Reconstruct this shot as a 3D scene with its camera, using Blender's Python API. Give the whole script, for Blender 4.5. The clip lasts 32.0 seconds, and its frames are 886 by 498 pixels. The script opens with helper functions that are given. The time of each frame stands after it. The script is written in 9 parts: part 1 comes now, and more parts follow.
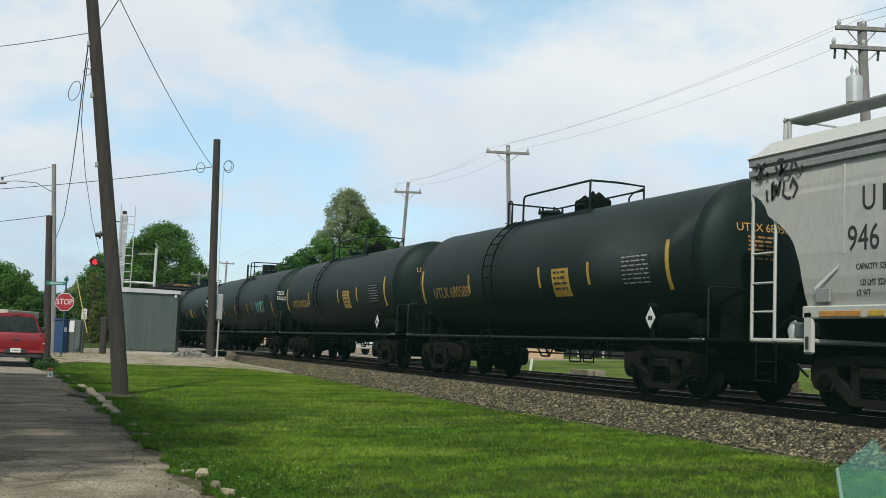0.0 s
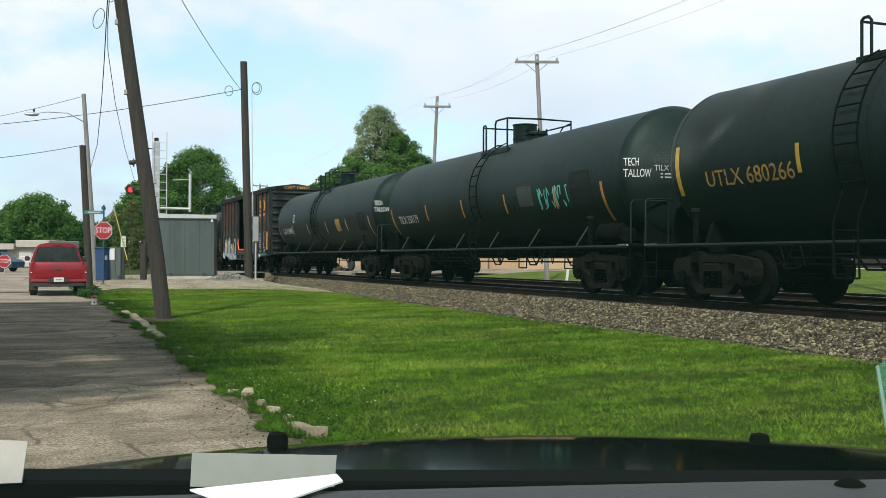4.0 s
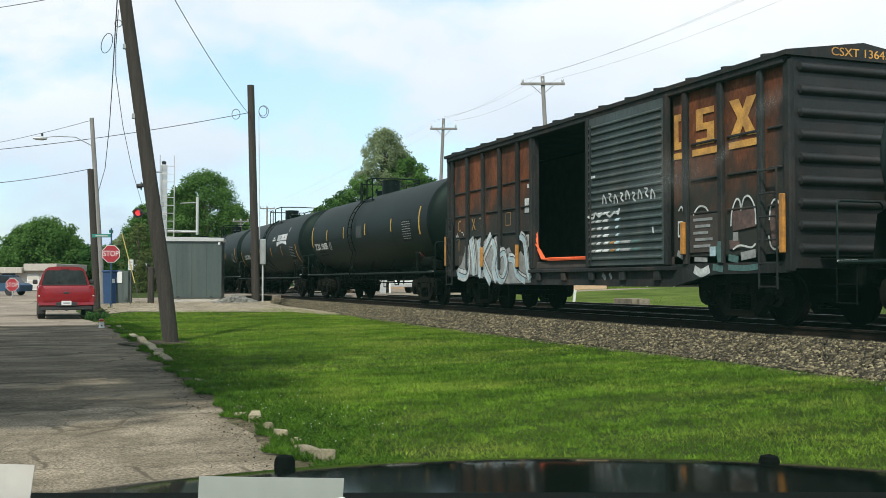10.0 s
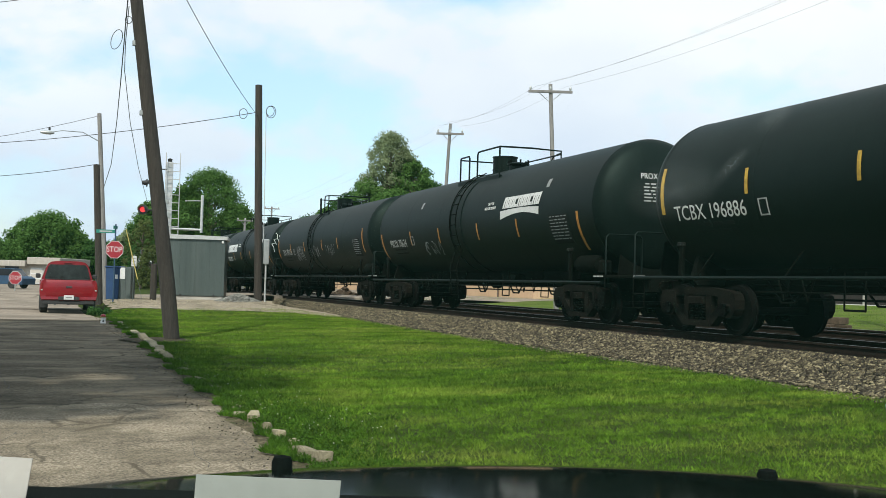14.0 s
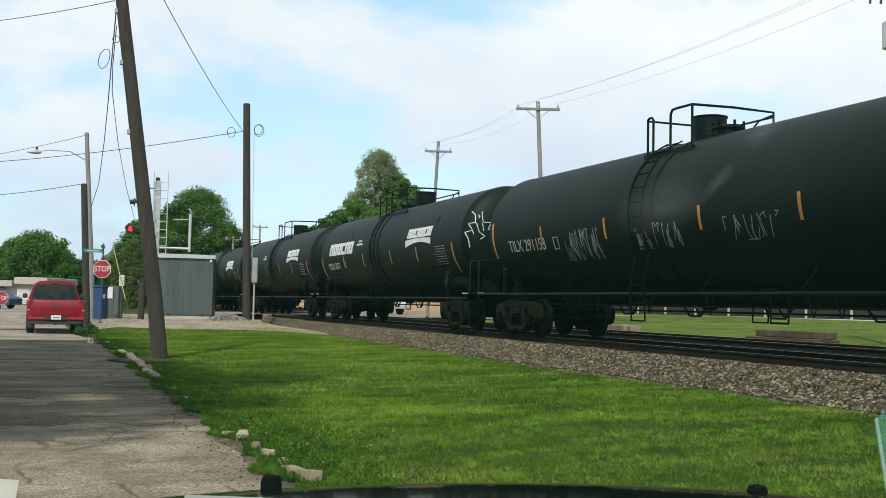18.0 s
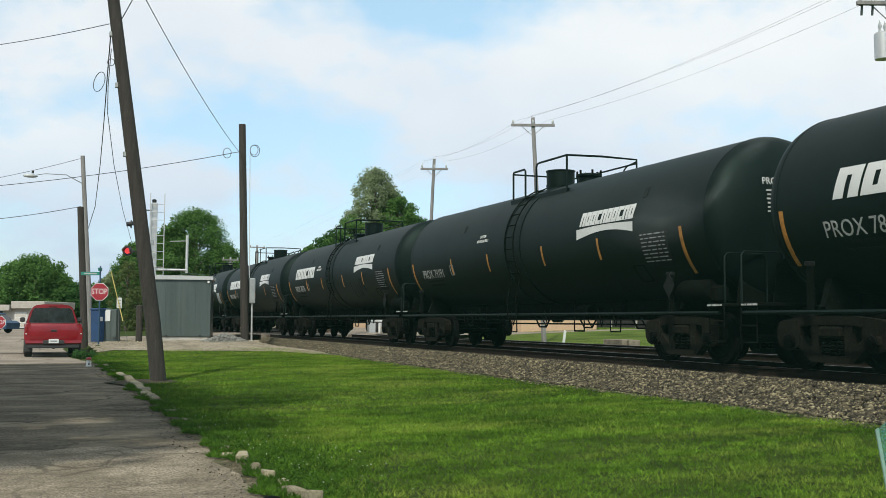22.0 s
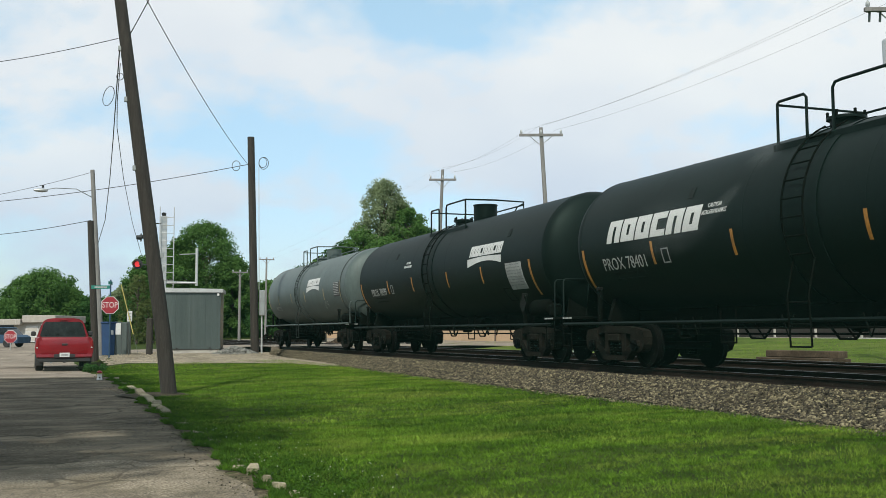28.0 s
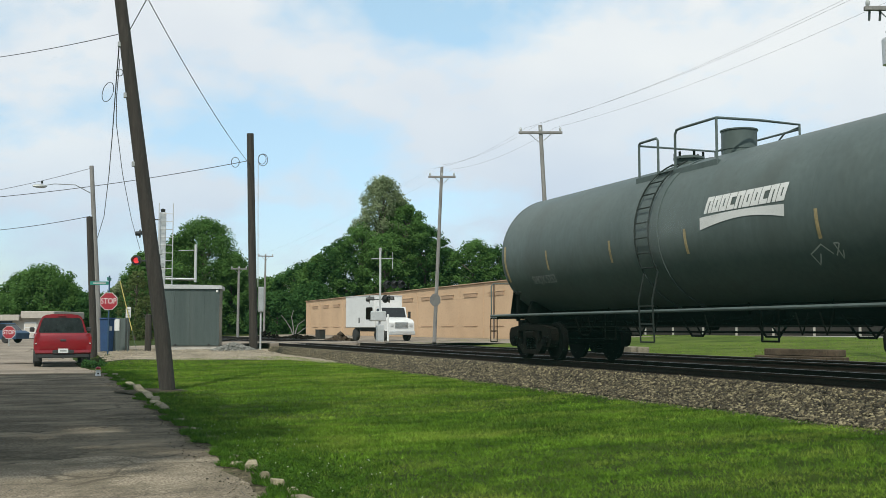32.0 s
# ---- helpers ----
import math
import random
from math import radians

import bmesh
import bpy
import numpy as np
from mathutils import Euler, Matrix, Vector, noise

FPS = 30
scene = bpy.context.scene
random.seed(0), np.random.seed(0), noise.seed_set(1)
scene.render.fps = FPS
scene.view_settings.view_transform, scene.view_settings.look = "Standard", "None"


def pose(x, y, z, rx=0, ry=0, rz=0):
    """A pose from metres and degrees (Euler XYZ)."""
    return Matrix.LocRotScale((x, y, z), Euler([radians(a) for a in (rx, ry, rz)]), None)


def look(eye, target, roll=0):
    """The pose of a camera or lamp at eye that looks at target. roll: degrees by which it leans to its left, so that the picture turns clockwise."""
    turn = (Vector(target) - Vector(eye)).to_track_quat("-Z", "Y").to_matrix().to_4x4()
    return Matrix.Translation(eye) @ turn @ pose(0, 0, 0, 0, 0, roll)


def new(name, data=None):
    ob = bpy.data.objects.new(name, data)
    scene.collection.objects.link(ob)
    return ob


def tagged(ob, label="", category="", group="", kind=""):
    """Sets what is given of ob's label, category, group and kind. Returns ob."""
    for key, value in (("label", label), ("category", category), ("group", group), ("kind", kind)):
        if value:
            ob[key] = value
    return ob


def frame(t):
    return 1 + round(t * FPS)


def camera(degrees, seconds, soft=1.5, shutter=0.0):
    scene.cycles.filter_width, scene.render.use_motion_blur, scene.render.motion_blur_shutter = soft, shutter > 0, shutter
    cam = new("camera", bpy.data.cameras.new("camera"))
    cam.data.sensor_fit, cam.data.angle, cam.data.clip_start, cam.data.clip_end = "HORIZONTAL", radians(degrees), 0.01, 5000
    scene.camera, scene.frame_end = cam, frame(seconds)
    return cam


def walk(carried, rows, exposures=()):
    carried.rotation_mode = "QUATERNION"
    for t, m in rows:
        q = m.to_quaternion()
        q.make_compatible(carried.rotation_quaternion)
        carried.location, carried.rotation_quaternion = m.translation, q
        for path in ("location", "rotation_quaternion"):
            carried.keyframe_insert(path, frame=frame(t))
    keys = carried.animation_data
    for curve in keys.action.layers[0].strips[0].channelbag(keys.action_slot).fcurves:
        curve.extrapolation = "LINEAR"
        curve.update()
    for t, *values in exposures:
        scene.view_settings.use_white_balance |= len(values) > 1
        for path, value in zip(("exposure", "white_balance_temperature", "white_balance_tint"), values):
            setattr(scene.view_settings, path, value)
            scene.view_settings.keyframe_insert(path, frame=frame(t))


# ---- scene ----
# Axes: y runs along the railway away from the crossing's near side, x across it, z = 0 is the street.
EYE = (0.0, 0.0, 1.46)
cam = camera(46.0, 32.0, soft=0.65)
TURNS = [
    (0.0, 95.296, -2.389, -23.027), (0.5, 95.237, -1.919, -20.627), (1.0, 93.457, -1.268, -20.391), (1.5, 91.325, -0.495, -20.958),
    (2.0, 90.959, -0.331, -21.215), (2.5, 91.071, -0.132, -20.99), (3.0, 91.015, -0.279, -20.9), (3.5, 90.783, -0.18, -21.021),
    (5.5, 90.159, -0.258, -21.157), (6.0, 90.461, -0.046, -21.201), (6.5, 90.466, -0.138, -21.159), (7.0, 90.659, -0.125, -21.065),
    (7.5, 90.843, -0.147, -20.93), (8.0, 90.909, -0.061, -20.845), (8.5, 91.008, 0.061, -20.8), (9.0, 91.173, -0.033, -20.811),
    (9.5, 91.226, 0.18, -20.649), (10.0, 91.748, 0.05, -20.687), (10.5, 92.04, -0.06, -20.907), (11.0, 92.172, -0.589, -20.718),
    (11.5, 92.201, -0.777, -20.556), (12.0, 92.09, -1.074, -20.629), (12.5, 92.072, -1.306, -20.705), (13.0, 92.068, -1.507, -20.744),
    (13.5, 92.066, -1.525, -20.643), (15.5, 91.805, -1.568, -20.412), (16.0, 92.019, -1.42, -20.473), (16.5, 92.464, -1.351, -20.573),
    (17.0, 92.645, -1.186, -20.842), (17.5, 92.93, -1.319, -21.079), (18.0, 92.988, -1.182, -21.158), (18.5, 93.101, -1.121, -21.077),
    (19.0, 93.178, -1.262, -21.102), (19.5, 93.238, -1.212, -21.113), (20.0, 93.46, -0.995, -21.206), (20.5, 93.656, -0.614, -21.277),
    (21.0, 93.815, -0.483, -21.331), (21.5, 93.902, -0.374, -21.306), (22.0, 93.936, -0.259, -21.25), (22.5, 94.05, -0.125, -21.173),
    (23.0, 93.978, -0.239, -21.172), (23.5, 94.067, -0.3, -21.164), (24.0, 94.175, -0.145, -21.139), (24.5, 94.253, -0.078, -21.11),
    (25.0, 94.357, -0.043, -21.066), (25.5, 94.382, 0.014, -21.019), (27.5, 94.54, 0.18, -20.75), (28.0, 94.52, 0.203, -20.712),
    (28.5, 94.555, 0.197, -20.645), (29.0, 94.424, 0.239, -20.544), (29.5, 94.407, 0.299, -20.522), (30.0, 94.423, 0.285, -20.617),
    (30.5, 94.581, 0.459, -20.666), (31.0, 94.663, 0.485, -20.507), (31.5, 94.534, 0.324, -20.7), (32.0, 94.37, -0.0, -20.783),
]
EXPOSURES = [(0.0, -0.1, 6500, 6.0), (1.0, -0.08, 6500, 6.0), (1.6, 0.15, 6500, 6.0), (10.0, 0.16, 6500, 6.0), (16.0, 0.13, 6500, 6.0), (20.0, 0.05, 6500, 6.0), (32.0, -0.07, 6500, 6.0)]
walk(cam, [(t, pose(*EYE, rx, ry, rz)) for t, rx, ry, rz in TURNS], EXPOSURES)

# ---- sky, sun ----
SUN_ELEVATION, SUN_AZIMUTH = 47.0, 215.0   # azimuth clockwise from +y


def make_world():
    w = bpy.data.worlds.new("sky")
    scene.world = w
    w.use_nodes = True
    nt = w.node_tree
    nt.nodes.clear()
    out = nt.nodes.new("ShaderNodeOutputWorld")
    bg = nt.nodes.new("ShaderNodeBackground")
    sky = nt.nodes.new("ShaderNodeTexSky")
    sky.sky_type, sky.sun_disc = "NISHITA", False
    sky.sun_elevation, sky.sun_rotation = radians(SUN_ELEVATION), radians(SUN_AZIMUTH)
    sky.air_density, sky.dust_density, sky.ozone_density = 1.0, 0.3, 2.0
    geo = nt.nodes.new("ShaderNodeTexCoord")
    sep = nt.nodes.new("ShaderNodeSeparateXYZ")
    nt.links.new(geo.outputs["Generated"], sep.inputs[0])
    # project the view direction on a flat cloud deck
    zc = nt.nodes.new("ShaderNodeMath")
    zc.operation = "MAXIMUM"
    nt.links.new(sep.outputs["Z"], zc.inputs[0])
    zc.inputs[1].default_value = 0.0
    za = nt.nodes.new("ShaderNodeMath")
    za.operation = "ADD"
    nt.links.new(zc.outputs[0], za.inputs[0])
    za.inputs[1].default_value = 0.507
    dv = nt.nodes.new("ShaderNodeVectorMath")
    dv.operation = "DIVIDE"
    nt.links.new(geo.outputs["Generated"], dv.inputs[0])
    nt.links.new(za.outputs[0], dv.inputs[1])
    mp = nt.nodes.new("ShaderNodeMapping")
    mp.inputs["Location"].default_value = CLOUD_SHIFT
    mp.inputs["Scale"].default_value = (1.0, 1.0, 1.0)
    nt.links.new(dv.outputs[0], mp.inputs["Vector"])
    n1 = nt.nodes.new("ShaderNodeTexNoise")
    n1.inputs["Scale"].default_value = 2.70
    n1.inputs["Detail"].default_value = 8.0
    n1.inputs["Roughness"].default_value = 0.56
    nt.links.new(mp.outputs[0], n1.inputs["Vector"])
    rmp = nt.nodes.new("ShaderNodeValToRGB")
    rmp.color_ramp.elements[0].position, rmp.color_ramp.elements[1].position = 0.40, 0.525
    rmp.color_ramp.elements[0].color = (0.0, 0.0, 0.0, 1)
    rmp.color_ramp.elements[1].color = (0.96, 0.96, 0.96, 1)
    half = rmp.color_ramp.elements.new(0.455)
    half.color = (0.45, 0.45, 0.45, 1)
    nt.links.new(n1.outputs["Fac"], rmp.inputs["Fac"])
    # shading inside the clouds
    n2 = nt.nodes.new("ShaderNodeTexNoise")
    n2.inputs["Scale"].default_value = 2.6
    n2.inputs["Detail"].default_value = 5.0
    nt.links.new(mp.outputs[0], n2.inputs["Vector"])
    cr = nt.nodes.new("ShaderNodeValToRGB")
    cr.color_ramp.elements[0].position, cr.color_ramp.elements[1].position = 0.3, 0.7
    cr.color_ramp.elements[0].color = (8.9, 9.3, 10.1, 1)
    cr.color_ramp.elements[1].color = (11.0, 11.0, 11.0, 1)
    nt.links.new(n2.outputs["Fac"], cr.inputs["Fac"])
    gain = nt.nodes.new("ShaderNodeMix")
    gain.data_type, gain.blend_type = "RGBA", "MULTIPLY"
    gain.inputs["Factor"].default_value = 1.0
    nt.links.new(sky.outputs[0], gain.inputs["A"])
    lo = nt.nodes.new("ShaderNodeValToRGB")      # the low sky is a deeper blue behind the haze
    lo.color_ramp.elements[0].position, lo.color_ramp.elements[1].position = 0.0, 0.42
    lo.color_ramp.elements[0].color, lo.color_ramp.elements[1].color = SKY_LOW, SKY_GAIN
    nt.links.new(sep.outputs["Z"], lo.inputs["Fac"])
    nt.links.new(lo.outputs["Color"], gain.inputs["B"])
    low = nt.nodes.new("ShaderNodeValToRGB")     # clouds low over the horizon are dimmer and bluer
    low.color_ramp.elements[0].position, low.color_ramp.elements[1].position = 0.0, 0.25
    low.color_ramp.elements[0].color, low.color_ramp.elements[1].color = (0.58, 0.71, 0.87, 1), (1, 1, 1, 1)
    nt.links.new(sep.outputs["Z"], low.inputs["Fac"])
    dim = nt.nodes.new("ShaderNodeMix")
    dim.data_type, dim.blend_type = "RGBA", "MULTIPLY"
    dim.inputs["Factor"].default_value = 1.0
    nt.links.new(cr.outputs[0], dim.inputs["A"])
    nt.links.new(low.outputs["Color"], dim.inputs["B"])
    mix = nt.nodes.new("ShaderNodeMix")
    mix.data_type = "RGBA"
    nt.links.new(rmp.outputs[0], mix.inputs["Factor"])
    nt.links.new(gain.outputs["Result"], mix.inputs["A"])
    nt.links.new(dim.outputs["Result"], mix.inputs["B"])
    nt.links.new(mix.outputs["Result"], bg.inputs["Color"])
    bg.inputs["Strength"].default_value = SKY_STRENGTH
    nt.links.new(bg.outputs[0], out.inputs[0])


CLOUD_SHIFT = (-10.926, 10.018, -37.027)
SKY_GAIN, SKY_LOW = (3.55, 3.2, 2.4, 1), (0.84, 0.92, 1.22, 1)
SKY_STRENGTH = 0.092
make_world()
sun = new("sun", bpy.data.lights.new("sun", "SUN"))
sun.data.energy, sun.data.angle, sun.data.color = 3.9, radians(1.2), (1.0, 0.95, 0.86)
_az, _el = radians(SUN_AZIMUTH), radians(SUN_ELEVATION)
sun.matrix_world = look((0, 0, 60), (-60 * math.sin(_az) * math.cos(_el), -60 * math.cos(_az) * math.cos(_el), 60 - 60 * math.sin(_el)))

# ---- materials ----
def material(name, base, rough=0.7, metal=0.0, spread=0.25, scale=3.0, fine=40.0, bump=0.15, tint=None, stain=0.0,
             stain_colour=(0.1, 0.08, 0.06), stain_scale=0.8, random_piece=0.0, spec=0.5, coat=0.0, stretch=(1, 1, 1), bump_dist=0.02, crisp=0.2, crack=0.0, sheen=(1, 1, 1), blade=0.0):
    """Procedural surface: two scales of noise on the base colour, optional stains, relief, and variation from piece to piece."""
    m = bpy.data.materials.new(name)
    m.use_nodes = True
    nt = m.node_tree
    b = nt.nodes["Principled BSDF"]
    b.inputs["Roughness"].default_value, b.inputs["Metallic"].default_value = rough, metal
    b.inputs["Specular IOR Level"].default_value = spec
    b.inputs["Coat Weight"].default_value = coat
    b.inputs["Specular Tint"].default_value = (*sheen, 1)
    tc = nt.nodes.new("ShaderNodeTexCoord")
    mp = nt.nodes.new("ShaderNodeMapping")
    mp.inputs["Scale"].default_value = stretch
    nt.links.new(tc.outputs["Object"], mp.inputs[0])

    def noise_node(s, detail=5.0, roughness=0.6):
        n = nt.nodes.new("ShaderNodeTexNoise")
        n.inputs["Scale"].default_value, n.inputs["Detail"].default_value, n.inputs["Roughness"].default_value = s, detail, roughness
        nt.links.new(mp.outputs[0], n.inputs["Vector"])
        return n

    def mix(blend, fac, a, c):
        x = nt.nodes.new("ShaderNodeMix")
        x.data_type, x.blend_type = "RGBA", blend
        for slot, v in (("Factor", fac), ("A", a), ("B", c)):
            if hasattr(v, "is_linked"):
                nt.links.new(v, x.inputs[slot])
            else:
                x.inputs[slot].default_value = v if slot == "Factor" else (*v[:3], 1)
        return x.outputs["Result"]

    def ramp(src, lo, hi, p0=0.3, p1=0.7):
        r = nt.nodes.new("ShaderNodeValToRGB")
        r.color_ramp.elements[0].position, r.color_ramp.elements[1].position = p0, p1
        r.color_ramp.elements[0].color, r.color_ramp.elements[1].color = (*lo, 1), (*hi, 1)
        nt.links.new(src, r.inputs["Fac"])
        return r.outputs["Color"]

    big, small = noise_node(scale), noise_node(fine, 3.0)
    lo = tuple(c * (1 - spread) for c in base)
    hi = tint or tuple(min(1, c * (1 + spread)) for c in base)
    col = ramp(big.outputs["Fac"], lo, hi)
    grain = ramp(small.outputs["Fac"], (1 - spread,) * 3, (1 + spread * 0.6,) * 3, 0.5 - crisp, 0.5 + crisp)
    col = mix("MULTIPLY", 0.8, col, grain)
    if stain:
        s = noise_node(stain_scale, 6.0, 0.65)
        f = ramp(s.outputs["Fac"], (0, 0, 0), (stain,) * 3, 0.48, 0.66)
        col = mix("MIX", f, col, stain_colour)
    if crack:
        wob = nt.nodes.new("ShaderNodeMix")
        wob.data_type, wob.blend_type = "RGBA", "LINEAR_LIGHT"
        wob.inputs["Factor"].default_value = 0.12
        nt.links.new(mp.outputs[0], wob.inputs["A"])
        nt.links.new(noise_node(2.2, 4.0).outputs["Color"], wob.inputs["B"])
        vo = nt.nodes.new("ShaderNodeTexVoronoi")
        vo.feature = "DISTANCE_TO_EDGE"
        vo.inputs["Scale"].default_value = crack
        nt.links.new(wob.outputs["Result"], vo.inputs["Vector"])
        line = ramp(vo.outputs["Distance"], (1, 1, 1), (0, 0, 0), 0.012, 0.03)
        part_of = ramp(noise_node(0.7, 3.0).outputs["Fac"], (0, 0, 0), (0.8, 0.8, 0.8), 0.46, 0.6)
        col = mix("MIX", mix("MULTIPLY", 1.0, line, part_of), col, tuple(c * 0.3 for c in base))
    if random_piece:
        oi = nt.nodes.new("ShaderNodeObjectInfo")
        f = ramp(oi.outputs["Random"], (1 - random_piece,) * 3, (1 + random_piece,) * 3, 0.0, 1.0)
        col = mix("MULTIPLY", 1.0, col, f)
    if blade:
        gi = nt.nodes.new("ShaderNodeNewGeometry")
        f = ramp(gi.outputs["Random Per Island"], (1 - blade,) * 3, (1 + blade, 1 + blade, 1 + blade * 0.8), 0.0, 1.0)
        col = mix("MULTIPLY", 1.0, col, f)
    nt.links.new(col, b.inputs["Base Color"])
    if bump:
        bn = nt.nodes.new("ShaderNodeBump")
        bn.inputs["Strength"].default_value, bn.inputs["Distance"].default_value = bump, bump_dist
        nt.links.new(small.outputs["Fac"], bn.inputs["Height"])
        nt.links.new(bn.outputs[0], b.inputs["Normal"])
    return m


def glow(name, colour, strength):
    m = material(name, colour, 0.3, bump=0)
    b = m.node_tree.nodes["Principled BSDF"]
    b.inputs["Emission Color"].default_value, b.inputs["Emission Strength"].default_value = (*colour, 1), strength
    return m


def glass(name, colour, rough=0.05, see=0.0):
    m = bpy.data.materials.new(name)
    m.use_nodes = True
    b = m.node_tree.nodes["Principled BSDF"]
    b.inputs["Base Color"].default_value = (*colour, 1)
    b.inputs["Roughness"].default_value = rough
    b.inputs["Transmission Weight"].default_value = see
    return m


M_ASPHALT = material("old_asphalt", (0.105, 0.088, 0.064), 0.97, spec=0.1, spread=0.6, scale=0.6, fine=30, bump=0.7, stain=0.75, stain_colour=(0.235, 0.20, 0.145), stain_scale=0.9, stretch=(0.6, 1.1, 1), crisp=0.12, crack=0.9)
M_CHIPSEAL = material("light_chip_seal", (0.28, 0.235, 0.17), 0.97, spec=0.1, spread=0.6, scale=1.1, fine=42, bump=1.0, tint=(0.37, 0.315, 0.235), stain=0.7, stain_colour=(0.125, 0.105, 0.072), stain_scale=1.3, crisp=0.12, crack=1.1)
M_STREET = material("cross_street_asphalt", (0.235, 0.20, 0.16), 0.95, spec=0.1, spread=0.3, scale=0.5, fine=18, bump=0.4, stain=0.5, stain_colour=(0.15, 0.13, 0.105), stain_scale=0.4, crisp=0.12, crack=0.3)
M_CRACK = material("crack_filler", (0.05, 0.046, 0.042), 0.95, spread=0.3, scale=5, fine=60, bump=0.2)
M_SOIL = material("grassy_soil", (0.022, 0.035, 0.004), 0.95, spec=0.1, spread=0.4, scale=1.2, fine=30, bump=0.6, tint=(0.045, 0.068, 0.008))
def lit_through(m, share, gain=1.0):
    """Lets light through a thin leaf or blade."""
    nt = m.node_tree
    b = nt.nodes["Principled BSDF"]
    tr = nt.nodes.new("ShaderNodeBsdfTranslucent")
    nt.links.new(b.inputs["Base Color"].links[0].from_socket, tr.inputs["Color"])
    mx = nt.nodes.new("ShaderNodeMixShader")
    mx.inputs[0].default_value = share
    nt.links.new(b.outputs[0], mx.inputs[1])
    nt.links.new(tr.outputs[0], mx.inputs[2])
    nt.links.new(mx.outputs[0], nt.nodes["Material Output"].inputs["Surface"])
    return m


M_GRASS = lit_through(material("grass_blade", (0.099, 0.220, 0.014), 0.75, spec=0.12, spread=0.5, scale=0.9, fine=9, bump=0, tint=(0.185, 0.330, 0.028), stain=0.7, stain_colour=(0.30, 0.36, 0.062), stain_scale=0.55, crisp=0.12, stretch=(0.6, 1.25, 1), blade=0.3), 0.35)
M_GRASS_DK = lit_through(material("dark_grass_blade", (0.050, 0.130, 0.010), 0.75, spec=0.12, spread=0.45, scale=0.9, fine=9, bump=0, tint=(0.094, 0.195, 0.017), stain=0.5, stain_colour=(0.15, 0.21, 0.04), stain_scale=0.7, crisp=0.12, stretch=(0.6, 1.25, 1), blade=0.3), 0.35)
M_WEED = lit_through(material("dark_weeds", (0.045, 0.115, 0.008), 0.7, spec=0.1, spread=0.45, scale=2, fine=9, bump=0, tint=(0.09, 0.19, 0.015), crisp=0.12), 0.35)
M_FAR_LAWN = material("sunlit_lawn_turf", (0.055, 0.092, 0.012), 0.95, spec=0.05, spread=0.4, scale=0.5, fine=12, bump=0.4, tint=(0.095, 0.138, 0.022), stain=0.5, stain_colour=(0.13, 0.15, 0.037), stain_scale=0.3)
M_CLOVER = material("white_clover_bloom", (0.42, 0.46, 0.30), 0.8, spread=0.1, bump=0)
M_DIRT = material("gravel_dirt", (0.27, 0.235, 0.18), 0.97, spec=0.1, spread=0.45, scale=1.5, fine=22, bump=0.9, stain=0.5, stain_colour=(0.17, 0.15, 0.09), crisp=0.1)
M_KERB = material("broken_kerb_concrete", (0.30, 0.265, 0.18), 0.95, spec=0.2, spread=0.4, scale=4, fine=35, bump=0.6, stain=0.85, stain_colour=(0.08, 0.075, 0.035), stain_scale=4.0, random_piece=0.3)
M_VERGE = material("verge_dirt", (0.105, 0.088, 0.058), 0.97, spec=0.1, spread=0.55, scale=3.5, fine=35, bump=1.0, stain=0.85, stain_colour=(0.045, 0.058, 0.018), stain_scale=3.2, crisp=0.10, blade=0.25)
M_BARE = material("worn_dark_soil", (0.048, 0.040, 0.027), 0.97, spec=0.1, spread=0.5, scale=4, fine=35, bump=1.0, stain=0.5, stain_colour=(0.09, 0.078, 0.055), stain_scale=3.0)


def stone_material(name="crushed_stone", k=1.0):
    m = material(name, (0.17, 0.14, 0.115), 0.95, spread=0.25, scale=8, fine=40, bump=0.4)
    nt = m.node_tree
    b = nt.nodes["Principled BSDF"]
    g = nt.nodes.new("ShaderNodeNewGeometry")
    r = nt.nodes.new("ShaderNodeValToRGB")
    cr = r.color_ramp
    cr.elements[0].position, cr.elements[1].position = 0.0, 1.0
    cr.elements[0].color, cr.elements[1].color = (0.018 * k, 0.014 * k, 0.008 * k, 1), (0.54 * k, 0.47 * k, 0.28 * k, 1)
    for p, c in ((0.25, (0.045, 0.035, 0.021)), (0.6, (0.125, 0.105, 0.062)), (0.85, (0.27, 0.23, 0.135))):
        cr.elements.new(p).color = (*[v * k for v in c], 1)
    nt.links.new(g.outputs["Random Per Island"], r.inputs["Fac"])
    nt.links.new(r.outputs["Color"], b.inputs["Base Color"])
    return m


M_BALLAST = stone_material("crushed_stone", 0.58)
# darker copy of the stones: the train's shade and oil in one tone
M_BALLAST_SHADED_OILY = stone_material("shaded_oily_crushed_stone", 0.24)
M_ROCK = material("grey_heaped_rock", (0.17, 0.17, 0.16), 0.95, spread=0.25, scale=8, fine=40, bump=0.4, blade=0.6)
M_GRIT = material("pale_pad_gravel", (0.34, 0.295, 0.225), 0.95, spread=0.3, scale=6, fine=30, bump=0.3, spec=0.1, blade=0.3)
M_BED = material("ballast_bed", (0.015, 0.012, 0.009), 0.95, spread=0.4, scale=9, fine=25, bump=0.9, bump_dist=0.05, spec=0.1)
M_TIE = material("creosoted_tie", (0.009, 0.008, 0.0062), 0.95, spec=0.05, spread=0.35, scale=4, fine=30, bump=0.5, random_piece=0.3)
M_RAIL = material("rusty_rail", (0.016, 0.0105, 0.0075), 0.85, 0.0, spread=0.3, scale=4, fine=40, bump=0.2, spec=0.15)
M_RAILTOP = material("polished_rail_head", (0.16, 0.16, 0.155), 0.42, 1.0, spread=0.15, scale=5, fine=30, bump=0.05)
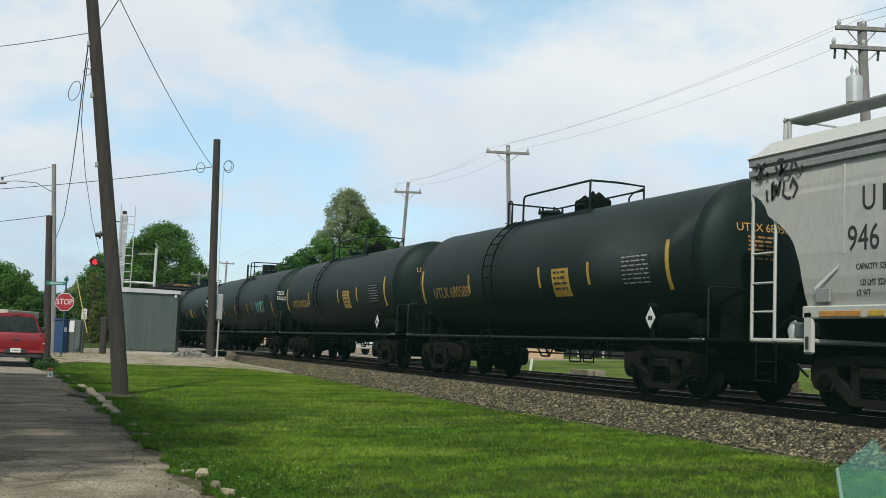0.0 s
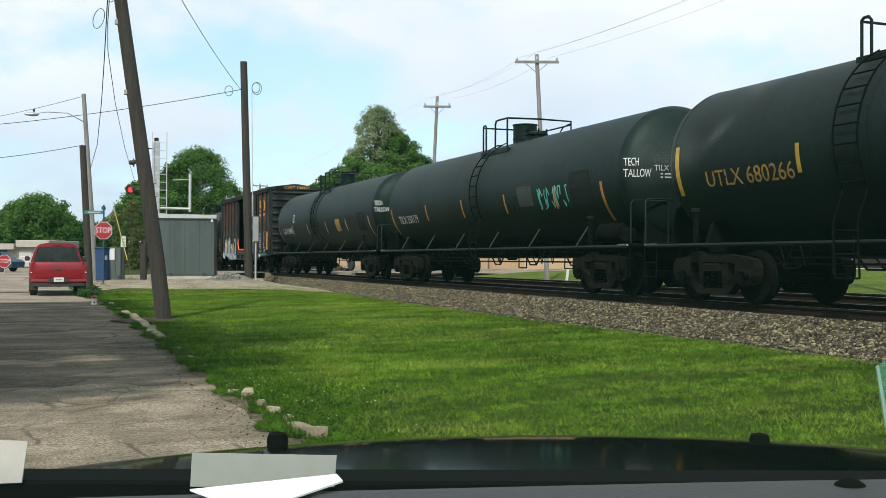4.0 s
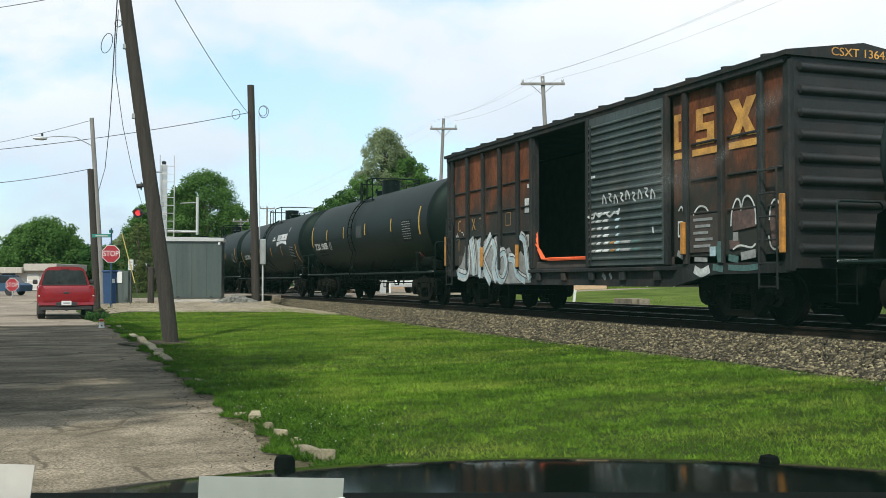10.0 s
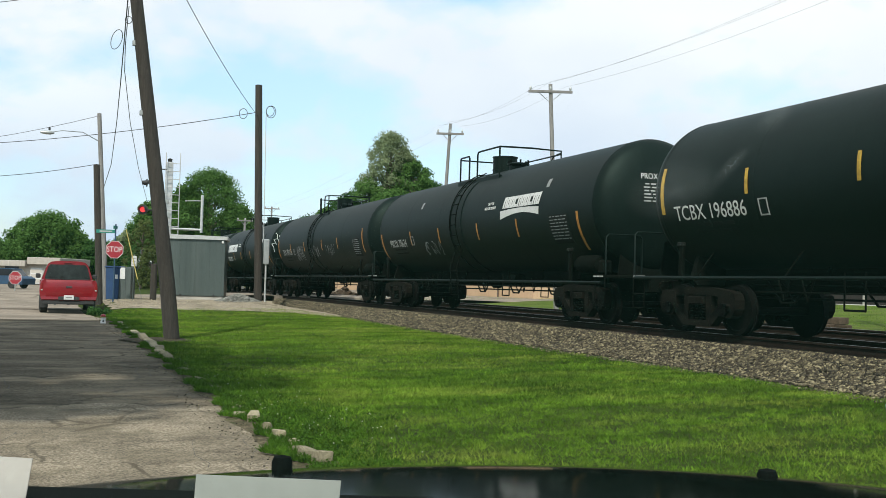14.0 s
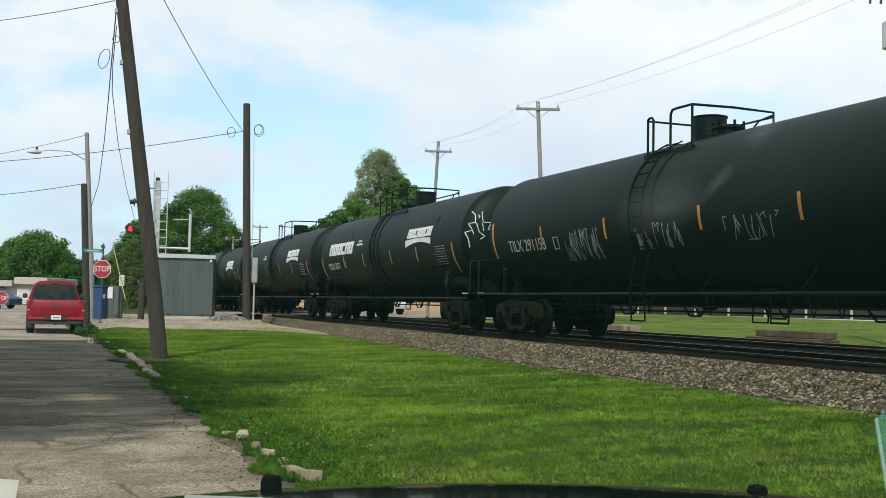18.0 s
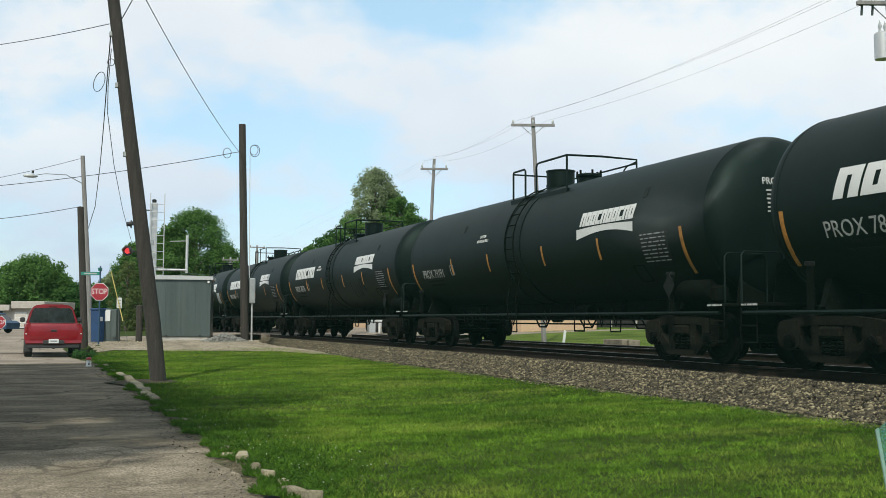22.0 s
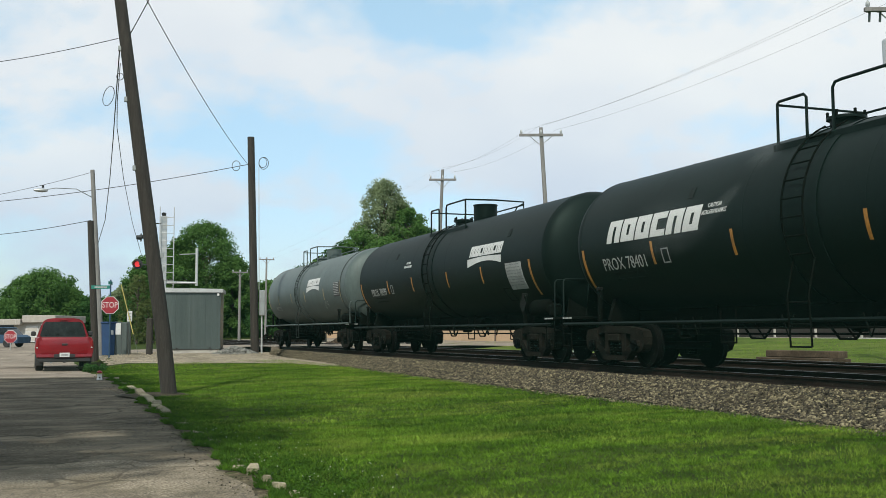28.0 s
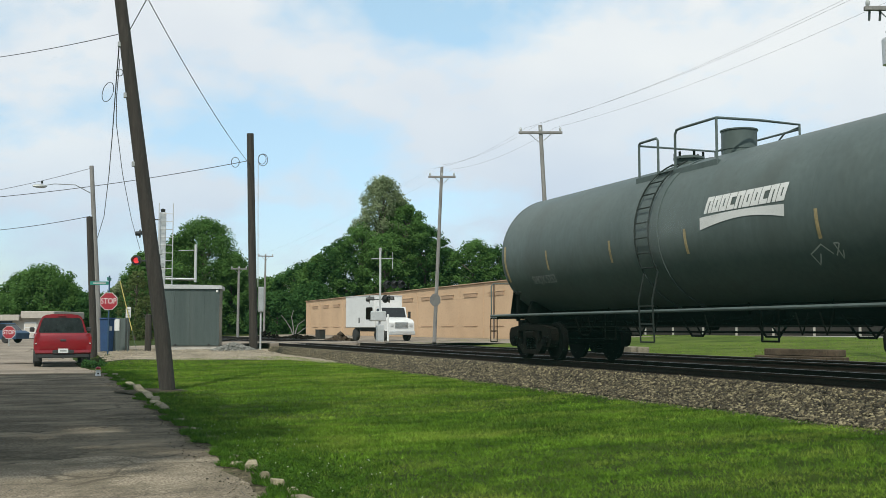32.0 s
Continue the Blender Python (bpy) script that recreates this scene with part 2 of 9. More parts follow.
M_POLE = material("weathered_pole_wood", (0.034, 0.028, 0.023), 0.9, spread=0.4, scale=3, fine=20, bump=0.6, stretch=(4, 4, 0.3))
M_POLE_GREY = material("grey_pole_wood", (0.195, 0.19, 0.18), 0.9, spread=0.3, scale=3, fine=20, bump=0.5, stretch=(4, 4, 0.3))
M_GALV = material("galvanised_steel", (0.40, 0.42, 0.41), 0.5, 0.55, spread=0.12, scale=1.5, fine=25, bump=0.05, stain=0.2, stain_colour=(0.25, 0.26, 0.25))
M_GALV_DARK = material("dull_zinc_panel", (0.085, 0.105, 0.10), 0.5, 0.35, spread=0.12, scale=0.8, fine=20, bump=0.05, stain=0.25, stain_colour=(0.12, 0.14, 0.135), stretch=(3, 3, 0.4))
M_SHED = material("dark_zinc_shed_panel", (0.095, 0.118, 0.112), 0.36, 0.55, spread=0.15, scale=0.7, fine=15, bump=0.04, stain=0.45, stain_colour=(0.15, 0.175, 0.165), stain_scale=0.5, stretch=(3, 3, 0.25), random_piece=0.22)
M_ALU = material("pale_aluminium", (0.55, 0.56, 0.55), 0.45, 0.6, spread=0.1, scale=2, fine=25, bump=0.03)
M_BLACK = material("signal_black", (0.018, 0.018, 0.018), 0.5, spread=0.2, bump=0.05)
M_CABLE = material("black_cable", (0.03, 0.03, 0.032), 0.6, spread=0.1, bump=0)
M_TANK = material("black_tank_paint", (0.0032, 0.0068, 0.0060), 0.55, spread=0.3, scale=0.9, fine=14, bump=0.06, stain=0.4, stain_colour=(0.007, 0.0115, 0.0105), stain_scale=0.6, spec=0.15, stretch=(1, 0.5, 0.35), sheen=(0.72, 1.0, 0.93))
M_TANK_DUSTY = material("dusty_tank_paint", (0.006, 0.0105, 0.0095), 0.54, spread=0.35, scale=0.9, fine=14, bump=0.06, stain=0.45, stain_colour=(0.014, 0.019, 0.018), stain_scale=0.6, spec=0.18, stretch=(1, 0.5, 0.35), sheen=(0.72, 1.0, 0.93))
M_TANK_WORN = material("faded_tank_paint", (0.0065, 0.0125, 0.0118), 0.54, spread=0.4, scale=0.8, fine=12, bump=0.08, stain=0.5, stain_colour=(0.014, 0.021, 0.020), stain_scale=0.5, spec=0.18, stretch=(1, 0.5, 0.35), sheen=(0.72, 1.0, 0.93))
M_TANK_GREY = material("slate_grey_tank_paint", (0.082, 0.105, 0.101), 0.52, spread=0.16, scale=0.7, fine=14, bump=0.05, stain=0.55, stain_colour=(0.06, 0.068, 0.060), stain_scale=0.8, stretch=(1, 0.6, 0.3), spec=0.32, sheen=(0.85, 1.0, 0.98))
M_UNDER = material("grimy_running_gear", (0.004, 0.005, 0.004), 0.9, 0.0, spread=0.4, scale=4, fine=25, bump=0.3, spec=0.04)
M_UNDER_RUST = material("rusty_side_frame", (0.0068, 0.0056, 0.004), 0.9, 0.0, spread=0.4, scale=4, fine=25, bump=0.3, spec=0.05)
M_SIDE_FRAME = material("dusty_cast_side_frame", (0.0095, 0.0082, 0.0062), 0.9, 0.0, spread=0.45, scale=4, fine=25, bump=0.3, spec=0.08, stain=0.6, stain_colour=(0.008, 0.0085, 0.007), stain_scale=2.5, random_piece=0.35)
M_LADDER = material("grimy_ladder_steel", (0.022, 0.028, 0.026), 0.8, spread=0.3, bump=0.05, spec=0.15)
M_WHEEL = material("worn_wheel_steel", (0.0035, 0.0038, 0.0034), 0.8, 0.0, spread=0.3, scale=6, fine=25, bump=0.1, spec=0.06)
M_YELLOW = material("reflective_yellow", (0.46, 0.29, 0.03), 0.5, spread=0.3, scale=5, fine=25, bump=0.05, stain=0.35, stain_colour=(0.18, 0.12, 0.03), stain_scale=4.0)
M_ORANGE = material("faded_amber_reflector", (0.42, 0.185, 0.03), 0.5, spread=0.3, scale=5, fine=25, bump=0.05, stain=0.35, stain_colour=(0.14, 0.09, 0.04), stain_scale=4.0)
M_CREAM = material("bleached_reflector", (0.30, 0.235, 0.115), 0.5, spread=0.3, scale=5, fine=25, bump=0.05, stain=0.35, stain_colour=(0.12, 0.10, 0.05), stain_scale=4.0)
M_WHITE = material("white_paint", (0.58, 0.59, 0.58), 0.6, spread=0.05, scale=2, fine=25, bump=0.03)
M_DULLWHITE = material("dull_white_stencil", (0.36, 0.37, 0.36), 0.7, spread=0.2, scale=5, fine=30, bump=0.02)
M_PLACARD = material("weathered_placard", (0.010, 0.0115, 0.0105), 0.8, spread=0.3, scale=5, fine=30, bump=0.02, spec=0.1)
M_FAINT = material("faded_stencil", (0.013, 0.017, 0.016), 0.75, spread=0.3, scale=5, fine=30, bump=0.02, spec=0.12)
M_CHALK = material("thin_grey_spray", (0.060, 0.072, 0.070), 0.75, spread=0.5, scale=4, fine=30, bump=0, spec=0.12, stain=0.6, stain_colour=(0.012, 0.016, 0.015), stain_scale=3.0)
M_BROWNTXT = material("rust_yellow_stencil", (0.28, 0.17, 0.04), 0.7, spread=0.3, scale=5, fine=30, bump=0.02)
M_PALEHEAD = material("pale_head_trim", (0.05, 0.057, 0.054), 0.7, spread=0.25, bump=0.02, spec=0.2)
M_BOX = material("boxcar_oxide_paint", (0.085, 0.034, 0.020), 0.85, spec=0.15, spread=0.4, scale=1.0, fine=18, bump=0.15, tint=(0.24, 0.082, 0.036), stain=0.95, stain_colour=(0.024, 0.026, 0.027), stain_scale=1.1, stretch=(1, 1, 0.45))
M_BOX_DARK = material("boxcar_grimy_frame", (0.019, 0.022, 0.023), 0.8, spec=0.2, spread=0.45, scale=1.2, fine=18, bump=0.15, stretch=(1, 1, 0.4), stain=0.55, stain_colour=(0.055, 0.036, 0.029), stain_scale=1.7)
M_BOX_END = material("sooty_boxcar_end", (0.014, 0.015, 0.0155), 0.5, spec=0.4, spread=0.4, scale=1.5, fine=18, bump=0.1, stain=0.4, stain_colour=(0.032, 0.022, 0.018), stain_scale=1.2)


def splashed(m, colour, z0, z1):
    """Road grime thrown up over the lower sheets, with a ragged upper edge."""
    nt = m.node_tree
    b = nt.nodes["Principled BSDF"]
    old = b.inputs["Base Color"].links[0].from_socket
    tc = nt.nodes.new("ShaderNodeTexCoord")
    sep = nt.nodes.new("ShaderNodeSeparateXYZ")
    nt.links.new(tc.outputs["Object"], sep.inputs[0])
    nz = nt.nodes.new("ShaderNodeTexNoise")
    nz.inputs["Scale"].default_value, nz.inputs["Detail"].default_value = 1.7, 6.0
    nt.links.new(tc.outputs["Object"], nz.inputs["Vector"])
    off = nt.nodes.new("ShaderNodeMath")
    off.operation = "MULTIPLY_ADD"
    off.inputs[1].default_value, off.inputs[2].default_value = -2.6, 1.3
    nt.links.new(nz.outputs["Fac"], off.inputs[0])
    add = nt.nodes.new("ShaderNodeMath")
    nt.links.new(sep.outputs["Z"], add.inputs[0])
    nt.links.new(off.outputs[0], add.inputs[1])
    rng = nt.nodes.new("ShaderNodeMapRange")
    rng.inputs["From Min"].default_value, rng.inputs["From Max"].default_value = z0, z1
    rng.inputs["To Min"].default_value, rng.inputs["To Max"].default_value = 0.9, 0.0
    nt.links.new(add.outputs[0], rng.inputs["Value"])
    mx = nt.nodes.new("ShaderNodeMix")
    mx.data_type = "RGBA"
    mx.inputs["B"].default_value = (*colour, 1)
    nt.links.new(rng.outputs["Result"], mx.inputs["Factor"])
    nt.links.new(old, mx.inputs["A"])
    nt.links.new(mx.outputs["Result"], b.inputs["Base Color"])


splashed(M_BOX, (0.024, 0.032, 0.031), 2.1, 3.5)
M_BOX_BLUE = material("slate_door_paint", (0.042, 0.060, 0.060), 0.55, spec=0.35, spread=0.35, scale=1.5, fine=18, bump=0.1, stretch=(1, 1, 0.4), stain=0.6, stain_colour=(0.085, 0.08, 0.07), stain_scale=2.2)
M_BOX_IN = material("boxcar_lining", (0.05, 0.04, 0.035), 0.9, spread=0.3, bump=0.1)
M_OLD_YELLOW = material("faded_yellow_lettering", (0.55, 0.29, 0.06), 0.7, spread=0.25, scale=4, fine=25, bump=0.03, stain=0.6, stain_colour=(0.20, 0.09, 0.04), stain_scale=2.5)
M_STRAP = material("orange_load_strap", (0.75, 0.12, 0.03), 0.6, spread=0.15, bump=0.05)
M_HOPPER = material("pale_grey_hopper_paint", (0.40, 0.41, 0.385), 0.6, spread=0.12, scale=0.8, fine=15, bump=0.05, stain=0.25, stain_colour=(0.3, 0.27, 0.2), stretch=(1, 1, 0.35))
M_HOPPER_DK = material("hopper_roof_grey", (0.23, 0.24, 0.235), 0.65, spread=0.2, scale=1, fine=15, bump=0.05)
M_INK = material("black_stencil", (0.02, 0.02, 0.02), 0.6, spread=0.2, bump=0)
M_TEAL = material("teal_spray", (0.12, 0.45, 0.40), 0.6, spread=0.2, bump=0)
M_SPRAY = material("white_spray", (0.52, 0.55, 0.55), 0.6, spread=0.3, scale=3, fine=20, bump=0, stain=0.55, stain_colour=(0.16, 0.17, 0.17), stain_scale=3.5)
M_SPRAY_BLUE = material("pale_blue_spray", (0.35, 0.47, 0.52), 0.6, spread=0.25, scale=5, bump=0)
M_RED = material("red_truck_paint", (0.20, 0.006, 0.012), 0.30, spread=0.15, scale=1.5, fine=20, bump=0.02, coat=0.35)
M_CABGLASS = material("pickup_rear_glass", (0.018, 0.023, 0.023), 0.10, spread=0.5, scale=2.2, fine=6, bump=0)
M_TYRE = material("tyre_rubber", (0.022, 0.022, 0.022), 0.85, spread=0.25, bump=0.2)
M_CHROME = material("chrome", (0.65, 0.65, 0.65), 0.15, 1.0, spread=0.05, bump=0)
M_TRIM = material("black_plastic", (0.025, 0.025, 0.026), 0.6, spread=0.2, bump=0.05)
M_DARKGLASS = glass("tinted_glass", (0.012, 0.014, 0.016), 0.06)
M_LENSRED = material("red_lamp_lens", (0.20, 0.012, 0.012), 0.25, spread=0.1, bump=0)
M_SIGNRED = material("stop_sign_red", (0.26, 0.012, 0.022), 0.45, spread=0.08, bump=0)
M_SIGNGREEN = material("street_sign_green", (0.01, 0.17, 0.13), 0.5, spread=0.1, bump=0)
M_SIGNBACK = material("sign_back_aluminium", (0.20, 0.19, 0.18), 0.5, 0.3, spread=0.15, bump=0.02)
M_BLUEPOST = material("blue_green_post", (0.015, 0.05, 0.10), 0.6, spread=0.2, bump=0.05)
M_BLUEBIN = material("blue_plastic", (0.008, 0.040, 0.115), 0.6, spread=0.15, bump=0.05)
M_GLOWRED = glow("lit_red_lens", (0.9, 0.06, 0.07), 0.9)
M_GUARD = material("yellow_guy_guard", (0.40, 0.34, 0.09), 0.6, spread=0.15, bump=0.03)
M_BRICK = material("tan_block_wall", (0.50, 0.345, 0.215), 0.9, spread=0.1, scale=0.3, fine=6, bump=0.2, stain=0.2, stain_colour=(0.44, 0.30, 0.19), stain_scale=0.15)
M_BRICK_DK = material("brown_block_band", (0.36, 0.24, 0.15), 0.9, spread=0.12, scale=0.5, fine=8, bump=0.15)
M_ROOFEDGE = material("dark_roof_edge", (0.10, 0.075, 0.06), 0.7, spread=0.2, bump=0.05)
M_BARK = material("tree_bark", (0.10, 0.08, 0.06), 0.95, spread=0.35, scale=3, fine=20, bump=0.6, stretch=(2, 2, 0.4))


def leaf_material(name, base, tint):
    return lit_through(material(name, base, 0.85, spread=0.35, scale=0.35, fine=2.5, bump=0, tint=tint, spec=0.06), 0.55)


M_LEAF = leaf_material("spring_leaves", (0.086, 0.184, 0.042), (0.142, 0.270, 0.074))
M_LEAF_DK = leaf_material("dark_leaves", (0.046, 0.116, 0.032), (0.078, 0.175, 0.050))
M_LEAF_PALE = leaf_material("pale_spring_leaves", (0.22, 0.29, 0.14), (0.34, 0.41, 0.235))
M_LEAF_OLIVE = leaf_material("olive_shrub_leaves", (0.105, 0.145, 0.045), (0.175, 0.220, 0.080))
M_FENCE = material("brown_fence_boards", (0.022, 0.019, 0.016), 0.9, spread=0.3, scale=1, fine=10, bump=0.2, stretch=(3, 3, 0.4))
M_CONCRETE = material("pale_concrete", (0.40, 0.38, 0.34), 0.9, spread=0.15, scale=1, fine=20, bump=0.2)
M_BLDG = material("cream_siding", (0.44, 0.41, 0.37), 0.85, spread=0.1, scale=0.6, fine=8, bump=0.1)
M_BLDG_ROOF = material("tan_metal_fascia", (0.35, 0.32, 0.28), 0.7, spread=0.12, bump=0.05)
M_DASH = material("dash_vinyl", (0.018, 0.019, 0.019), 0.62, spread=0.3, scale=8, fine=160, bump=0.35, bump_dist=0.002)
M_BONNET = material("dark_bonnet_paint", (0.002, 0.003, 0.002), 0.08, spread=0.2, scale=3, fine=20, bump=0.0, spec=0.03)
M_PAPER = material("white_paper", (0.80, 0.80, 0.80), 0.8, spread=0.04, bump=0.02)

# flat grey of the paper's reflection in the windscreen
M_SCREEN_REFLECTION = material("grey_screen_reflection", (0.27, 0.29, 0.26), 0.8, spread=0.08, bump=0.02)
M_MATT = material("matt_black_cowl", (0.003, 0.0035, 0.003), 0.95, spread=0.2, bump=0, spec=0.05)


def veil(name, colour, cover):
    """A see-through film that covers part of what lies behind it."""
    m = material(name, colour, 0.6, spread=0.1, bump=0)
    nt = m.node_tree
    tr = nt.nodes.new("ShaderNodeBsdfTransparent")
    mx = nt.nodes.new("ShaderNodeMixShader")
    mx.inputs[0].default_value = cover
    nt.links.new(tr.outputs[0], mx.inputs[1])
    nt.links.new(nt.nodes["Principled BSDF"].outputs[0], mx.inputs[2])
    nt.links.new(mx.outputs[0], nt.nodes["Material Output"].inputs["Surface"])
    return m


# thin pale film that paints the windscreen's reflected haze over what lies behind
M_SCREEN = veil("windscreen_haze_film", (0.12, 0.34, 0.28), 0.021)
M_FADED = material("faded_ochre_letters", (0.30, 0.16, 0.05), 0.8, spread=0.4, scale=6, fine=25, bump=0.02)
M_GRAF_GREY = material("dull_grey_spray", (0.24, 0.25, 0.25), 0.7, spread=0.3, scale=4, fine=15, bump=0)
M_GRAF_TEAL = material("dull_teal_spray", (0.065, 0.14, 0.135), 0.7, spread=0.4, scale=4, fine=15, bump=0, stain=0.6, stain_colour=(0.03, 0.035, 0.035), stain_scale=4.0)
M_GRAF_ROSE = material("dull_rose_spray", (0.105, 0.062, 0.056), 0.75, spread=0.4, scale=3, fine=15, bump=0, stain=0.7, stain_colour=(0.035, 0.03, 0.03), stain_scale=3.5)
M_HAZY = veil("bright_reflection_card", (0.62, 0.60, 0.55), 0.55)
M_OLDTIE = material("old_tie_timber", (0.06, 0.045, 0.032), 0.95, spec=0.1, spread=0.4, scale=2, fine=20, bump=0.4, random_piece=0.4)
M_OLDSLAB = material("mossy_stone_slab", (0.21, 0.185, 0.14), 0.95, spec=0.1, spread=0.4, scale=2, fine=20, bump=0.4, stain=0.5, stain_colour=(0.08, 0.075, 0.045))
M_STICKER = veil("teal_sticker", (0.10, 0.36, 0.30), 0.19)
M_STICKER_RIM = veil("pale_sticker_rim", (0.30, 0.46, 0.38), 0.5)
# ---- mesh helpers ----
class Shape:
    """Collects vertices and faces of one part."""

    def __init__(self):
        self.v, self.f, self.smooth = [], [], []

    def add(self, vs, fs, smooth=False):
        o = len(self.v)
        self.v.extend([tuple(p) for p in vs])
        self.f.extend([tuple(o + i for i in q) for q in fs])
        self.smooth.extend([smooth] * len(fs))
        return self

    def box(self, x0, x1, y0, y1, z0, z1, m=None):
        vs = [Vector((x, y, z)) for z in (z0, z1) for y in (y0, y1) for x in (x0, x1)]
        if m is not None:
            vs = [m @ p for p in vs]
        return self.add(vs, [(0, 2, 3, 1), (4, 5, 7, 6), (0, 1, 5, 4), (2, 6, 7, 3), (0, 4, 6, 2), (1, 3, 7, 5)])

    def slab(self, x0, x1, y0, y1, z0, z1, c=0.01, m=None):
        """A box with chamfered edges."""
        c = min(c, (x1 - x0) / 2.01, (y1 - y0) / 2.01, (z1 - z0) / 2.01)
        lo, hi = (x0, y0, z0), (x1, y1, z1)
        vs, idx = [], {}
        for sx in (0, 1):
            for sy in (0, 1):
                for sz in (0, 1):
                    for ax in range(3):
                        p = []
                        for k, s in enumerate((sx, sy, sz)):
                            e = hi[k] if s else lo[k]
                            p.append(e if k == ax else (e - c if s else e + c))
                        idx[(sx, sy, sz, ax)] = len(vs)
                        vs.append(Vector(p))
        fs = []
        for ax in range(3):
            a, b = [k for k in range(3) if k != ax]
            for s in (0, 1):
                q = []
                for sa, sb in ((0, 0), (1, 0), (1, 1), (0, 1)):
                    k = [0, 0, 0]
                    k[ax], k[a], k[b] = s, sa, sb
                    q.append(idx[(*k, ax)])
                flip = (s == 1) == (ax == 1)
                fs.append(tuple(reversed(q)) if flip else tuple(q))
                if s == 0:
                    pass
        for ax in range(3):          # edges along ax
            a, b = [k for k in range(3) if k != ax]
            for sa in (0, 1):
                for sb in (0, 1):
                    k0, k1 = [0, 0, 0], [0, 0, 0]
                    k0[a], k0[b], k1[a], k1[b] = sa, sb, sa, sb
                    k1[ax] = 1
                    fs.append((idx[(*k0, a)], idx[(*k1, a)], idx[(*k1, b)], idx[(*k0, b)]))
        for sx in (0, 1):
            for sy in (0, 1):
                for sz in (0, 1):
                    fs.append(tuple(idx[(sx, sy, sz, ax)] for ax in range(3)))
        if m is not None:
            vs = [m @ p for p in vs]
        return self.add(vs, fs)

    def tube(self, path, r, sides=6, closed_ends=True, r1=None):
        """A round bar along a path of points; r1: radius at its end."""
        pts = [Vector(p) for p in path]
        n = len(pts)
        vs, fs = [], []
        up = None
        for i, p in enumerate(pts):
            d = (pts[min(i + 1, n - 1)] - pts[max(i - 1, 0)]).normalized()
            if up is None:
                up = Vector((0, 0, 1)) if abs(d.z) < 0.9 else Vector((1, 0, 0))
            a = d.cross(up).normalized()
            b = a.cross(d).normalized()
            up = b
            rr = r if r1 is None else r + (r1 - r) * i / (n - 1)
            for k in range(sides):
                w = 2 * math.pi * k / sides
                vs.append(p + rr * (math.cos(w) * a + math.sin(w) * b))
        for i in range(n - 1):
            for k in range(sides):
                k2 = (k + 1) % sides
                fs.append((i * sides + k, i * sides + k2, (i + 1) * sides + k2, (i + 1) * sides + k))
        if closed_ends:
            fs.append(tuple(reversed(range(sides))))
            fs.append(tuple(range((n - 1) * sides, n * sides)))
        self.add(vs, fs, sides > 5)
        return self

    def lathe(self, prof, axis="y", sides=32, m=None, at=(0, 0, 0)):
        """Turns a profile of (along, radius) about an axis."""
        vs, fs = [], []
        for a, r in prof:
            for k in range(sides):
                w = 2 * math.pi * k / sides
                c, s = r * math.cos(w), r * math.sin(w)
                vs.append(Vector({"y": (c, a, s), "z": (c, s, a), "x": (a, c, s)}[axis]) + Vector(at))
        n = len(prof)
        for i in range(n - 1):
            for k in range(sides):
                k2 = (k + 1) % sides
                q = (i * sides + k, i * sides + k2, (i + 1) * sides + k2, (i + 1) * sides + k)
                fs.append(q if axis == "z" or axis == "x" else tuple(reversed(q)))
        if prof[0][1] > 1e-6:
            fs.append(tuple(range(sides)))
        if prof[-1][1] > 1e-6:
            fs.append(tuple(range((n - 1) * sides, n * sides)))
        if m is not None:
            vs = [m @ p for p in vs]
        return self.add(vs, fs, True)

    def prism(self, outline, a0, a1, axis="x", m=None):
        """Pushes a flat outline through from a0 to a1. Outline in the two other axes, in order."""
        n = len(outline)
        def at(p, a):
            return Vector({"x": (a, p[0], p[1]), "y": (p[0], a, p[1]), "z": (p[0], p[1], a)}[axis])
        vs = [at(p, a0) for p in outline] + [at(p, a1) for p in outline]
        if m is not None:
            vs = [m @ p for p in vs]
        fs = [tuple(range(n)), tuple(range(n, 2 * n))] + [(i, (i + 1) % n, n + (i + 1) % n, n + i) for i in range(n)]
        return self.add(vs, fs)

    def mesh(self, name, mat):
        me = bpy.data.meshes.new(name)
        me.from_pydata(self.v, [], self.f)
        me.polygons.foreach_set("use_smooth", self.smooth)
        mats = mat if isinstance(mat, (list, tuple)) else [mat]
        for q in mats:
            me.materials.append(q)
        bm = bmesh.new()
        bm.from_mesh(me)
        bmesh.ops.recalc_face_normals(bm, faces=bm.faces)
        bm.to_mesh(me)
        bm.free()
        if any(self.smooth):
            me.set_sharp_from_angle(angle=radians(38))
        me.update()
        return me


def part(name, shape, mat, parent=None, label="", at=None):
    """Links a shape (or a ready mesh) as one object, under its thing or part if given."""
    ob = new(name, shape.mesh(name, mat) if isinstance(shape, Shape) else shape)
    if at is not None:
        ob.matrix_basis = at
    if parent is not None:
        ob.parent = parent
    if label:
        ob["label"] = label
    return ob


def thing(name, at, label, category, group="", kind=""):
    ob = new(name)
    ob.empty_display_size = 0.2
    ob.matrix_basis = at
    return tagged(ob, label, category, group, kind)


def raw_mesh(name, verts, faces, mat, smooth=False):
    me = bpy.data.meshes.new(name)
    verts, faces = np.asarray(verts, dtype=np.float32), np.asarray(faces, dtype=np.int32)
    k = faces.shape[1]
    me.vertices.add(len(verts))
    me.vertices.foreach_set("co", verts.ravel())
    me.loops.add(faces.size)
    me.loops.foreach_set("vertex_index", faces.ravel())
    me.polygons.add(len(faces))
    me.polygons.foreach_set("loop_start", np.arange(0, faces.size, k, dtype=np.int32))
    if smooth:
        me.polygons.foreach_set("use_smooth", np.ones(len(faces), dtype=bool))
    me.update(calc_edges=True)
    me.validate()
    me.materials.append(mat)
    return me


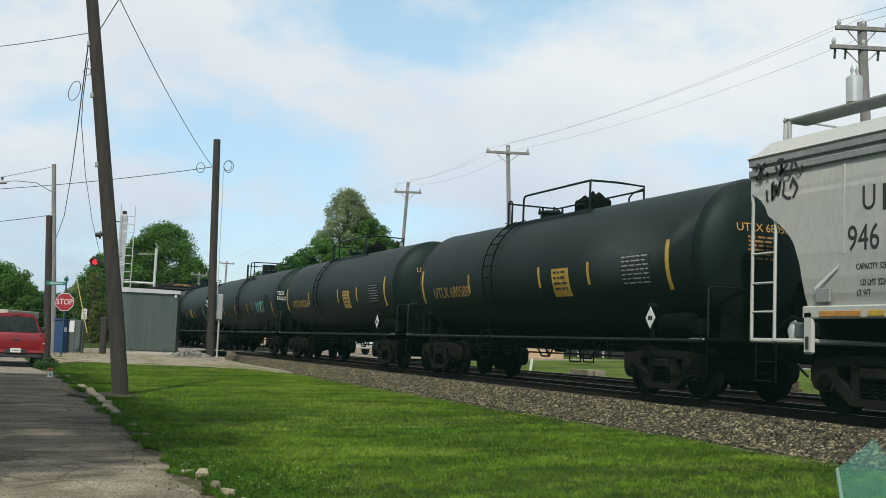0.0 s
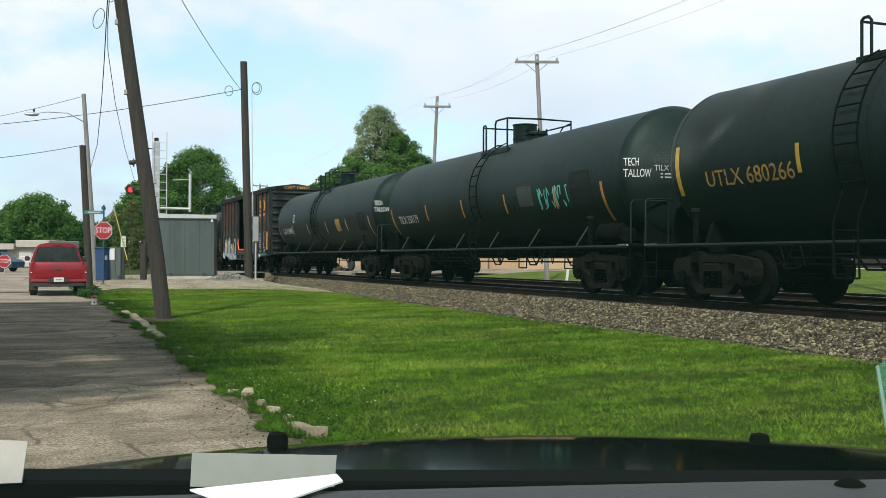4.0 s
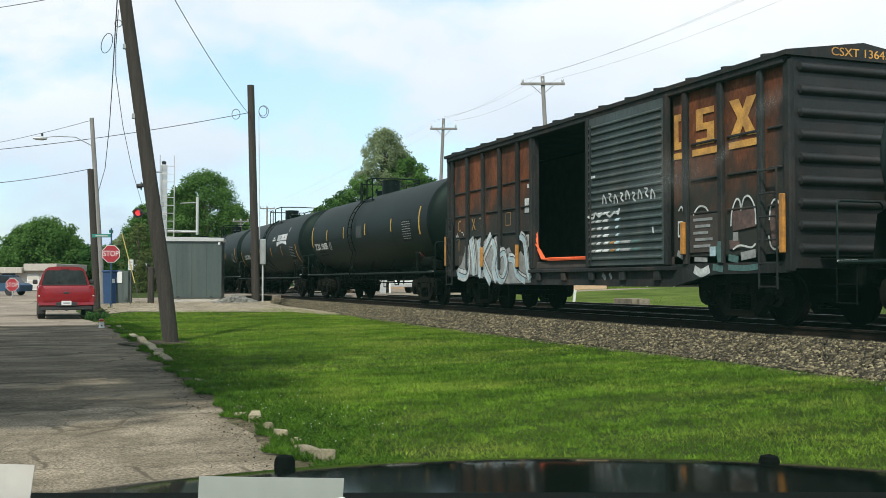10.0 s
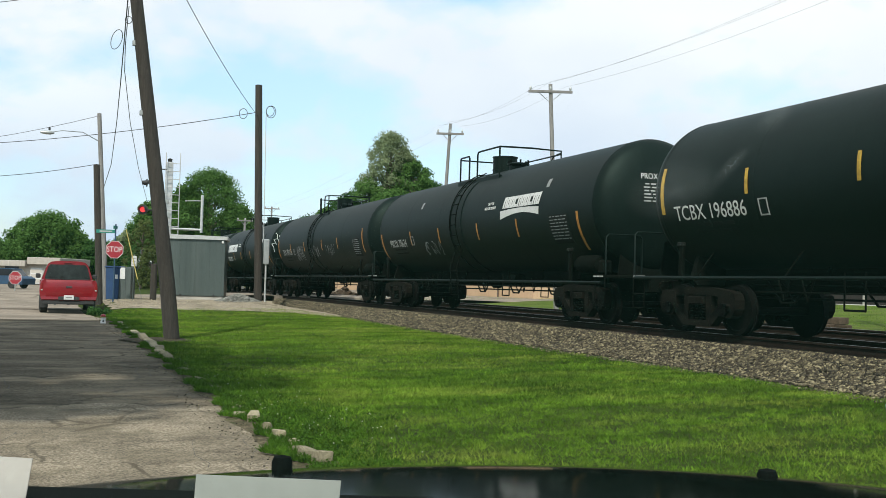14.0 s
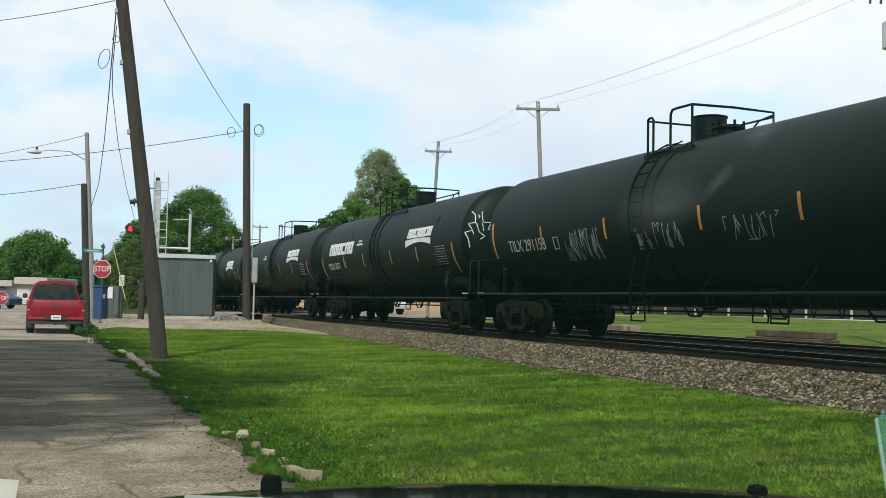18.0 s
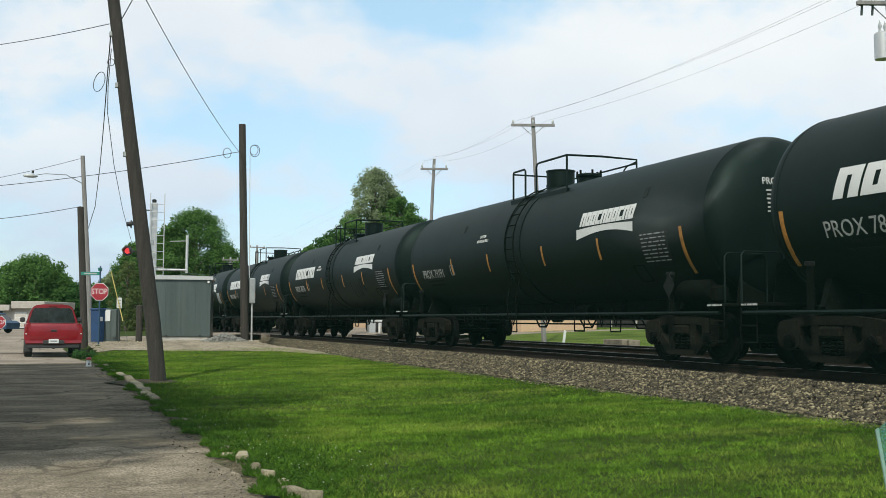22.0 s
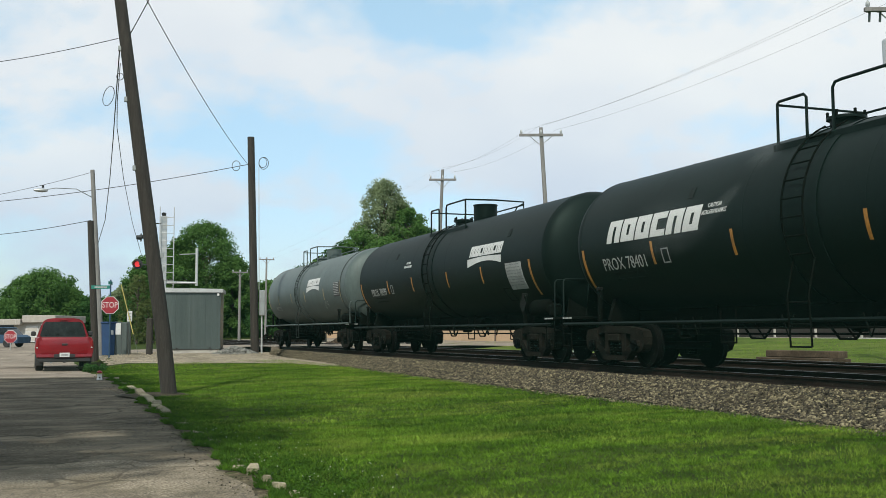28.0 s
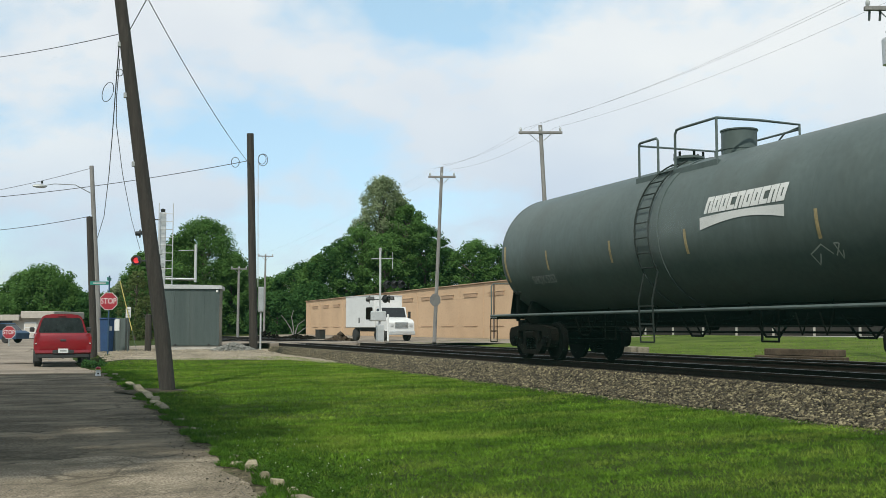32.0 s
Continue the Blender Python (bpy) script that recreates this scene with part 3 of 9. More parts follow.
def letters(text, height, depth=0.004, align="CENTER", narrow=1.0):
    """Vertices and faces of a word in the built-in font, in the xy plane."""
    cu = bpy.data.curves.new("word", "FONT")
    cu.body, cu.size, cu.align_x, cu.align_y = text, height / 0.72, align, "CENTER"
    cu.extrude, cu.resolution_u = depth, 3
    ob = bpy.data.objects.new("word", cu)
    scene.collection.objects.link(ob)
    dg = bpy.context.evaluated_depsgraph_get()
    me = bpy.data.meshes.new_from_object(ob.evaluated_get(dg))
    vs = [Vector((v.co.x * narrow, v.co.y, v.co.z)) for v in me.vertices]
    fs = [tuple(p.vertices) for p in me.polygons]
    bpy.data.objects.remove(ob)
    bpy.data.curves.remove(cu)
    bpy.data.meshes.remove(me)
    return vs, fs


def glyphs(vs, fs):
    """Parts a word's mesh into its letters."""
    root = list(range(len(vs)))

    def find(i):
        while root[i] != i:
            root[i] = root[root[i]]
            i = root[i]
        return i
    for f in fs:
        for i in f[1:]:
            root[find(i)] = find(f[0])
    groups = {}
    for f in fs:
        groups.setdefault(find(f[0]), []).append(f)
    out = []
    for faces in groups.values():
        idx = {}
        for f in faces:
            for i in f:
                idx.setdefault(i, len(idx))
        keep = sorted(idx, key=idx.get)
        out.append(([vs[i] for i in keep], [tuple(idx[i] for i in f) for f in faces]))
    return out


def smooth(a, b, x):
    t = min(1.0, max(0.0, (x - a) / (b - a)))
    return t * t * (3 - 2 * t)

# ---- ground, street, railway ----
def at_view(ax, az, d):
    """The place that lies at tangents ax (right) and az (up) of the last view's heading, d metres ahead of the eye."""
    return Vector((0.93493 * ax * d + 0.35482 * d, -0.35482 * ax * d + 0.93493 * d, EYE[2] + az * d))


TRACK_X, TRACK2_X, RAIL_Z, TIE_Z = 12.48, 17.0, 0.70, 0.53
KERB_X = 2.05


def height(x, y):
    """The lie of the land, below lawns, streets and ballast."""
    lawn = 0.03 + 0.10 * smooth(2.2, 9.5, x)
    bed = 0.26 * smooth(10.6, 11.6, x) - 0.10 * smooth(10.9, 11.2, x)
    far = 0.15 * smooth(18.8, 20, x) + 0.5 * smooth(20, 42, x)
    rise = 0.40 * smooth(34, 49, y) * smooth(1.0, 3.2, x) * (1 - smooth(8.6, 11.2, x))
    road_rise = 0.40 * smooth(46, 62, y) * (1 - smooth(1.0, 3.2, x))
    z = (lawn if x > KERB_X + 0.1 else 0.0) + bed + far + rise + road_rise
    if x < KERB_X + 0.1:
        z -= 0.03
    return z


def sheet(xs, ys, up, fn=None):
    xs, ys = list(xs), list(ys)
    fn = fn or height
    vs = [(x, y, fn(x, y) + up) for y in ys for x in xs]
    n = len(xs)
    fs = [(j * n + i, j * n + i + 1, (j + 1) * n + i + 1, (j + 1) * n + i) for j in range(len(ys) - 1) for i in range(n - 1)]
    return vs, fs


def steps(a, b, d):
    n = max(1, round((b - a) / d))
    return [a + (b - a) * i / n for i in range(n + 1)]


def build_ground():
    xs = [-2500, -900, -300, -120, -60, -30, -16] + steps(-10, 2, 1.0) + [2.14, 2.16] + steps(2.5, 24, 0.5) + steps(26, 60, 4) + [90, 160, 400, 1200, 2800]
    ys = [-2500, -700, -200, -60, -25] + steps(-12, 70, 1.0) + steps(75, 160, 6) + [220, 350, 700, 1500, 3500]
    vs, fs = sheet(xs, ys, 0.0)
    g = new("ground", raw_mesh("ground", vs, fs, M_SOIL, True))
    tagged(g, "mown green lawn sloping gently up to the railway", "lawn", kind="structure")

    # street along the railway: light chip seal, then darker asphalt, then pale concrete
    def street(x, y):
        wav = 0.012 * noise.noise((x * 0.6, y * 0.4, 0))
        return 0.40 * smooth(46, 62, y) * (1 - smooth(1.0, 3.2, x)) + wav
    for y0, y1, mat, name, label in ((-14, 12.9, M_CHIPSEAL, "road", "street of light worn chip seal"), (11.5, 37.0, M_ASPHALT, "road", "old patched grey asphalt street"), (37.0, 150, M_STREET, "road", "pale worn concrete street")):
        xs, ys = steps(-9.0, KERB_X, 0.65), steps(y0, y1, 1.2)
        vs, fs = sheet(xs, ys, 0.0, street)
        if mat is M_CHIPSEAL:
            n = len(xs)
            xs2 = steps(-9.0, KERB_X, 0.1625)
            vs, fs = sheet(xs2, ys, 0.005, street)
            m = len(xs2)
            for i in range(m):
                x, y, z = vs[-m + i]
                vs[-m + i] = (x, y - 0.5 + 0.55 * noise.noise((x * 0.9, 5.0, 0)) + 0.25 * noise.noise((x * 3.1, 8.0, 0)), z - 0.003)
        tagged(new(name, raw_mesh(name, vs, fs, mat, True)), label, "road", kind="structure")
    rng = random.Random(21)
    # cracks and patches
    for k in range(26):
        x, y = rng.uniform(-3.0, 1.6), rng.uniform(6.5, 17.0)
        pts, along = [], rng.random() < 0.5
        for j in range(rng.randint(5, 12)):
            pts.append((x, y))
            x += rng.uniform(-0.10, 0.10) if along else rng.uniform(0.15, 0.4)
            y += rng.uniform(0.2, 0.5) if along else rng.uniform(-0.12, 0.12)
        pts = [p for p in pts if p[0] < 1.8]
        if len(pts) < 3:
            continue
        vs, fs = [], []
        for j, (px, py) in enumerate(pts):
            wd = 0.0028 * rng.uniform(0.3, 1.6)
            dx, dy = (wd, 0) if along else (0, wd)
            vs += [(px - dx, py - dy, street(px, py) + 0.005), (px + dx, py + dy, street(px, py) + 0.005)]
        fs = [(2 * j, 2 * j + 1, 2 * j + 3, 2 * j + 2) for j in range(len(pts) - 1)]
        tagged(new("crack", raw_mesh("crack", vs, fs, M_CRACK)), "dark crack in the street", "crack", kind="structure")

    # dirt verge on the road's edge
    xs, ys = [KERB_X - 0.45, KERB_X - 0.2, KERB_X - 0.02], steps(-4, 46, 0.5)
    rng = random.Random(5)
    vs = []
    for y in ys:
        w = 0.22 + 0.30 * noise.noise((y * 0.9, 3.1, 0)) + 0.14 * noise.noise((y * 3.7, 6.1, 0))
        for k, x in enumerate((KERB_X - w, KERB_X - 0.45 * w, KERB_X + 0.14)):
            vs.append((x, y, street(x, y) + (0.006, 0.018, 0.040)[k]))
    fs = [(j * 3 + i, j * 3 + i + 1, j * 3 + i + 4, j * 3 + i + 3) for j in range(len(ys) - 1) for i in range(2)]
    v = new("verge", raw_mesh("verge", vs, fs, M_VERGE, True))
    tagged(v, "strip of dirt and grit along the broken kerb", "verge", kind="structure")

    o = at_view(-0.2608, 0, 24.4)
    vs = [(o.x - 0.35, o.y - 0.1, height(o.x, o.y) + 0.03)]
    for k in range(24):
        a = k * math.pi / 12
        q = 1 + 0.3 * noise.noise((math.cos(a) * 1.5, math.sin(a) * 1.5, 6))
        x, y = o.x - 0.35 + 0.85 * q * math.cos(a), o.y - 0.1 + 1.05 * q * math.sin(a)
        vs.append((x, y, max(height(x, y), 0.02) + 0.006))
    tagged(part("bare_soil", Shape().add(vs, [(0, 1 + k, 1 + (k + 1) % 24) for k in range(24)], True), M_BARE), "worn bare soil round the leaning pole", "soil", kind="structure")

    # cross street over the tracks
    def cross(x, y):
        base = 0.42 + 0.27 * smooth(5, 10.5, x) - 0.30 * smooth(21, 40, x)
        return base if x > 1.5 else 0.40 * smooth(46, 58, y) * (1 - smooth(1.0, 3.2, x)) + 0.42 * smooth(-1.0, 1.5, x) * 0 + 0.012
    xs, ys = steps(2.0, 11.2, 0.7), steps(55.5, 63.5, 1.0)
    vs, fs = sheet(xs, ys, 0.012, lambda x, y: max(height(x, y), 0.40 + 0.29 * smooth(5, 10.5, x)))
    c = new("cross_street", raw_mesh("cross_street", vs, fs, M_STREET, True))
    tagged(c, "pale asphalt cross street climbing to the level crossing", "road", kind="structure")
    xs, ys = steps(19.0, 90, 4), steps(56.5, 64.5, 2.0)
    vs, fs = sheet(xs, ys, 0.02, lambda x, y: max(height(x, y), 0.69 - 0.25 * smooth(20, 30, x) + 0.3 * smooth(30, 46, x)))
    c = new("cross_street", raw_mesh("cross_street", vs, fs, M_STREET, True))
    tagged(c, "pale asphalt cross street beyond the tracks", "road", kind="structure")
    # crossing deck between the rails
    s = Shape()
    for x0, x1 in ((TRACK_X - 0.66, TRACK_X + 0.66), (TRACK_X + 0.80, TRACK2_X - 0.80), (TRACK2_X - 0.66, TRACK2_X + 0.66), (11.2, TRACK_X - 0.80), (TRACK2_X + 0.8, 19.05)):
        s.slab(x0, x1, 55.5, 64.0, 0.45, RAIL_Z - 0.012, 0.015)
    d = part("crossing_deck", s, M_STREET)
    tagged(d, "asphalt and timber deck of the level crossing", "crossing", kind="structure")

    # gravel pad round the signal shed
    def pad(x, y):
        return height(x, y) + 0.012 + 0.02 * noise.noise((x, y, 1))
    vs, fs = [], []
    ys = steps(38.5, 55.6, 0.5)
    for y in ys:
        x0 = 2.1 + 7.6 * (1 - smooth(38.5, 43.5, y)) + 0.5 * noise.noise((y * 0.9, 7, 0))
        x0 = max(x0, 2.2)
        for i in range(13):
            x = x0 + (11.0 - x0) * i / 12
            vs.append((x, y, pad(x, y) if y < 55 else max(pad(x, y), 0.4)))
    fs = [(j * 13 + i, j * 13 + i + 1, j * 13 + i + 14, j * 13 + i + 13) for j in range(len(ys) - 1) for i in range(12)]
    p = new("gravel_pad", raw_mesh("gravel_pad", vs, fs, M_DIRT, True))
    tagged(p, "pale gravel and dirt pad round the signal shed", "gravel", kind="structure")
    # pavement apron ahead of the parked truck, and the far street
    vs, fs = sheet(steps(-30, 2.0, 4), steps(47, 70, 2.0), 0.018, street)
    a = new("intersection", raw_mesh("intersection", vs, fs, M_STREET, True))
    tagged(a, "pale worn pavement of the street crossing", "road", kind="structure")
    vs, fs = sheet(steps(44, 49, 2.5), steps(-10, 54, 4), 0.03)
    a = new("far_road", raw_mesh("far_road", vs, fs, M_CONCRETE, True))
    tagged(a, "pale concrete lane beyond the far lawn", "road", kind="structure")


def ballast_edge(y):
    return 10.22 + 0.6 * smooth(24, 44, y) + 0.16 * noise.noise((y * 0.8, 0.3, 0)) + 0.06 * noise.noise((y * 3.1, 1.3, 0))


def bed_height(x, y):
    e = ballast_edge(y)
    if x < e:
        return height(x, y) - 0.02
    top = TIE_Z - 0.035
    rise = smooth(e, 11.35, x)
    z = height(e, y) + 0.01 + (top - height(e, y)) * (0.25 * rise + 0.75 * min(1, max(0, (x - e) / (11.35 - e))))
    if x > 18.4:
        z = top - (top - 0.42) * smooth(18.4, 19.6, x)
    return z


def stones(rng, count, spot, lo, hi):
    """Crushed stones: squashed, jittered octahedra."""
    base = np.array([(1, 0, 0), (-1, 0, 0), (0, 1, 0), (0, -1, 0), (0, 0, 1), (0, 0, -1)], float)
    tri = np.array([(0, 2, 4), (2, 1, 4), (1, 3, 4), (3, 0, 4), (2, 0, 5), (1, 2, 5), (3, 1, 5), (0, 3, 5)])
    P = np.array([spot(rng) for _ in range(count)])
    r = np.random.RandomState(rng.randint(0, 9999))
    size = lo + (hi - lo) * r.rand(count, 1, 1) ** 1.6
    q = base[None] * (0.65 + 0.7 * r.rand(count, 6, 3)) * size * np.stack([np.ones(count), 0.42 + 0.4 * r.rand(count), 0.38 + 0.3 * r.rand(count)], 1)[:, None]
    a, b = r.rand(count) * 6.28, (r.rand(count) - 0.5) * 1.4
    ca, sa, cb, sb = np.cos(a), np.sin(a), np.cos(b), np.sin(b)
    x = q[..., 0] * ca[:, None] - q[..., 1] * sa[:, None]
    y = q[..., 0] * sa[:, None] + q[..., 1] * ca[:, None]
    y2 = y * cb[:, None] - q[..., 2] * sb[:, None]
    z = y * sb[:, None] + q[..., 2] * cb[:, None]
    V = np.stack([x, y2, z], -1) + P[:, None]
    F = tri[None] + 6 * np.arange(count)[:, None, None]
    return V.reshape(-1, 3), F.reshape(-1, 3)


def build_railway():
    xs = steps(9.3, 11.4, 0.15) + steps(11.8, 19.8, 0.5)
    ys = [-30] + steps(-10, 56, 0.5) + steps(63.5, 120, 3) + [200, 400, 900]
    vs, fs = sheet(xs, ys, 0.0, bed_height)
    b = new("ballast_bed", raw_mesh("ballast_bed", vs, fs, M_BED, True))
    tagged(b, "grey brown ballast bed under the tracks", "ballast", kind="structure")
    rng = random.Random(11)

    def spot(r):
        y = 7.0 + 48.5 * r.random() ** 1.35
        e = ballast_edge(y)
        x = e - 0.10 + (11.75 - e) * r.random()
        if r.random() < 0.03:
            x = e - 0.35 * r.random()
        return (x, y, bed_height(x, y) + 0.02)
    V, F = stones(rng, 88000, spot, 0.019, 0.054)
    s = new("ballast_stones", raw_mesh("ballast_stones", V, F, M_BALLAST))
    tagged(s, "loose crushed grey and brown ballast stones", "stones", kind="stuff")

    # stones between the rails, with the shade under the train in their colour
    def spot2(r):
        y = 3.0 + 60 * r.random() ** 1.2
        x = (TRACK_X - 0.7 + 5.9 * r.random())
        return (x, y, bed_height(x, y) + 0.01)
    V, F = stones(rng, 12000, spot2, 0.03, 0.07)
    s = new("ballast_stones", raw_mesh("ballast_stones", V, F, M_BALLAST_SHADED_OILY))
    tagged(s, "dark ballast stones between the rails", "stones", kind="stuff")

    for tx in (TRACK_X, TRACK2_X):
        track = thing("railway_track", pose(tx, 0, 0), "steel rails on dark creosoted timber ties in ballast", "railway track", "tracks", "structure")
        for k, sx in enumerate((-0.7535, 0.7535)):
            prof = [(-0.07, TIE_Z), (0.07, TIE_Z), (0.07, TIE_Z + 0.012), (0.012, TIE_Z + 0.03), (0.010, RAIL_Z - 0.045), (0.036, RAIL_Z - 0.035), (0.036, RAIL_Z - 0.006),
                    (0.03, RAIL_Z - 0.002), (-0.03, RAIL_Z - 0.002), (-0.036, RAIL_Z - 0.006), (-0.036, RAIL_Z - 0.035), (-0.010, RAIL_Z - 0.045), (-0.012, TIE_Z + 0.03), (-0.07, TIE_Z + 0.012)]
            s = Shape().prism([(sx + a, b) for a, b in prof], -40, 700, "y")
            r = part("rail", s, M_RAIL, track)
            part("rail_head", Shape().prism([(sx - 0.028, RAIL_Z - 0.0015), (sx + 0.028, RAIL_Z - 0.0015), (sx + 0.024, RAIL_Z), (sx - 0.024, RAIL_Z)], -40, 700, "y"), M_RAILTOP, r, "worn bright running surface")
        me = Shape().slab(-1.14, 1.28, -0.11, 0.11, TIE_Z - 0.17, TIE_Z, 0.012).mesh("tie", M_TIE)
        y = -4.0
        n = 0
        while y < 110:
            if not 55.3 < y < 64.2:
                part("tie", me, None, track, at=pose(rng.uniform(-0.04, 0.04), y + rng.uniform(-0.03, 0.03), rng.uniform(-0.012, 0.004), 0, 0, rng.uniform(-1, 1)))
            y += 0.535
            n += 1


def build_kerb():
    kerb = thing("kerb", pose(KERB_X, 0, 0), "broken pale concrete kerb stones half sunk in grass", "kerb", "", "structure")
    rng = random.Random(3)
    for sx, sy, ln, h in ((-0.12, 11.18, 0.16, 0.05), (-0.04, 10.79, 0.17, 0.10), (-0.03, 10.14, 0.20, 0.08), (-0.02, 9.6, 0.19, 0.08), (0.03, 9.15, 0.09, 0.05), (0.0, 8.8, 0.08, 0.05), (-0.05, 8.42, 0.15, 0.10), (0.0, 8.11, 0.16, 0.11), (-0.06, 7.1, 0.14, 0.08), (0.0, 6.2, 0.18, 0.09)):
        ln, h = ln * 1.0, h * 0.95
        s = Shape().slab(-0.06, 0.06, -ln / 2, ln / 2, -0.08, h, 0.01)
        s.v = [(a + 0.05 * noise.noise((a * 11, b * 9 + sy, c * 11)), b + 0.05 * noise.noise((b * 8 + sy, a * 11, 4)), c + 0.045 * noise.noise((b * 7 + sy, c * 10, 9))) for a, b, c in s.v]
        part("kerb_stone", s, M_KERB, kerb, at=pose(sx, sy, 0.01, rng.uniform(-6, 6), rng.uniform(-8, 8), rng.uniform(-30, 30)))
    y = 11.7
    while y < 38:
        if y < 17.5:
            ln, gap, h, wob = rng.uniform(0.12, 0.25), rng.uniform(0.9, 2.2), rng.uniform(0.03, 0.06), 20
        elif y < 21.5:
            ln, gap, h, wob = rng.uniform(0.35, 0.8), rng.uniform(0.04, 0.25), rng.uniform(0.05, 0.09), 4
        elif y < 27.5:
            ln, gap, h, wob = rng.uniform(0.9, 1.5), rng.uniform(0.015, 0.05), rng.uniform(0.07, 0.10), 1.5
        else:
            ln, gap, h, wob = rng.uniform(0.5, 1.2), rng.uniform(0.3, 1.0), rng.uniform(0.03, 0.07), 3
        s = Shape().slab(-0.08, 0.09, 0, ln, -0.1, h, 0.035 if y < 20 else 0.02)
        q = 1.0 if y < 20 else 0.3
        s.v = [(a + q * 0.05 * noise.noise((a * 9, b * 7 + y, c * 9)), b + q * 0.06 * noise.noise((b * 6 + y, a * 9, 4)), c + q * 0.05 * noise.noise((b * 5 + y, c * 8, 9))) for a, b, c in s.v]
        part("kerb_stone", s, M_KERB, kerb, at=pose(rng.uniform(-0.05, 0.05), y, 0, rng.uniform(-3, 3), rng.uniform(-wob, wob) * 0.6, rng.uniform(-wob, wob)))
        y += ln + gap


def scatter_grit():
    rng = random.Random(31)

    def spot(r):
        y = 39.5 + 15 * r.random()
        x0 = max(2.3, 2.1 + 7.6 * (1 - smooth(38.5, 43.5, y)))
        x = x0 + (10.6 - x0) * r.random()
        return (x, y, height(x, y) + 0.02)
    V, F = stones(rng, 6000, spot, 0.012, 0.036)
    tagged(new("gravel", raw_mesh("gravel", V, F, M_GRIT)), "loose pale gravel on the pad round the shed", "gravel", kind="stuff")

    def edge(r):
        y = 5 + 33 * r.random() ** 1.4
        x = KERB_X - 0.02 - 0.55 * r.random() ** 1.7
        return (x, y, 0.012)
    V, F = stones(rng, 2600, edge, 0.004, 0.016)
    tagged(new("grit", raw_mesh("grit", V, F, M_BALLAST)), "grit and crumbs of asphalt along the road edge", "grit", kind="stuff")


build_ground()
scatter_grit()
build_railway()
build_kerb()

# ---- the train ----
RUN = [
    (0.0, 87.68), (0.5, 84.28), (1.0, 81.22), (1.5, 77.6), (2.0, 75.0), (2.5, 71.43), (3.0, 68.1), (3.5, 64.61),
    (5.5, 52.08), (6.0, 48.67), (6.5, 45.02), (7.0, 41.78), (7.5, 38.01), (8.0, 34.65), (8.5, 31.67), (9.0, 27.76),
    (9.5, 24.76), (10.0, 21.13), (10.5, 18.13), (11.0, 14.19), (11.5, 10.37), (12.0, 6.88), (12.5, 3.3), (13.0, -0.0),
    (13.5, -3.53), (15.5, -17.91), (16.0, -21.74), (16.5, -25.26), (17.0, -27.8), (17.5, -32.0), (18.0, -35.94), (18.5, -39.61),
    (19.0, -43.2), (19.5, -46.13), (20.0, -49.94), (20.5, -53.96), (21.0, -57.3), (21.5, -61.54), (22.0, -64.95), (22.5, -68.61),
    (23.0, -72.27), (23.5, -75.87), (24.0, -80.08), (24.5, -83.85), (25.0, -87.35), (25.5, -91.04), (27.5, -105.49), (28.0, -109.71),
    (28.5, -112.46), (29.0, -117.31), (29.5, -120.92), (30.0, -124.36), (30.5, -128.54), (31.0, -132.4), (31.5, -136.76), (32.0, -140.41),
]
TANK_R, TANK_Z = 1.5, 2.65
TRAIN = []          # (car, place along the train)


HEAD = [99.0, 0.5]       # where the domed end begins, and its depth


def wrap(vs, y0, z0, r=None, up=0.004):
    """Lays flat letters or bars round the tank's near side: text runs to the viewer's right, which is -y."""
    r = r or TANK_R + 0.004
    t0 = math.asin((z0 - TANK_Z) / r)
    out = []
    for v in vs:
        w = t0 + v[1] / r
        rr = r + (v[2] if len(v) > 2 else 0)
        past = (-HEAD[0] - (y0 - v[0])) / HEAD[1]
        if past > 0:                       # drapes over the domed end
            rr = rr * math.sqrt(max(0.05, 1 - min(past, 0.97) ** 2))
        out.append((-rr * math.cos(w), y0 - v[0], TANK_Z + rr * math.sin(w)))
    return out


def quad_strip(x0, x1, b0, b1, skew=0.0, n=4, bow=0.0, d=0.006):
    """A bar in text space, bent in n steps, with thickness."""
    vs, fs = [], []
    for k in (0.0, d):
        for i in range(n + 1):
            b = b0 + (b1 - b0) * i / n
            for x in (x0, x1):
                vs.append((x + skew * (b - b0), b, k))
    m = 2 * (n + 1)
    for i in range(n):
        fs += [(2 * i, 2 * i + 1, 2 * i + 3, 2 * i + 2), (m + 2 * i, m + 2 * i + 2, m + 2 * i + 3, m + 2 * i + 1),
               (2 * i, 2 * i + 2, m + 2 * i + 2, m + 2 * i), (2 * i + 1, m + 2 * i + 1, m + 2 * i + 3, 2 * i + 3)]
    fs += [(0, m, m + 1, 1), (m - 2, m - 1, 2 * m - 1, 2 * m - 2)]
    return vs, fs


def stripe(car, y, z0, z1, mat, w=0.10, name="reflector_stripe"):
    a0, a1 = math.asin((z0 - TANK_Z) / TANK_R) * TANK_R, math.asin((z1 - TANK_Z) / TANK_R) * TANK_R
    vs, fs = quad_strip(-w / 2, w / 2, a0, a1, n=5)
    zz = TANK_Z
    part(name, Shape().add(wrap(vs, y, zz), fs), mat, car)


def word(car, text, y, z, h, mat, narrow=0.8, name="lettering"):
    vs, fs = letters(text, h, 0.002, "CENTER", narrow)
    for v2, f2 in glyphs(vs, fs):
        part(name, Shape().add(wrap(v2, y, z), f2), mat, car)


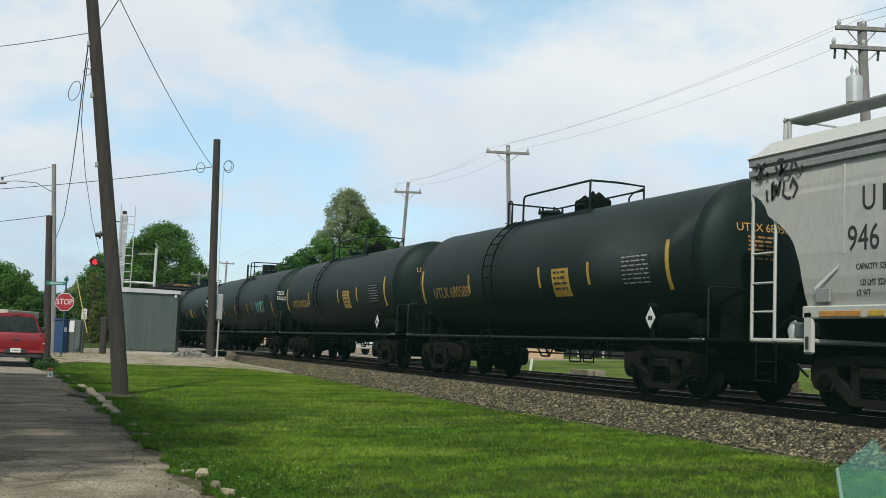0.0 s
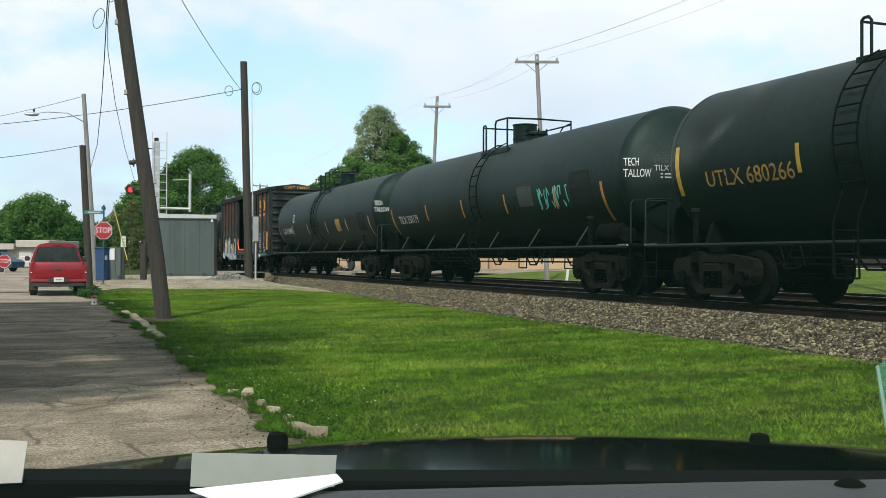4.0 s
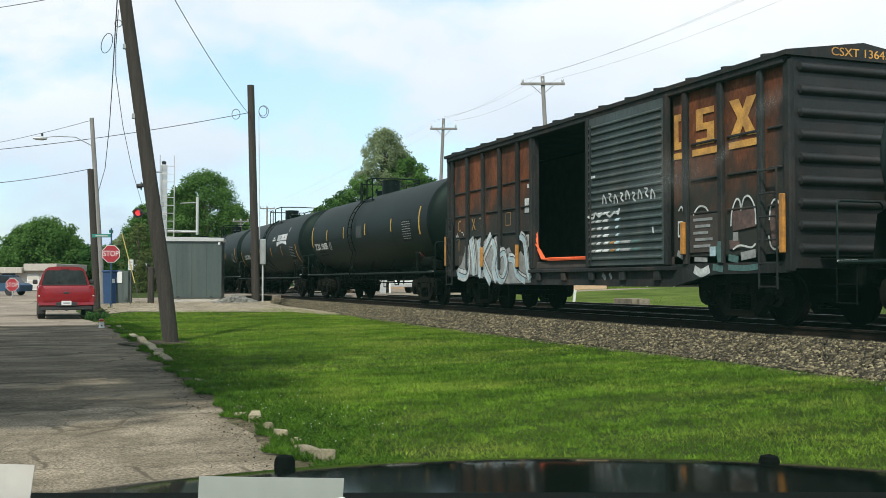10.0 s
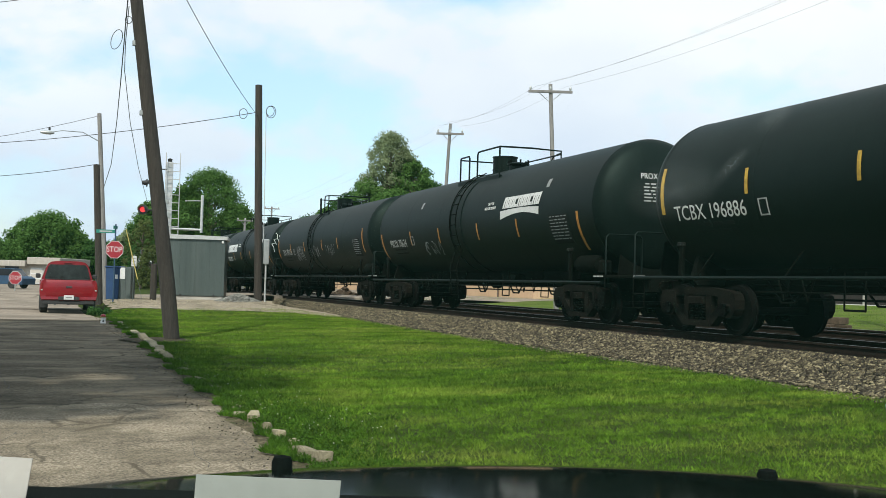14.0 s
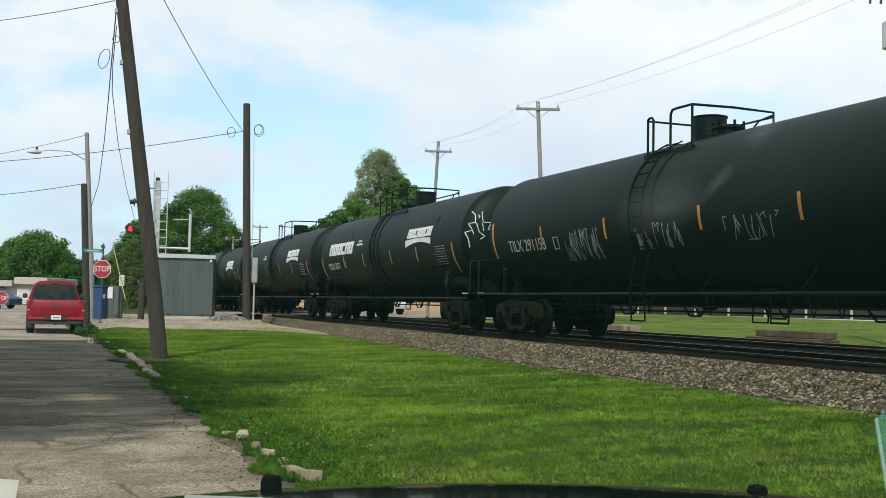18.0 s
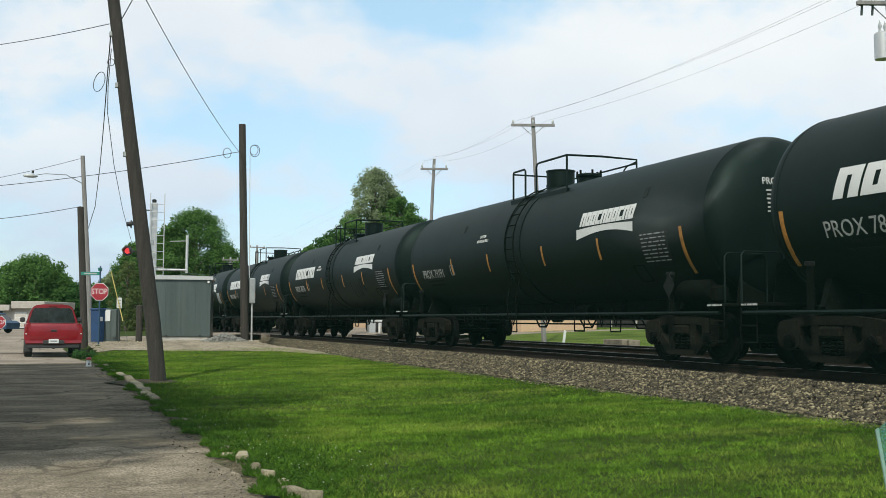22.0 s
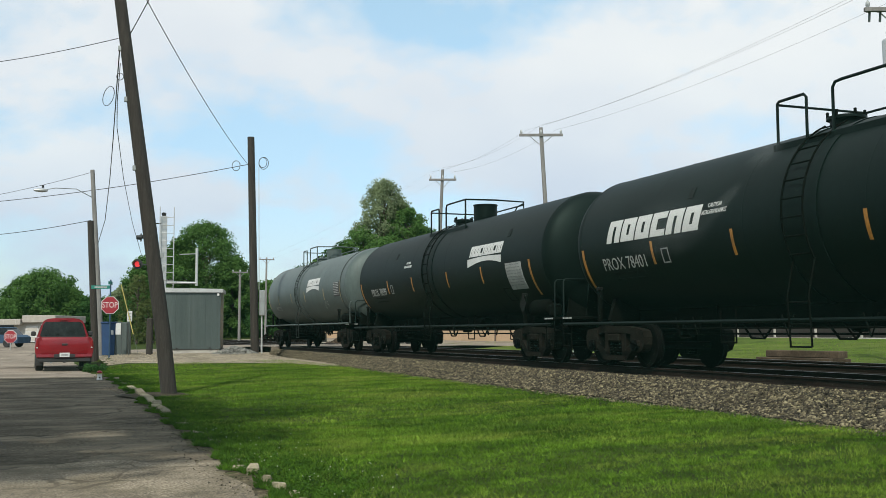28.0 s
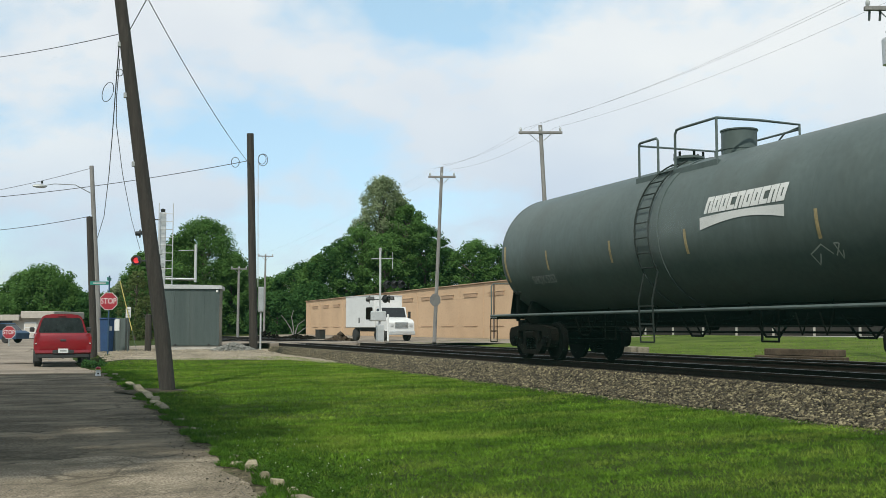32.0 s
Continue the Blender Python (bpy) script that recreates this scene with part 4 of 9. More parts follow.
def bars(car, y, z, w, rows, pitch, h, mat, seed=1, name="fine_print", lift=0.012):
    """Small print that nobody can read: broken plain bars."""
    rng = random.Random(seed)
    s = Shape()
    for r in range(rows):
        x = -w / 2
        while x < w / 2 - 0.05:
            ln = rng.uniform(0.08, 0.3)
            vs, fs = quad_strip(x, min(x + ln, w / 2), -r * pitch, -r * pitch + h, n=1, d=0.003)
            s.add(wrap(vs, y, z, TANK_R + lift), fs)
            x += ln + 0.05
    part(name, s, mat, car)["kind"] = "stuff"


def logo_blocks(car, y, z, w, h, n, mat, swoosh=False, slant=0.12):
    """A company mark as plain slanted blocks, with a curved bar under it."""
    cw = w / n
    for i in range(n):
        s = Shape()
        x0 = -w / 2 + i * cw
        x1 = x0 + cw * 0.90
        t = h * 0.27
        kind = (i * 5 + n) % 4
        rects = [(x0, x0 + cw * 0.36, t, h - t), (x0, x1, h - t, h)]
        if kind != 1:
            rects.append((x1 - cw * 0.36, x1, t, h - t))
        if kind != 2:
            rects.append((x0, x1, 0, t))
        else:
            rects += [(x0, x0 + cw * 0.36, 0, t), (x1 - cw * 0.36, x1, 0, t)]
        for a0, a1, b0, b1 in rects:
            vs, fs = quad_strip(a0 + slant * b0, a1 + slant * b0, b0, b1, slant, 2)
            s.add(wrap(vs, y, z), fs)
        part("logo_block", s, mat, car)
    if swoosh:
        s = Shape()
        vs, fs = [], []
        m = 14
        for k in (0.0, 0.006):
            for i in range(m + 1):
                a = -w / 2 - 0.12 + (w + 0.1) * i / m
                f = i / m
                vs += [(a, -0.28 + 0.14 * math.sin(math.pi * f * 0.9) - 0.02 * f, k), (a, -0.06 + 0.035 * math.sin(math.pi * f), k)]
        q = 2 * (m + 1)
        for i in range(m):
            fs += [(2 * i, 2 * i + 2, 2 * i + 3, 2 * i + 1), (q + 2 * i, q + 2 * i + 1, q + 2 * i + 3, q + 2 * i + 2), (2 * i, q + 2 * i, q + 2 * i + 2, 2 * i + 2), (2 * i + 1, 2 * i + 3, q + 2 * i + 3, q + 2 * i + 1)]
        part("logo_swoosh", s.add(wrap(vs, y, z), fs), mat, car, "curved white underline")


def scrawl(car, y, z, w, h, mat, seed, strokes=9, r=0.018, flat_x=None):
    """Spray-paint strokes."""
    rng = random.Random(seed)
    for i in range(strokes):
        s = Shape()
        cx = -w / 2 + w * (i + 0.5) / strokes
        pts = []
        x, b = cx + rng.uniform(-0.1, 0.1) * w / strokes, rng.uniform(-0.5, 0.5) * h
        for k in range(rng.randint(3, 6)):
            pts.append((x, b))
            x += rng.uniform(-0.9, 0.9) * w / strokes
            b = min(h / 2, max(-h / 2, b + rng.choice((-1, 1)) * rng.uniform(0.3, 0.9) * h))
        fine = []
        for (xa, ba), (xb, bb) in zip(pts, pts[1:]):
            for k in range(4):
                f = k / 4
                fine.append((xa + (xb - xa) * f + 0.03 * math.sin(f * 3.1) * w / strokes, ba + (bb - ba) * f))
        vs, fs = [], []
        for k, (x, b) in enumerate(fine):
            x2, b2 = fine[min(k + 1, len(fine) - 1)]
            x1, b1 = fine[max(k - 1, 0)]
            dx, db = x2 - x1, b2 - b1
            ln = math.hypot(dx, db) or 1
            nx, nb = -db / ln * r, dx / ln * r
            vs += [(x + nx, b + nb, 0.002), (x - nx, b - nb, 0.002)]
        fs = [(2 * k, 2 * k + 1, 2 * k + 3, 2 * k + 2) for k in range(len(fine) - 1)]
        if flat_x is None:
            s.add(wrap(vs, y, z), fs)
        else:
            s.add([(flat_x, y - a, z + b) for a, b, _ in vs], fs)
        part("spray_paint", s, mat, car, "sprayed graffiti stroke")


def tank_stroke(car, pts, mat, r=0.02):
    """One smooth sprayed line on the tank's near side, through points (along the car, height)."""
    n, fine = len(pts), []
    for k in range(n - 1):
        p0, p1, p2, p3 = pts[max(k - 1, 0)], pts[k], pts[k + 1], pts[min(k + 2, n - 1)]
        for q in range(6):
            t = q / 6
            fine.append(tuple(0.5 * (2 * p1[c] + (p2[c] - p0[c]) * t + (2 * p0[c] - 5 * p1[c] + 4 * p2[c] - p3[c]) * t * t + (3 * p1[c] - p0[c] - 3 * p2[c] + p3[c]) * t ** 3) for c in (0, 1)))
    fine.append(pts[-1])
    vs = []
    for k, (y, z) in enumerate(fine):
        (ya, za), (yb, zb) = fine[max(k - 1, 0)], fine[min(k + 1, len(fine) - 1)]
        ln = math.hypot(yb - ya, zb - za) or 1
        w = r * (0.6 + 0.7 * abs(math.sin(k * 0.37)))
        for sg in (1, -1):
            h = z - sg * (yb - ya) / ln * w
            x = math.sqrt(max(0.01, (TANK_R + 0.006) ** 2 - (h - TANK_Z) ** 2))
            vs.append((-x, y + sg * (zb - za) / ln * w, h))
    part("spray_paint", Shape().add(vs, [(2 * k, 2 * k + 1, 2 * k + 3, 2 * k + 2) for k in range(len(fine) - 1)]), mat, car, "thin grey sprayed line")


def on_head(x, z, lift=0.006):
    """The place on the domed leading end at this x and height."""
    q = max(0.0, 1 - (x / TANK_R) ** 2 - ((z - TANK_Z) / TANK_R) ** 2)
    return (x, -HEAD[0] - HEAD[1] * math.sqrt(q) - lift, z)


def head_word(car, text, x, z, h, mat, narrow=0.8):
    """Letters painted on the domed leading end, from x rightwards."""
    vs, fs = letters(text, h, 0.0, "LEFT", narrow)
    for v2, f2 in glyphs(vs, fs):
        part("lettering", Shape().add([on_head(x + v[0], z + v[1]) for v in v2], f2), mat, car)


def head_bars(car, x, z, w, rows, pitch, h, mat, seed):
    rng = random.Random(seed)
    s = Shape()
    for r in range(rows):
        a = x + rng.uniform(0, 0.05)
        while a < x + w - 0.04:
            b = min(a + rng.uniform(0.05, 0.2), x + w)
            s.add([on_head(a, z - r * pitch), on_head(b, z - r * pitch), on_head(b, z - r * pitch + h), on_head(a, z - r * pitch + h)], [(0, 1, 2, 3)])
            a = b + 0.04
    part("fine_print", s, mat, car)["kind"] = "stuff"


def head_stroke(car, pts, mat, r=0.016):
    fine = []
    for (xa, za), (xb, zb) in zip(pts, pts[1:]):
        fine += [(xa + (xb - xa) * k / 4, za + (zb - za) * k / 4) for k in range(4)]
    fine.append(pts[-1])
    vs = []
    for k, (a, b) in enumerate(fine):
        a1, b1 = fine[max(k - 1, 0)]
        a2, b2 = fine[min(k + 1, len(fine) - 1)]
        ln = math.hypot(a2 - a1, b2 - b1) or 1
        na, nb = -(b2 - b1) / ln * r, (a2 - a1) / ln * r
        vs += [on_head(a + na, b + nb), on_head(a - na, b - nb)]
    part("spray_paint", Shape().add(vs, [(2 * k, 2 * k + 1, 2 * k + 3, 2 * k + 2) for k in range(len(fine) - 1)]), mat, car, "white sprayed graffiti stroke")


def truck_meshes():
    """Side frame, bolster and wheelset of a freight truck, built once."""
    side = Shape()
    lobe = [(0.70, 0.40), (0.78, 0.33), (1.00, 0.31), (1.14, 0.36), (1.21, 0.48), (1.22, 0.64), (1.16, 0.76), (1.05, 0.80), (0.72, 0.78), (0.68, 0.62)]
    side.prism([(-1.05, 0.76), (-0.95, 0.81), (-0.45, 0.86), (0.45, 0.86), (0.95, 0.81), (1.05, 0.76), (0.70, 0.69), (0.40, 0.72), (-0.40, 0.72), (-0.70, 0.69)], -0.09, 0.09, "x")
    for sg in (-1, 1):
        side.prism([(sg * a, b) for a, b in lobe], -0.105, 0.095, "x")
        side.prism([(sg * a, b) for a, b in ((0.72, 0.56), (0.80, 0.42), (0.72, 0.36), (0.46, 0.15), (0.36, 0.15), (0.36, 0.29))], -0.085, 0.085, "x")
        side.prism([(sg * a, b) for a, b in ((0.29, 0.20), (0.43, 0.20), (0.45, 0.74), (0.27, 0.74))], -0.075, 0.075, "x")
        side.slab(-0.135, 0.0, sg * 0.96 - 0.13, sg * 0.96 + 0.13, 0.40, 0.58, 0.045)
    side.prism([(-0.44, 0.14), (0.44, 0.14), (0.40, 0.25), (-0.40, 0.25)], -0.10, 0.10, "x")
    side.slab(-0.13, 0.0, -0.24, 0.24, 0.53, 0.70, 0.03)
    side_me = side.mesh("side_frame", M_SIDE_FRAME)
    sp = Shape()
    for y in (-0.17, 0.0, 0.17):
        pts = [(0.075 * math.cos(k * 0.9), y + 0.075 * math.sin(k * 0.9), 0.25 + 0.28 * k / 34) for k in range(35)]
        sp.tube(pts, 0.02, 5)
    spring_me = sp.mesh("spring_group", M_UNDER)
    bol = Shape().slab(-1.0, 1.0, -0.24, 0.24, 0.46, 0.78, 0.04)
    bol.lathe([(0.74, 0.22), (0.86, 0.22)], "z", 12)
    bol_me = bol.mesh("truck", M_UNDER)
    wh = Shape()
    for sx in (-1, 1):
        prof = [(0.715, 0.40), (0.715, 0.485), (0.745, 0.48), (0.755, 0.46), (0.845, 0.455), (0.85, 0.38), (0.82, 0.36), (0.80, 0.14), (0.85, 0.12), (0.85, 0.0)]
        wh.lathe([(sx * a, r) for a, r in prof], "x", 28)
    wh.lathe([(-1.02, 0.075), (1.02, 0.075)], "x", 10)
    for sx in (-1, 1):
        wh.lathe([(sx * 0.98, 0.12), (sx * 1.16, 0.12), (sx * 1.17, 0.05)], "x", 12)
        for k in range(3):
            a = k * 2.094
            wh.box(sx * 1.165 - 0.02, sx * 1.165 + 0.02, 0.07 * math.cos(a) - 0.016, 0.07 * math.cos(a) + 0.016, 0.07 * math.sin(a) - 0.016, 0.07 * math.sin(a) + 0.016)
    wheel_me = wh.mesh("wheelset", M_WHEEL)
    return side_me, spring_me, bol_me, wheel_me


TRUCK = truck_meshes()
WHEELS = []


def add_truck(car, y):
    side_me, spring_me, bol_me, wheel_me = TRUCK
    t = part("truck", bol_me, None, car, at=pose(0, y, 0))
    for sx in (-1, 1):
        part("side_frame", side_me, None, t, "rusty cast steel side frame", at=pose(sx * 1.0, 0, 0, 0, 0, 0 if sx < 0 else 180))
        part("spring_group", spring_me, None, t, at=pose(sx * 1.0, 0, 0))
    for sy in (-0.89, 0.89):
        w = part("wheelset", wheel_me, None, t, "worn steel wheels on an axle", at=pose(0, sy, 0.4565))
        WHEELS.append((w, sy))


def coupler_shape(sign):
    s = Shape()
    s.slab(-0.07, 0.07, min(0, sign * 0.75), max(0, sign * 0.75), 0.80, 0.96, 0.03)
    s.slab(-0.16, 0.16, min(sign * 0.62, sign * 0.98), max(sign * 0.62, sign * 0.98), 0.72, 1.02, 0.05)
    return s


def end_gear(car, yend, sign, colour, coup):
    """Stub sill, bolster arms, end platform, steps and coupler beyond one end. yend: the tank shell's end; sign: outwards."""
    o = yend + sign * 1.05           # end sill
    a, b = min(yend - sign * 1.9, o), max(yend - sign * 1.9, o)
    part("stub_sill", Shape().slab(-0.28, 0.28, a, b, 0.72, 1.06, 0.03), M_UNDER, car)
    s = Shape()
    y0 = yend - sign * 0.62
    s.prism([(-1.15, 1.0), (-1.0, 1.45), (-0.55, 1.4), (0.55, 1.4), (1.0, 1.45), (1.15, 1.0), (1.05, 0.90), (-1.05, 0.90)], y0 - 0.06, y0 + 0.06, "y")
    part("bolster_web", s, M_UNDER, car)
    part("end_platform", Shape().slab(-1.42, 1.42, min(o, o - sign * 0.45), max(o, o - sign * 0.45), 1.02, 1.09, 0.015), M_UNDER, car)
    for sx in (-1, 1):
        part("end_handrail", Shape().tube([(sx * 1.38, o, 1.09), (sx * 1.38, o, 1.90), (sx * 1.32, o, 1.96), (sx * 0.56, o, 1.96), (sx * 0.5, o, 1.90), (sx * 0.5, o, 1.09)], 0.018, 6), colour, car)
    for sx in (-1, 1):
        s = Shape()
        for yy in (o, o - sign * 0.42):
            s.tube([(sx * 1.40, yy, 1.03), (sx * 1.40, yy, 0.42)], 0.014, 5)
        for z in (0.42, 0.70):
            s.tube([(sx * 1.40, o, z), (sx * 1.40, o - sign * 0.42, z)], 0.016, 5)
        part("side_step", s, M_UNDER, car)
    part("head_shield", Shape().prism([(-0.95, 1.06), (-0.85, 1.75), (-0.5, 1.95), (0.5, 1.95), (0.85, 1.75), (0.95, 1.06)], yend + sign * 0.78, yend + sign * 0.80, "y"), M_UNDER, car)
    for k, (a, b) in enumerate(((0.04, 0.10), (0.13, 0.16), (0.19, 0.31), (0.34, 0.46))):
        part("stencil", Shape().box(-1.427, -1.42, min(o - sign * a, o - sign * b), max(o - sign * a, o - sign * b), 1.04, 1.07), M_DULLWHITE, car, "small white stencilled notice" if k == 0 else "")
    ps = part("bolster_post", Shape().slab(-1.40, -1.33, y0 - 0.06, y0 + 0.06, 0.95, 1.62, 0.012), M_UNDER, car, "upright bracket between sill and tank")
    part("post_cap", Shape().slab(-1.43, -1.32, y0 - 0.07, y0 + 0.07, 1.62, 1.70, 0.012), M_PLACARD, ps)
    part("coupler", coupler_shape(sign), M_UNDER_RUST, car, at=pose(0, o, 0))
    s = Shape().tube([(0.35, o, 0.95), (0.36, o + sign * 0.3, 0.62), (0.2, o + sign * (coup - 1.05), 0.5)], 0.022, 6)
    part("brake_hose", s, M_CABLE, car)
    if sign < 0:
        s = Shape().lathe([(0, 0.26), (0.05, 0.27), (0.06, 0.22)], "y", 16, at=(0.75, o + 0.02, 1.75))
        part("brake_wheel", s, M_UNDER, car)
        part("brake_reservoir", Shape().lathe([(-0.5, 0), (-0.47, 0.16), (-0.36, 0.21), (0.36, 0.21), (0.47, 0.16), (0.5, 0)], "y", 14, at=(-1.1, yend + 0.15, 1.33)), M_UNDER, car, "dark air reservoir")
        part("brake_valve", Shape().slab(-1.25, -0.95, yend - 0.62, yend - 0.42, 1.10, 1.42, 0.05), M_UNDER, car)


def tank_car(name, lead, trail, paint, label, bar_mat, bar_w=0.1, dome_r=0.34, dome_h=0.45, plat=4.0, plat_c=None, dome_off=0.0, inner=(2.2, 5.0, 7.9, 10.8), hoop=None, braces=0, hz=1.03, ez=(1.95, 2.85), iz=(2.14, 2.60), ext=0.62, wide=True):
    c0 = (lead + trail) / 2
    hl = (trail - lead) / 2 + 0.12
    plat_off = 0.0 if plat_c is None else plat_c - c0
    car = thing(name, pose(TRACK_X, c0, RAIL_Z), label, "tank car", "cars of the freight train")
    TRAIN.append((car, c0))
    h0, he, dp = hl + ext, hl + 0.05, 0.52         # the shell runs on past the stripe at its leading end
    HEAD[:] = [h0, dp]
    prof = [(-h0 - dp, 0.0)]
    for k in range(1, 9):
        w = math.pi / 2 * k / 8
        prof.append((-h0 - dp * math.cos(w), TANK_R * math.sin(w)))
    prof += [(-h0 + 0.02, TANK_R), (-h0 + 0.06, TANK_R), (he - 0.06, TANK_R), (he - 0.02, TANK_R)]
    for k in range(8, 0, -1):
        w = math.pi / 2 * k / 8
        prof.append((he + dp * math.cos(w), TANK_R * math.sin(w)))
    prof.append((he + dp, 0.0))
    part("tank", Shape().lathe(prof, "y", 72, at=(0, 0, TANK_Z)), paint, car)
    # weld rings
    for sy in (-hl * 0.6, -hl * 0.2, hl * 0.2, hl * 0.6):
        part("weld_ring", Shape().lathe([(sy - 0.03, TANK_R - 0.004), (sy, TANK_R + 0.005), (sy + 0.03, TANK_R - 0.004)], "y", 64, at=(0, 0, TANK_Z)), paint, car)
    for sy in (-h0 + 0.03, hl):
        part("head_ring", Shape().lathe([(sy - 0.03, TANK_R - 0.01), (sy - 0.03, TANK_R + 0.006), (sy + 0.03, TANK_R + 0.006), (sy + 0.03, TANK_R - 0.01)], "y", 64, at=(0, 0, TANK_Z)), paint, car)
    # dome with bolted lid
    top = TANK_Z + TANK_R
    dy = plat_off + dome_off
    if dome_h > 0.3:
        d = part("manway", Shape().lathe([(top - 0.12, dome_r), (top + dome_h, dome_r), (top + dome_h + 0.005, dome_r + 0.02), (top + dome_h + 0.03, dome_r + 0.02), (top + dome_h + 0.035, dome_r - 0.03), (top + dome_h + 0.02, 0)], "z", 24, at=(0, dy, 0)), paint, car, "round steel dome housing")
        part("dome_strap", Shape().lathe([(top + 0.06, dome_r + 0.001), (top + 0.06, dome_r + 0.012), (top + 0.10, dome_r + 0.012), (top + 0.10, dome_r + 0.001)], "z", 24, at=(0, dy, 0)), paint, d)
    else:
        s = Shape().lathe([(top - 0.1, 0.3), (top + 0.10, 0.3), (top + 0.11, 0.36), (top + 0.16, 0.36), (top + 0.17, 0)], "z", 18, at=(0, dy, 0))
        d = part("manway", s, paint, car)
        for k, (x, y, h, r) in enumerate(((0.1, -0.15, 0.42, 0.09), (-0.12, 0.1, 0.36, 0.08), (0.15, 0.2, 0.5, 0.06), (-0.1, -0.25, 0.30, 0.10))):
            part("valve", Shape().lathe([(top + 0.1, r), (top + h * 0.6, r), (top + h * 0.62, r * 1.6), (top + h * 0.8, r * 1.6), (top + h, r * 0.5), (top + h + 0.03, 0)], "z", 10, at=(x, dy + y, 0)), M_UNDER, d)
    my = plat_off - dome_off * 0.4 + (0.5 if dome_off < 0 else -0.75)
    lid = part("manway_lid", Shape().lathe([(top - 0.08, 0.26), (top + 0.10, 0.26), (top + 0.105, 0.32), (top + 0.15, 0.32), (top + 0.18, 0.2), (top + 0.19, 0)], "z", 18, at=(-0.1, my, 0)), paint, car)
    for k in range(6):
        a = k * math.pi / 3 + 0.3
        part("lid_bolt", Shape().slab(-0.022, 0.022, -0.022, 0.022, 0, 0.16, 0.008), M_UNDER, lid, at=pose(-0.1 + 0.29 * math.cos(a), my + 0.29 * math.sin(a), top + 0.09))
    # running platform and railing round the dome
    w = 0.95 if wide else 0.70
    loop = 0.72 if plat > 2.5 and wide else 0.2
    low = 0.30 if wide else 0.16
    ya, yb = plat_off - plat / 2, plat_off + plat / 2
    for sx in (-1, 1):
        part("platform", Shape().slab(min(sx * (w - 0.28), sx * w), max(sx * (w - 0.28), sx * w), ya, yb, top - low, top - low + 0.04, 0.008), paint, car)
        part("platform_edge", Shape().slab(min(sx * (w - 0.02), sx * (w + 0.03)), max(sx * (w - 0.02), sx * (w + 0.03)), ya - 0.05, yb + 0.1, top - low - 0.08, top - low + 0.05, 0.008), paint, car)
    zb, zl, zt = top - low, top + 0.48, top + 0.52
    y2 = yb - loop - 0.62
    rr = 0.026
    part("railing", Shape().tube([(-w, yb, zb), (-w, yb, zl - 0.03), (-w, yb - 0.05, zl), (-w, yb - loop + 0.06, zl), (-w, yb - loop, zl - 0.06), (-w, yb - loop, zb)], rr, 7), paint, car)
    part("railing", Shape().tube([(-w, yb, zl - 0.05), (w, yb, zl - 0.05), (w, ya, zl - 0.05)], rr * 0.85, 7), paint, car)
    part("railing", Shape().tube([(-w, y2, zb), (-w, y2, zl - 0.04), (-w, y2 - 0.06, zl + 0.04), (-w, y2 - 0.2, zl + 0.05), (-w, ya, zt), (0, ya, zt + 0.02), (w, ya, zt), (w, ya, zb)], rr, 7), paint, car)
    part("railing", Shape().tube([(-w, ya, zt), (-w, ya, zb)], rr, 7), paint, car)
    part("railing", Shape().tube([(w, yb, zl - 0.05), (w, yb, zb)], rr, 7), paint, car)
    part("railing", Shape().tube([(w, ya, zt - 0.05), (w, ya + 0.45, zt - 0.1), (w, ya + 0.6, zt - 0.2), (w, ya + 0.62, zb)], rr * 0.8, 7), paint, car)
    # side ladder in the railing's opening, with bands round the tank beside it
    ly = yb - loop - 0.32
    for sx in (-1, 1):
        s = Shape()
        for o in (-0.25, 0.25):
            pts = [(sx * 1.46, ly + o, 0.50), (sx * 1.50, ly + o, 1.30)]
            for k in range(13):
                wa = radians(-30 + 96 * k / 12)
                pts.append((sx * (TANK_R + 0.075) * math.cos(wa), ly + o, TANK_Z + (TANK_R + 0.075) * math.sin(wa)))
            s.tube(pts, 0.017, 5)
        for k in range(9):
            wa = radians(-26 + 88 * k / 8)
            x, z = sx * (TANK_R + 0.075) * math.cos(wa), TANK_Z + (TANK_R + 0.075) * math.sin(wa)
            s.tube([(x, ly - 0.25, z), (x, ly + 0.25, z)], 0.015, 5)
        for z in (0.50, 0.85, 1.2):
            s.tube([(sx * 1.47, ly - 0.25, z), (sx * 1.47, ly + 0.25, z)], 0.016, 5)
        part("ladder", s, M_LADDER if paint is M_TANK_GREY else M_UNDER, car, "steel side ladder")
    # band beside the ladder
    if hoop:
        for y in (ly - 0.42, ly + 0.42):
            part("tank_band", Shape().lathe([(y - 0.07, TANK_R - 0.01), (y - 0.07, TANK_R + 0.02), (y + 0.07, TANK_R + 0.02), (y + 0.07, TANK_R - 0.01)], "y", 64, at=(0, 0, TANK_Z)), paint, car)
    # long side handrail with braces
    for sx in (-1, 1):
        s = Shape().tube([(sx * 1.43, -hl - 0.95, hz), (sx * 1.43, hl + 0.95, hz)], 0.032, 8)
        part("side_handrail", s, paint, car)
        for k in range(braces):
            y = -hl + 2 * hl * (k + 0.5) / braces
            part("rail_brace", Shape().tube([(sx * 1.43, y, hz), (sx * 1.24, y - 0.24, 1.48)], 0.016, 5), M_PALEHEAD if paint is M_TANK_WORN else M_UNDER, car)
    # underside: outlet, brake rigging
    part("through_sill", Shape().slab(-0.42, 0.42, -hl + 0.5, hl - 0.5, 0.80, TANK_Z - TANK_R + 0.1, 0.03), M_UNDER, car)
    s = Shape()
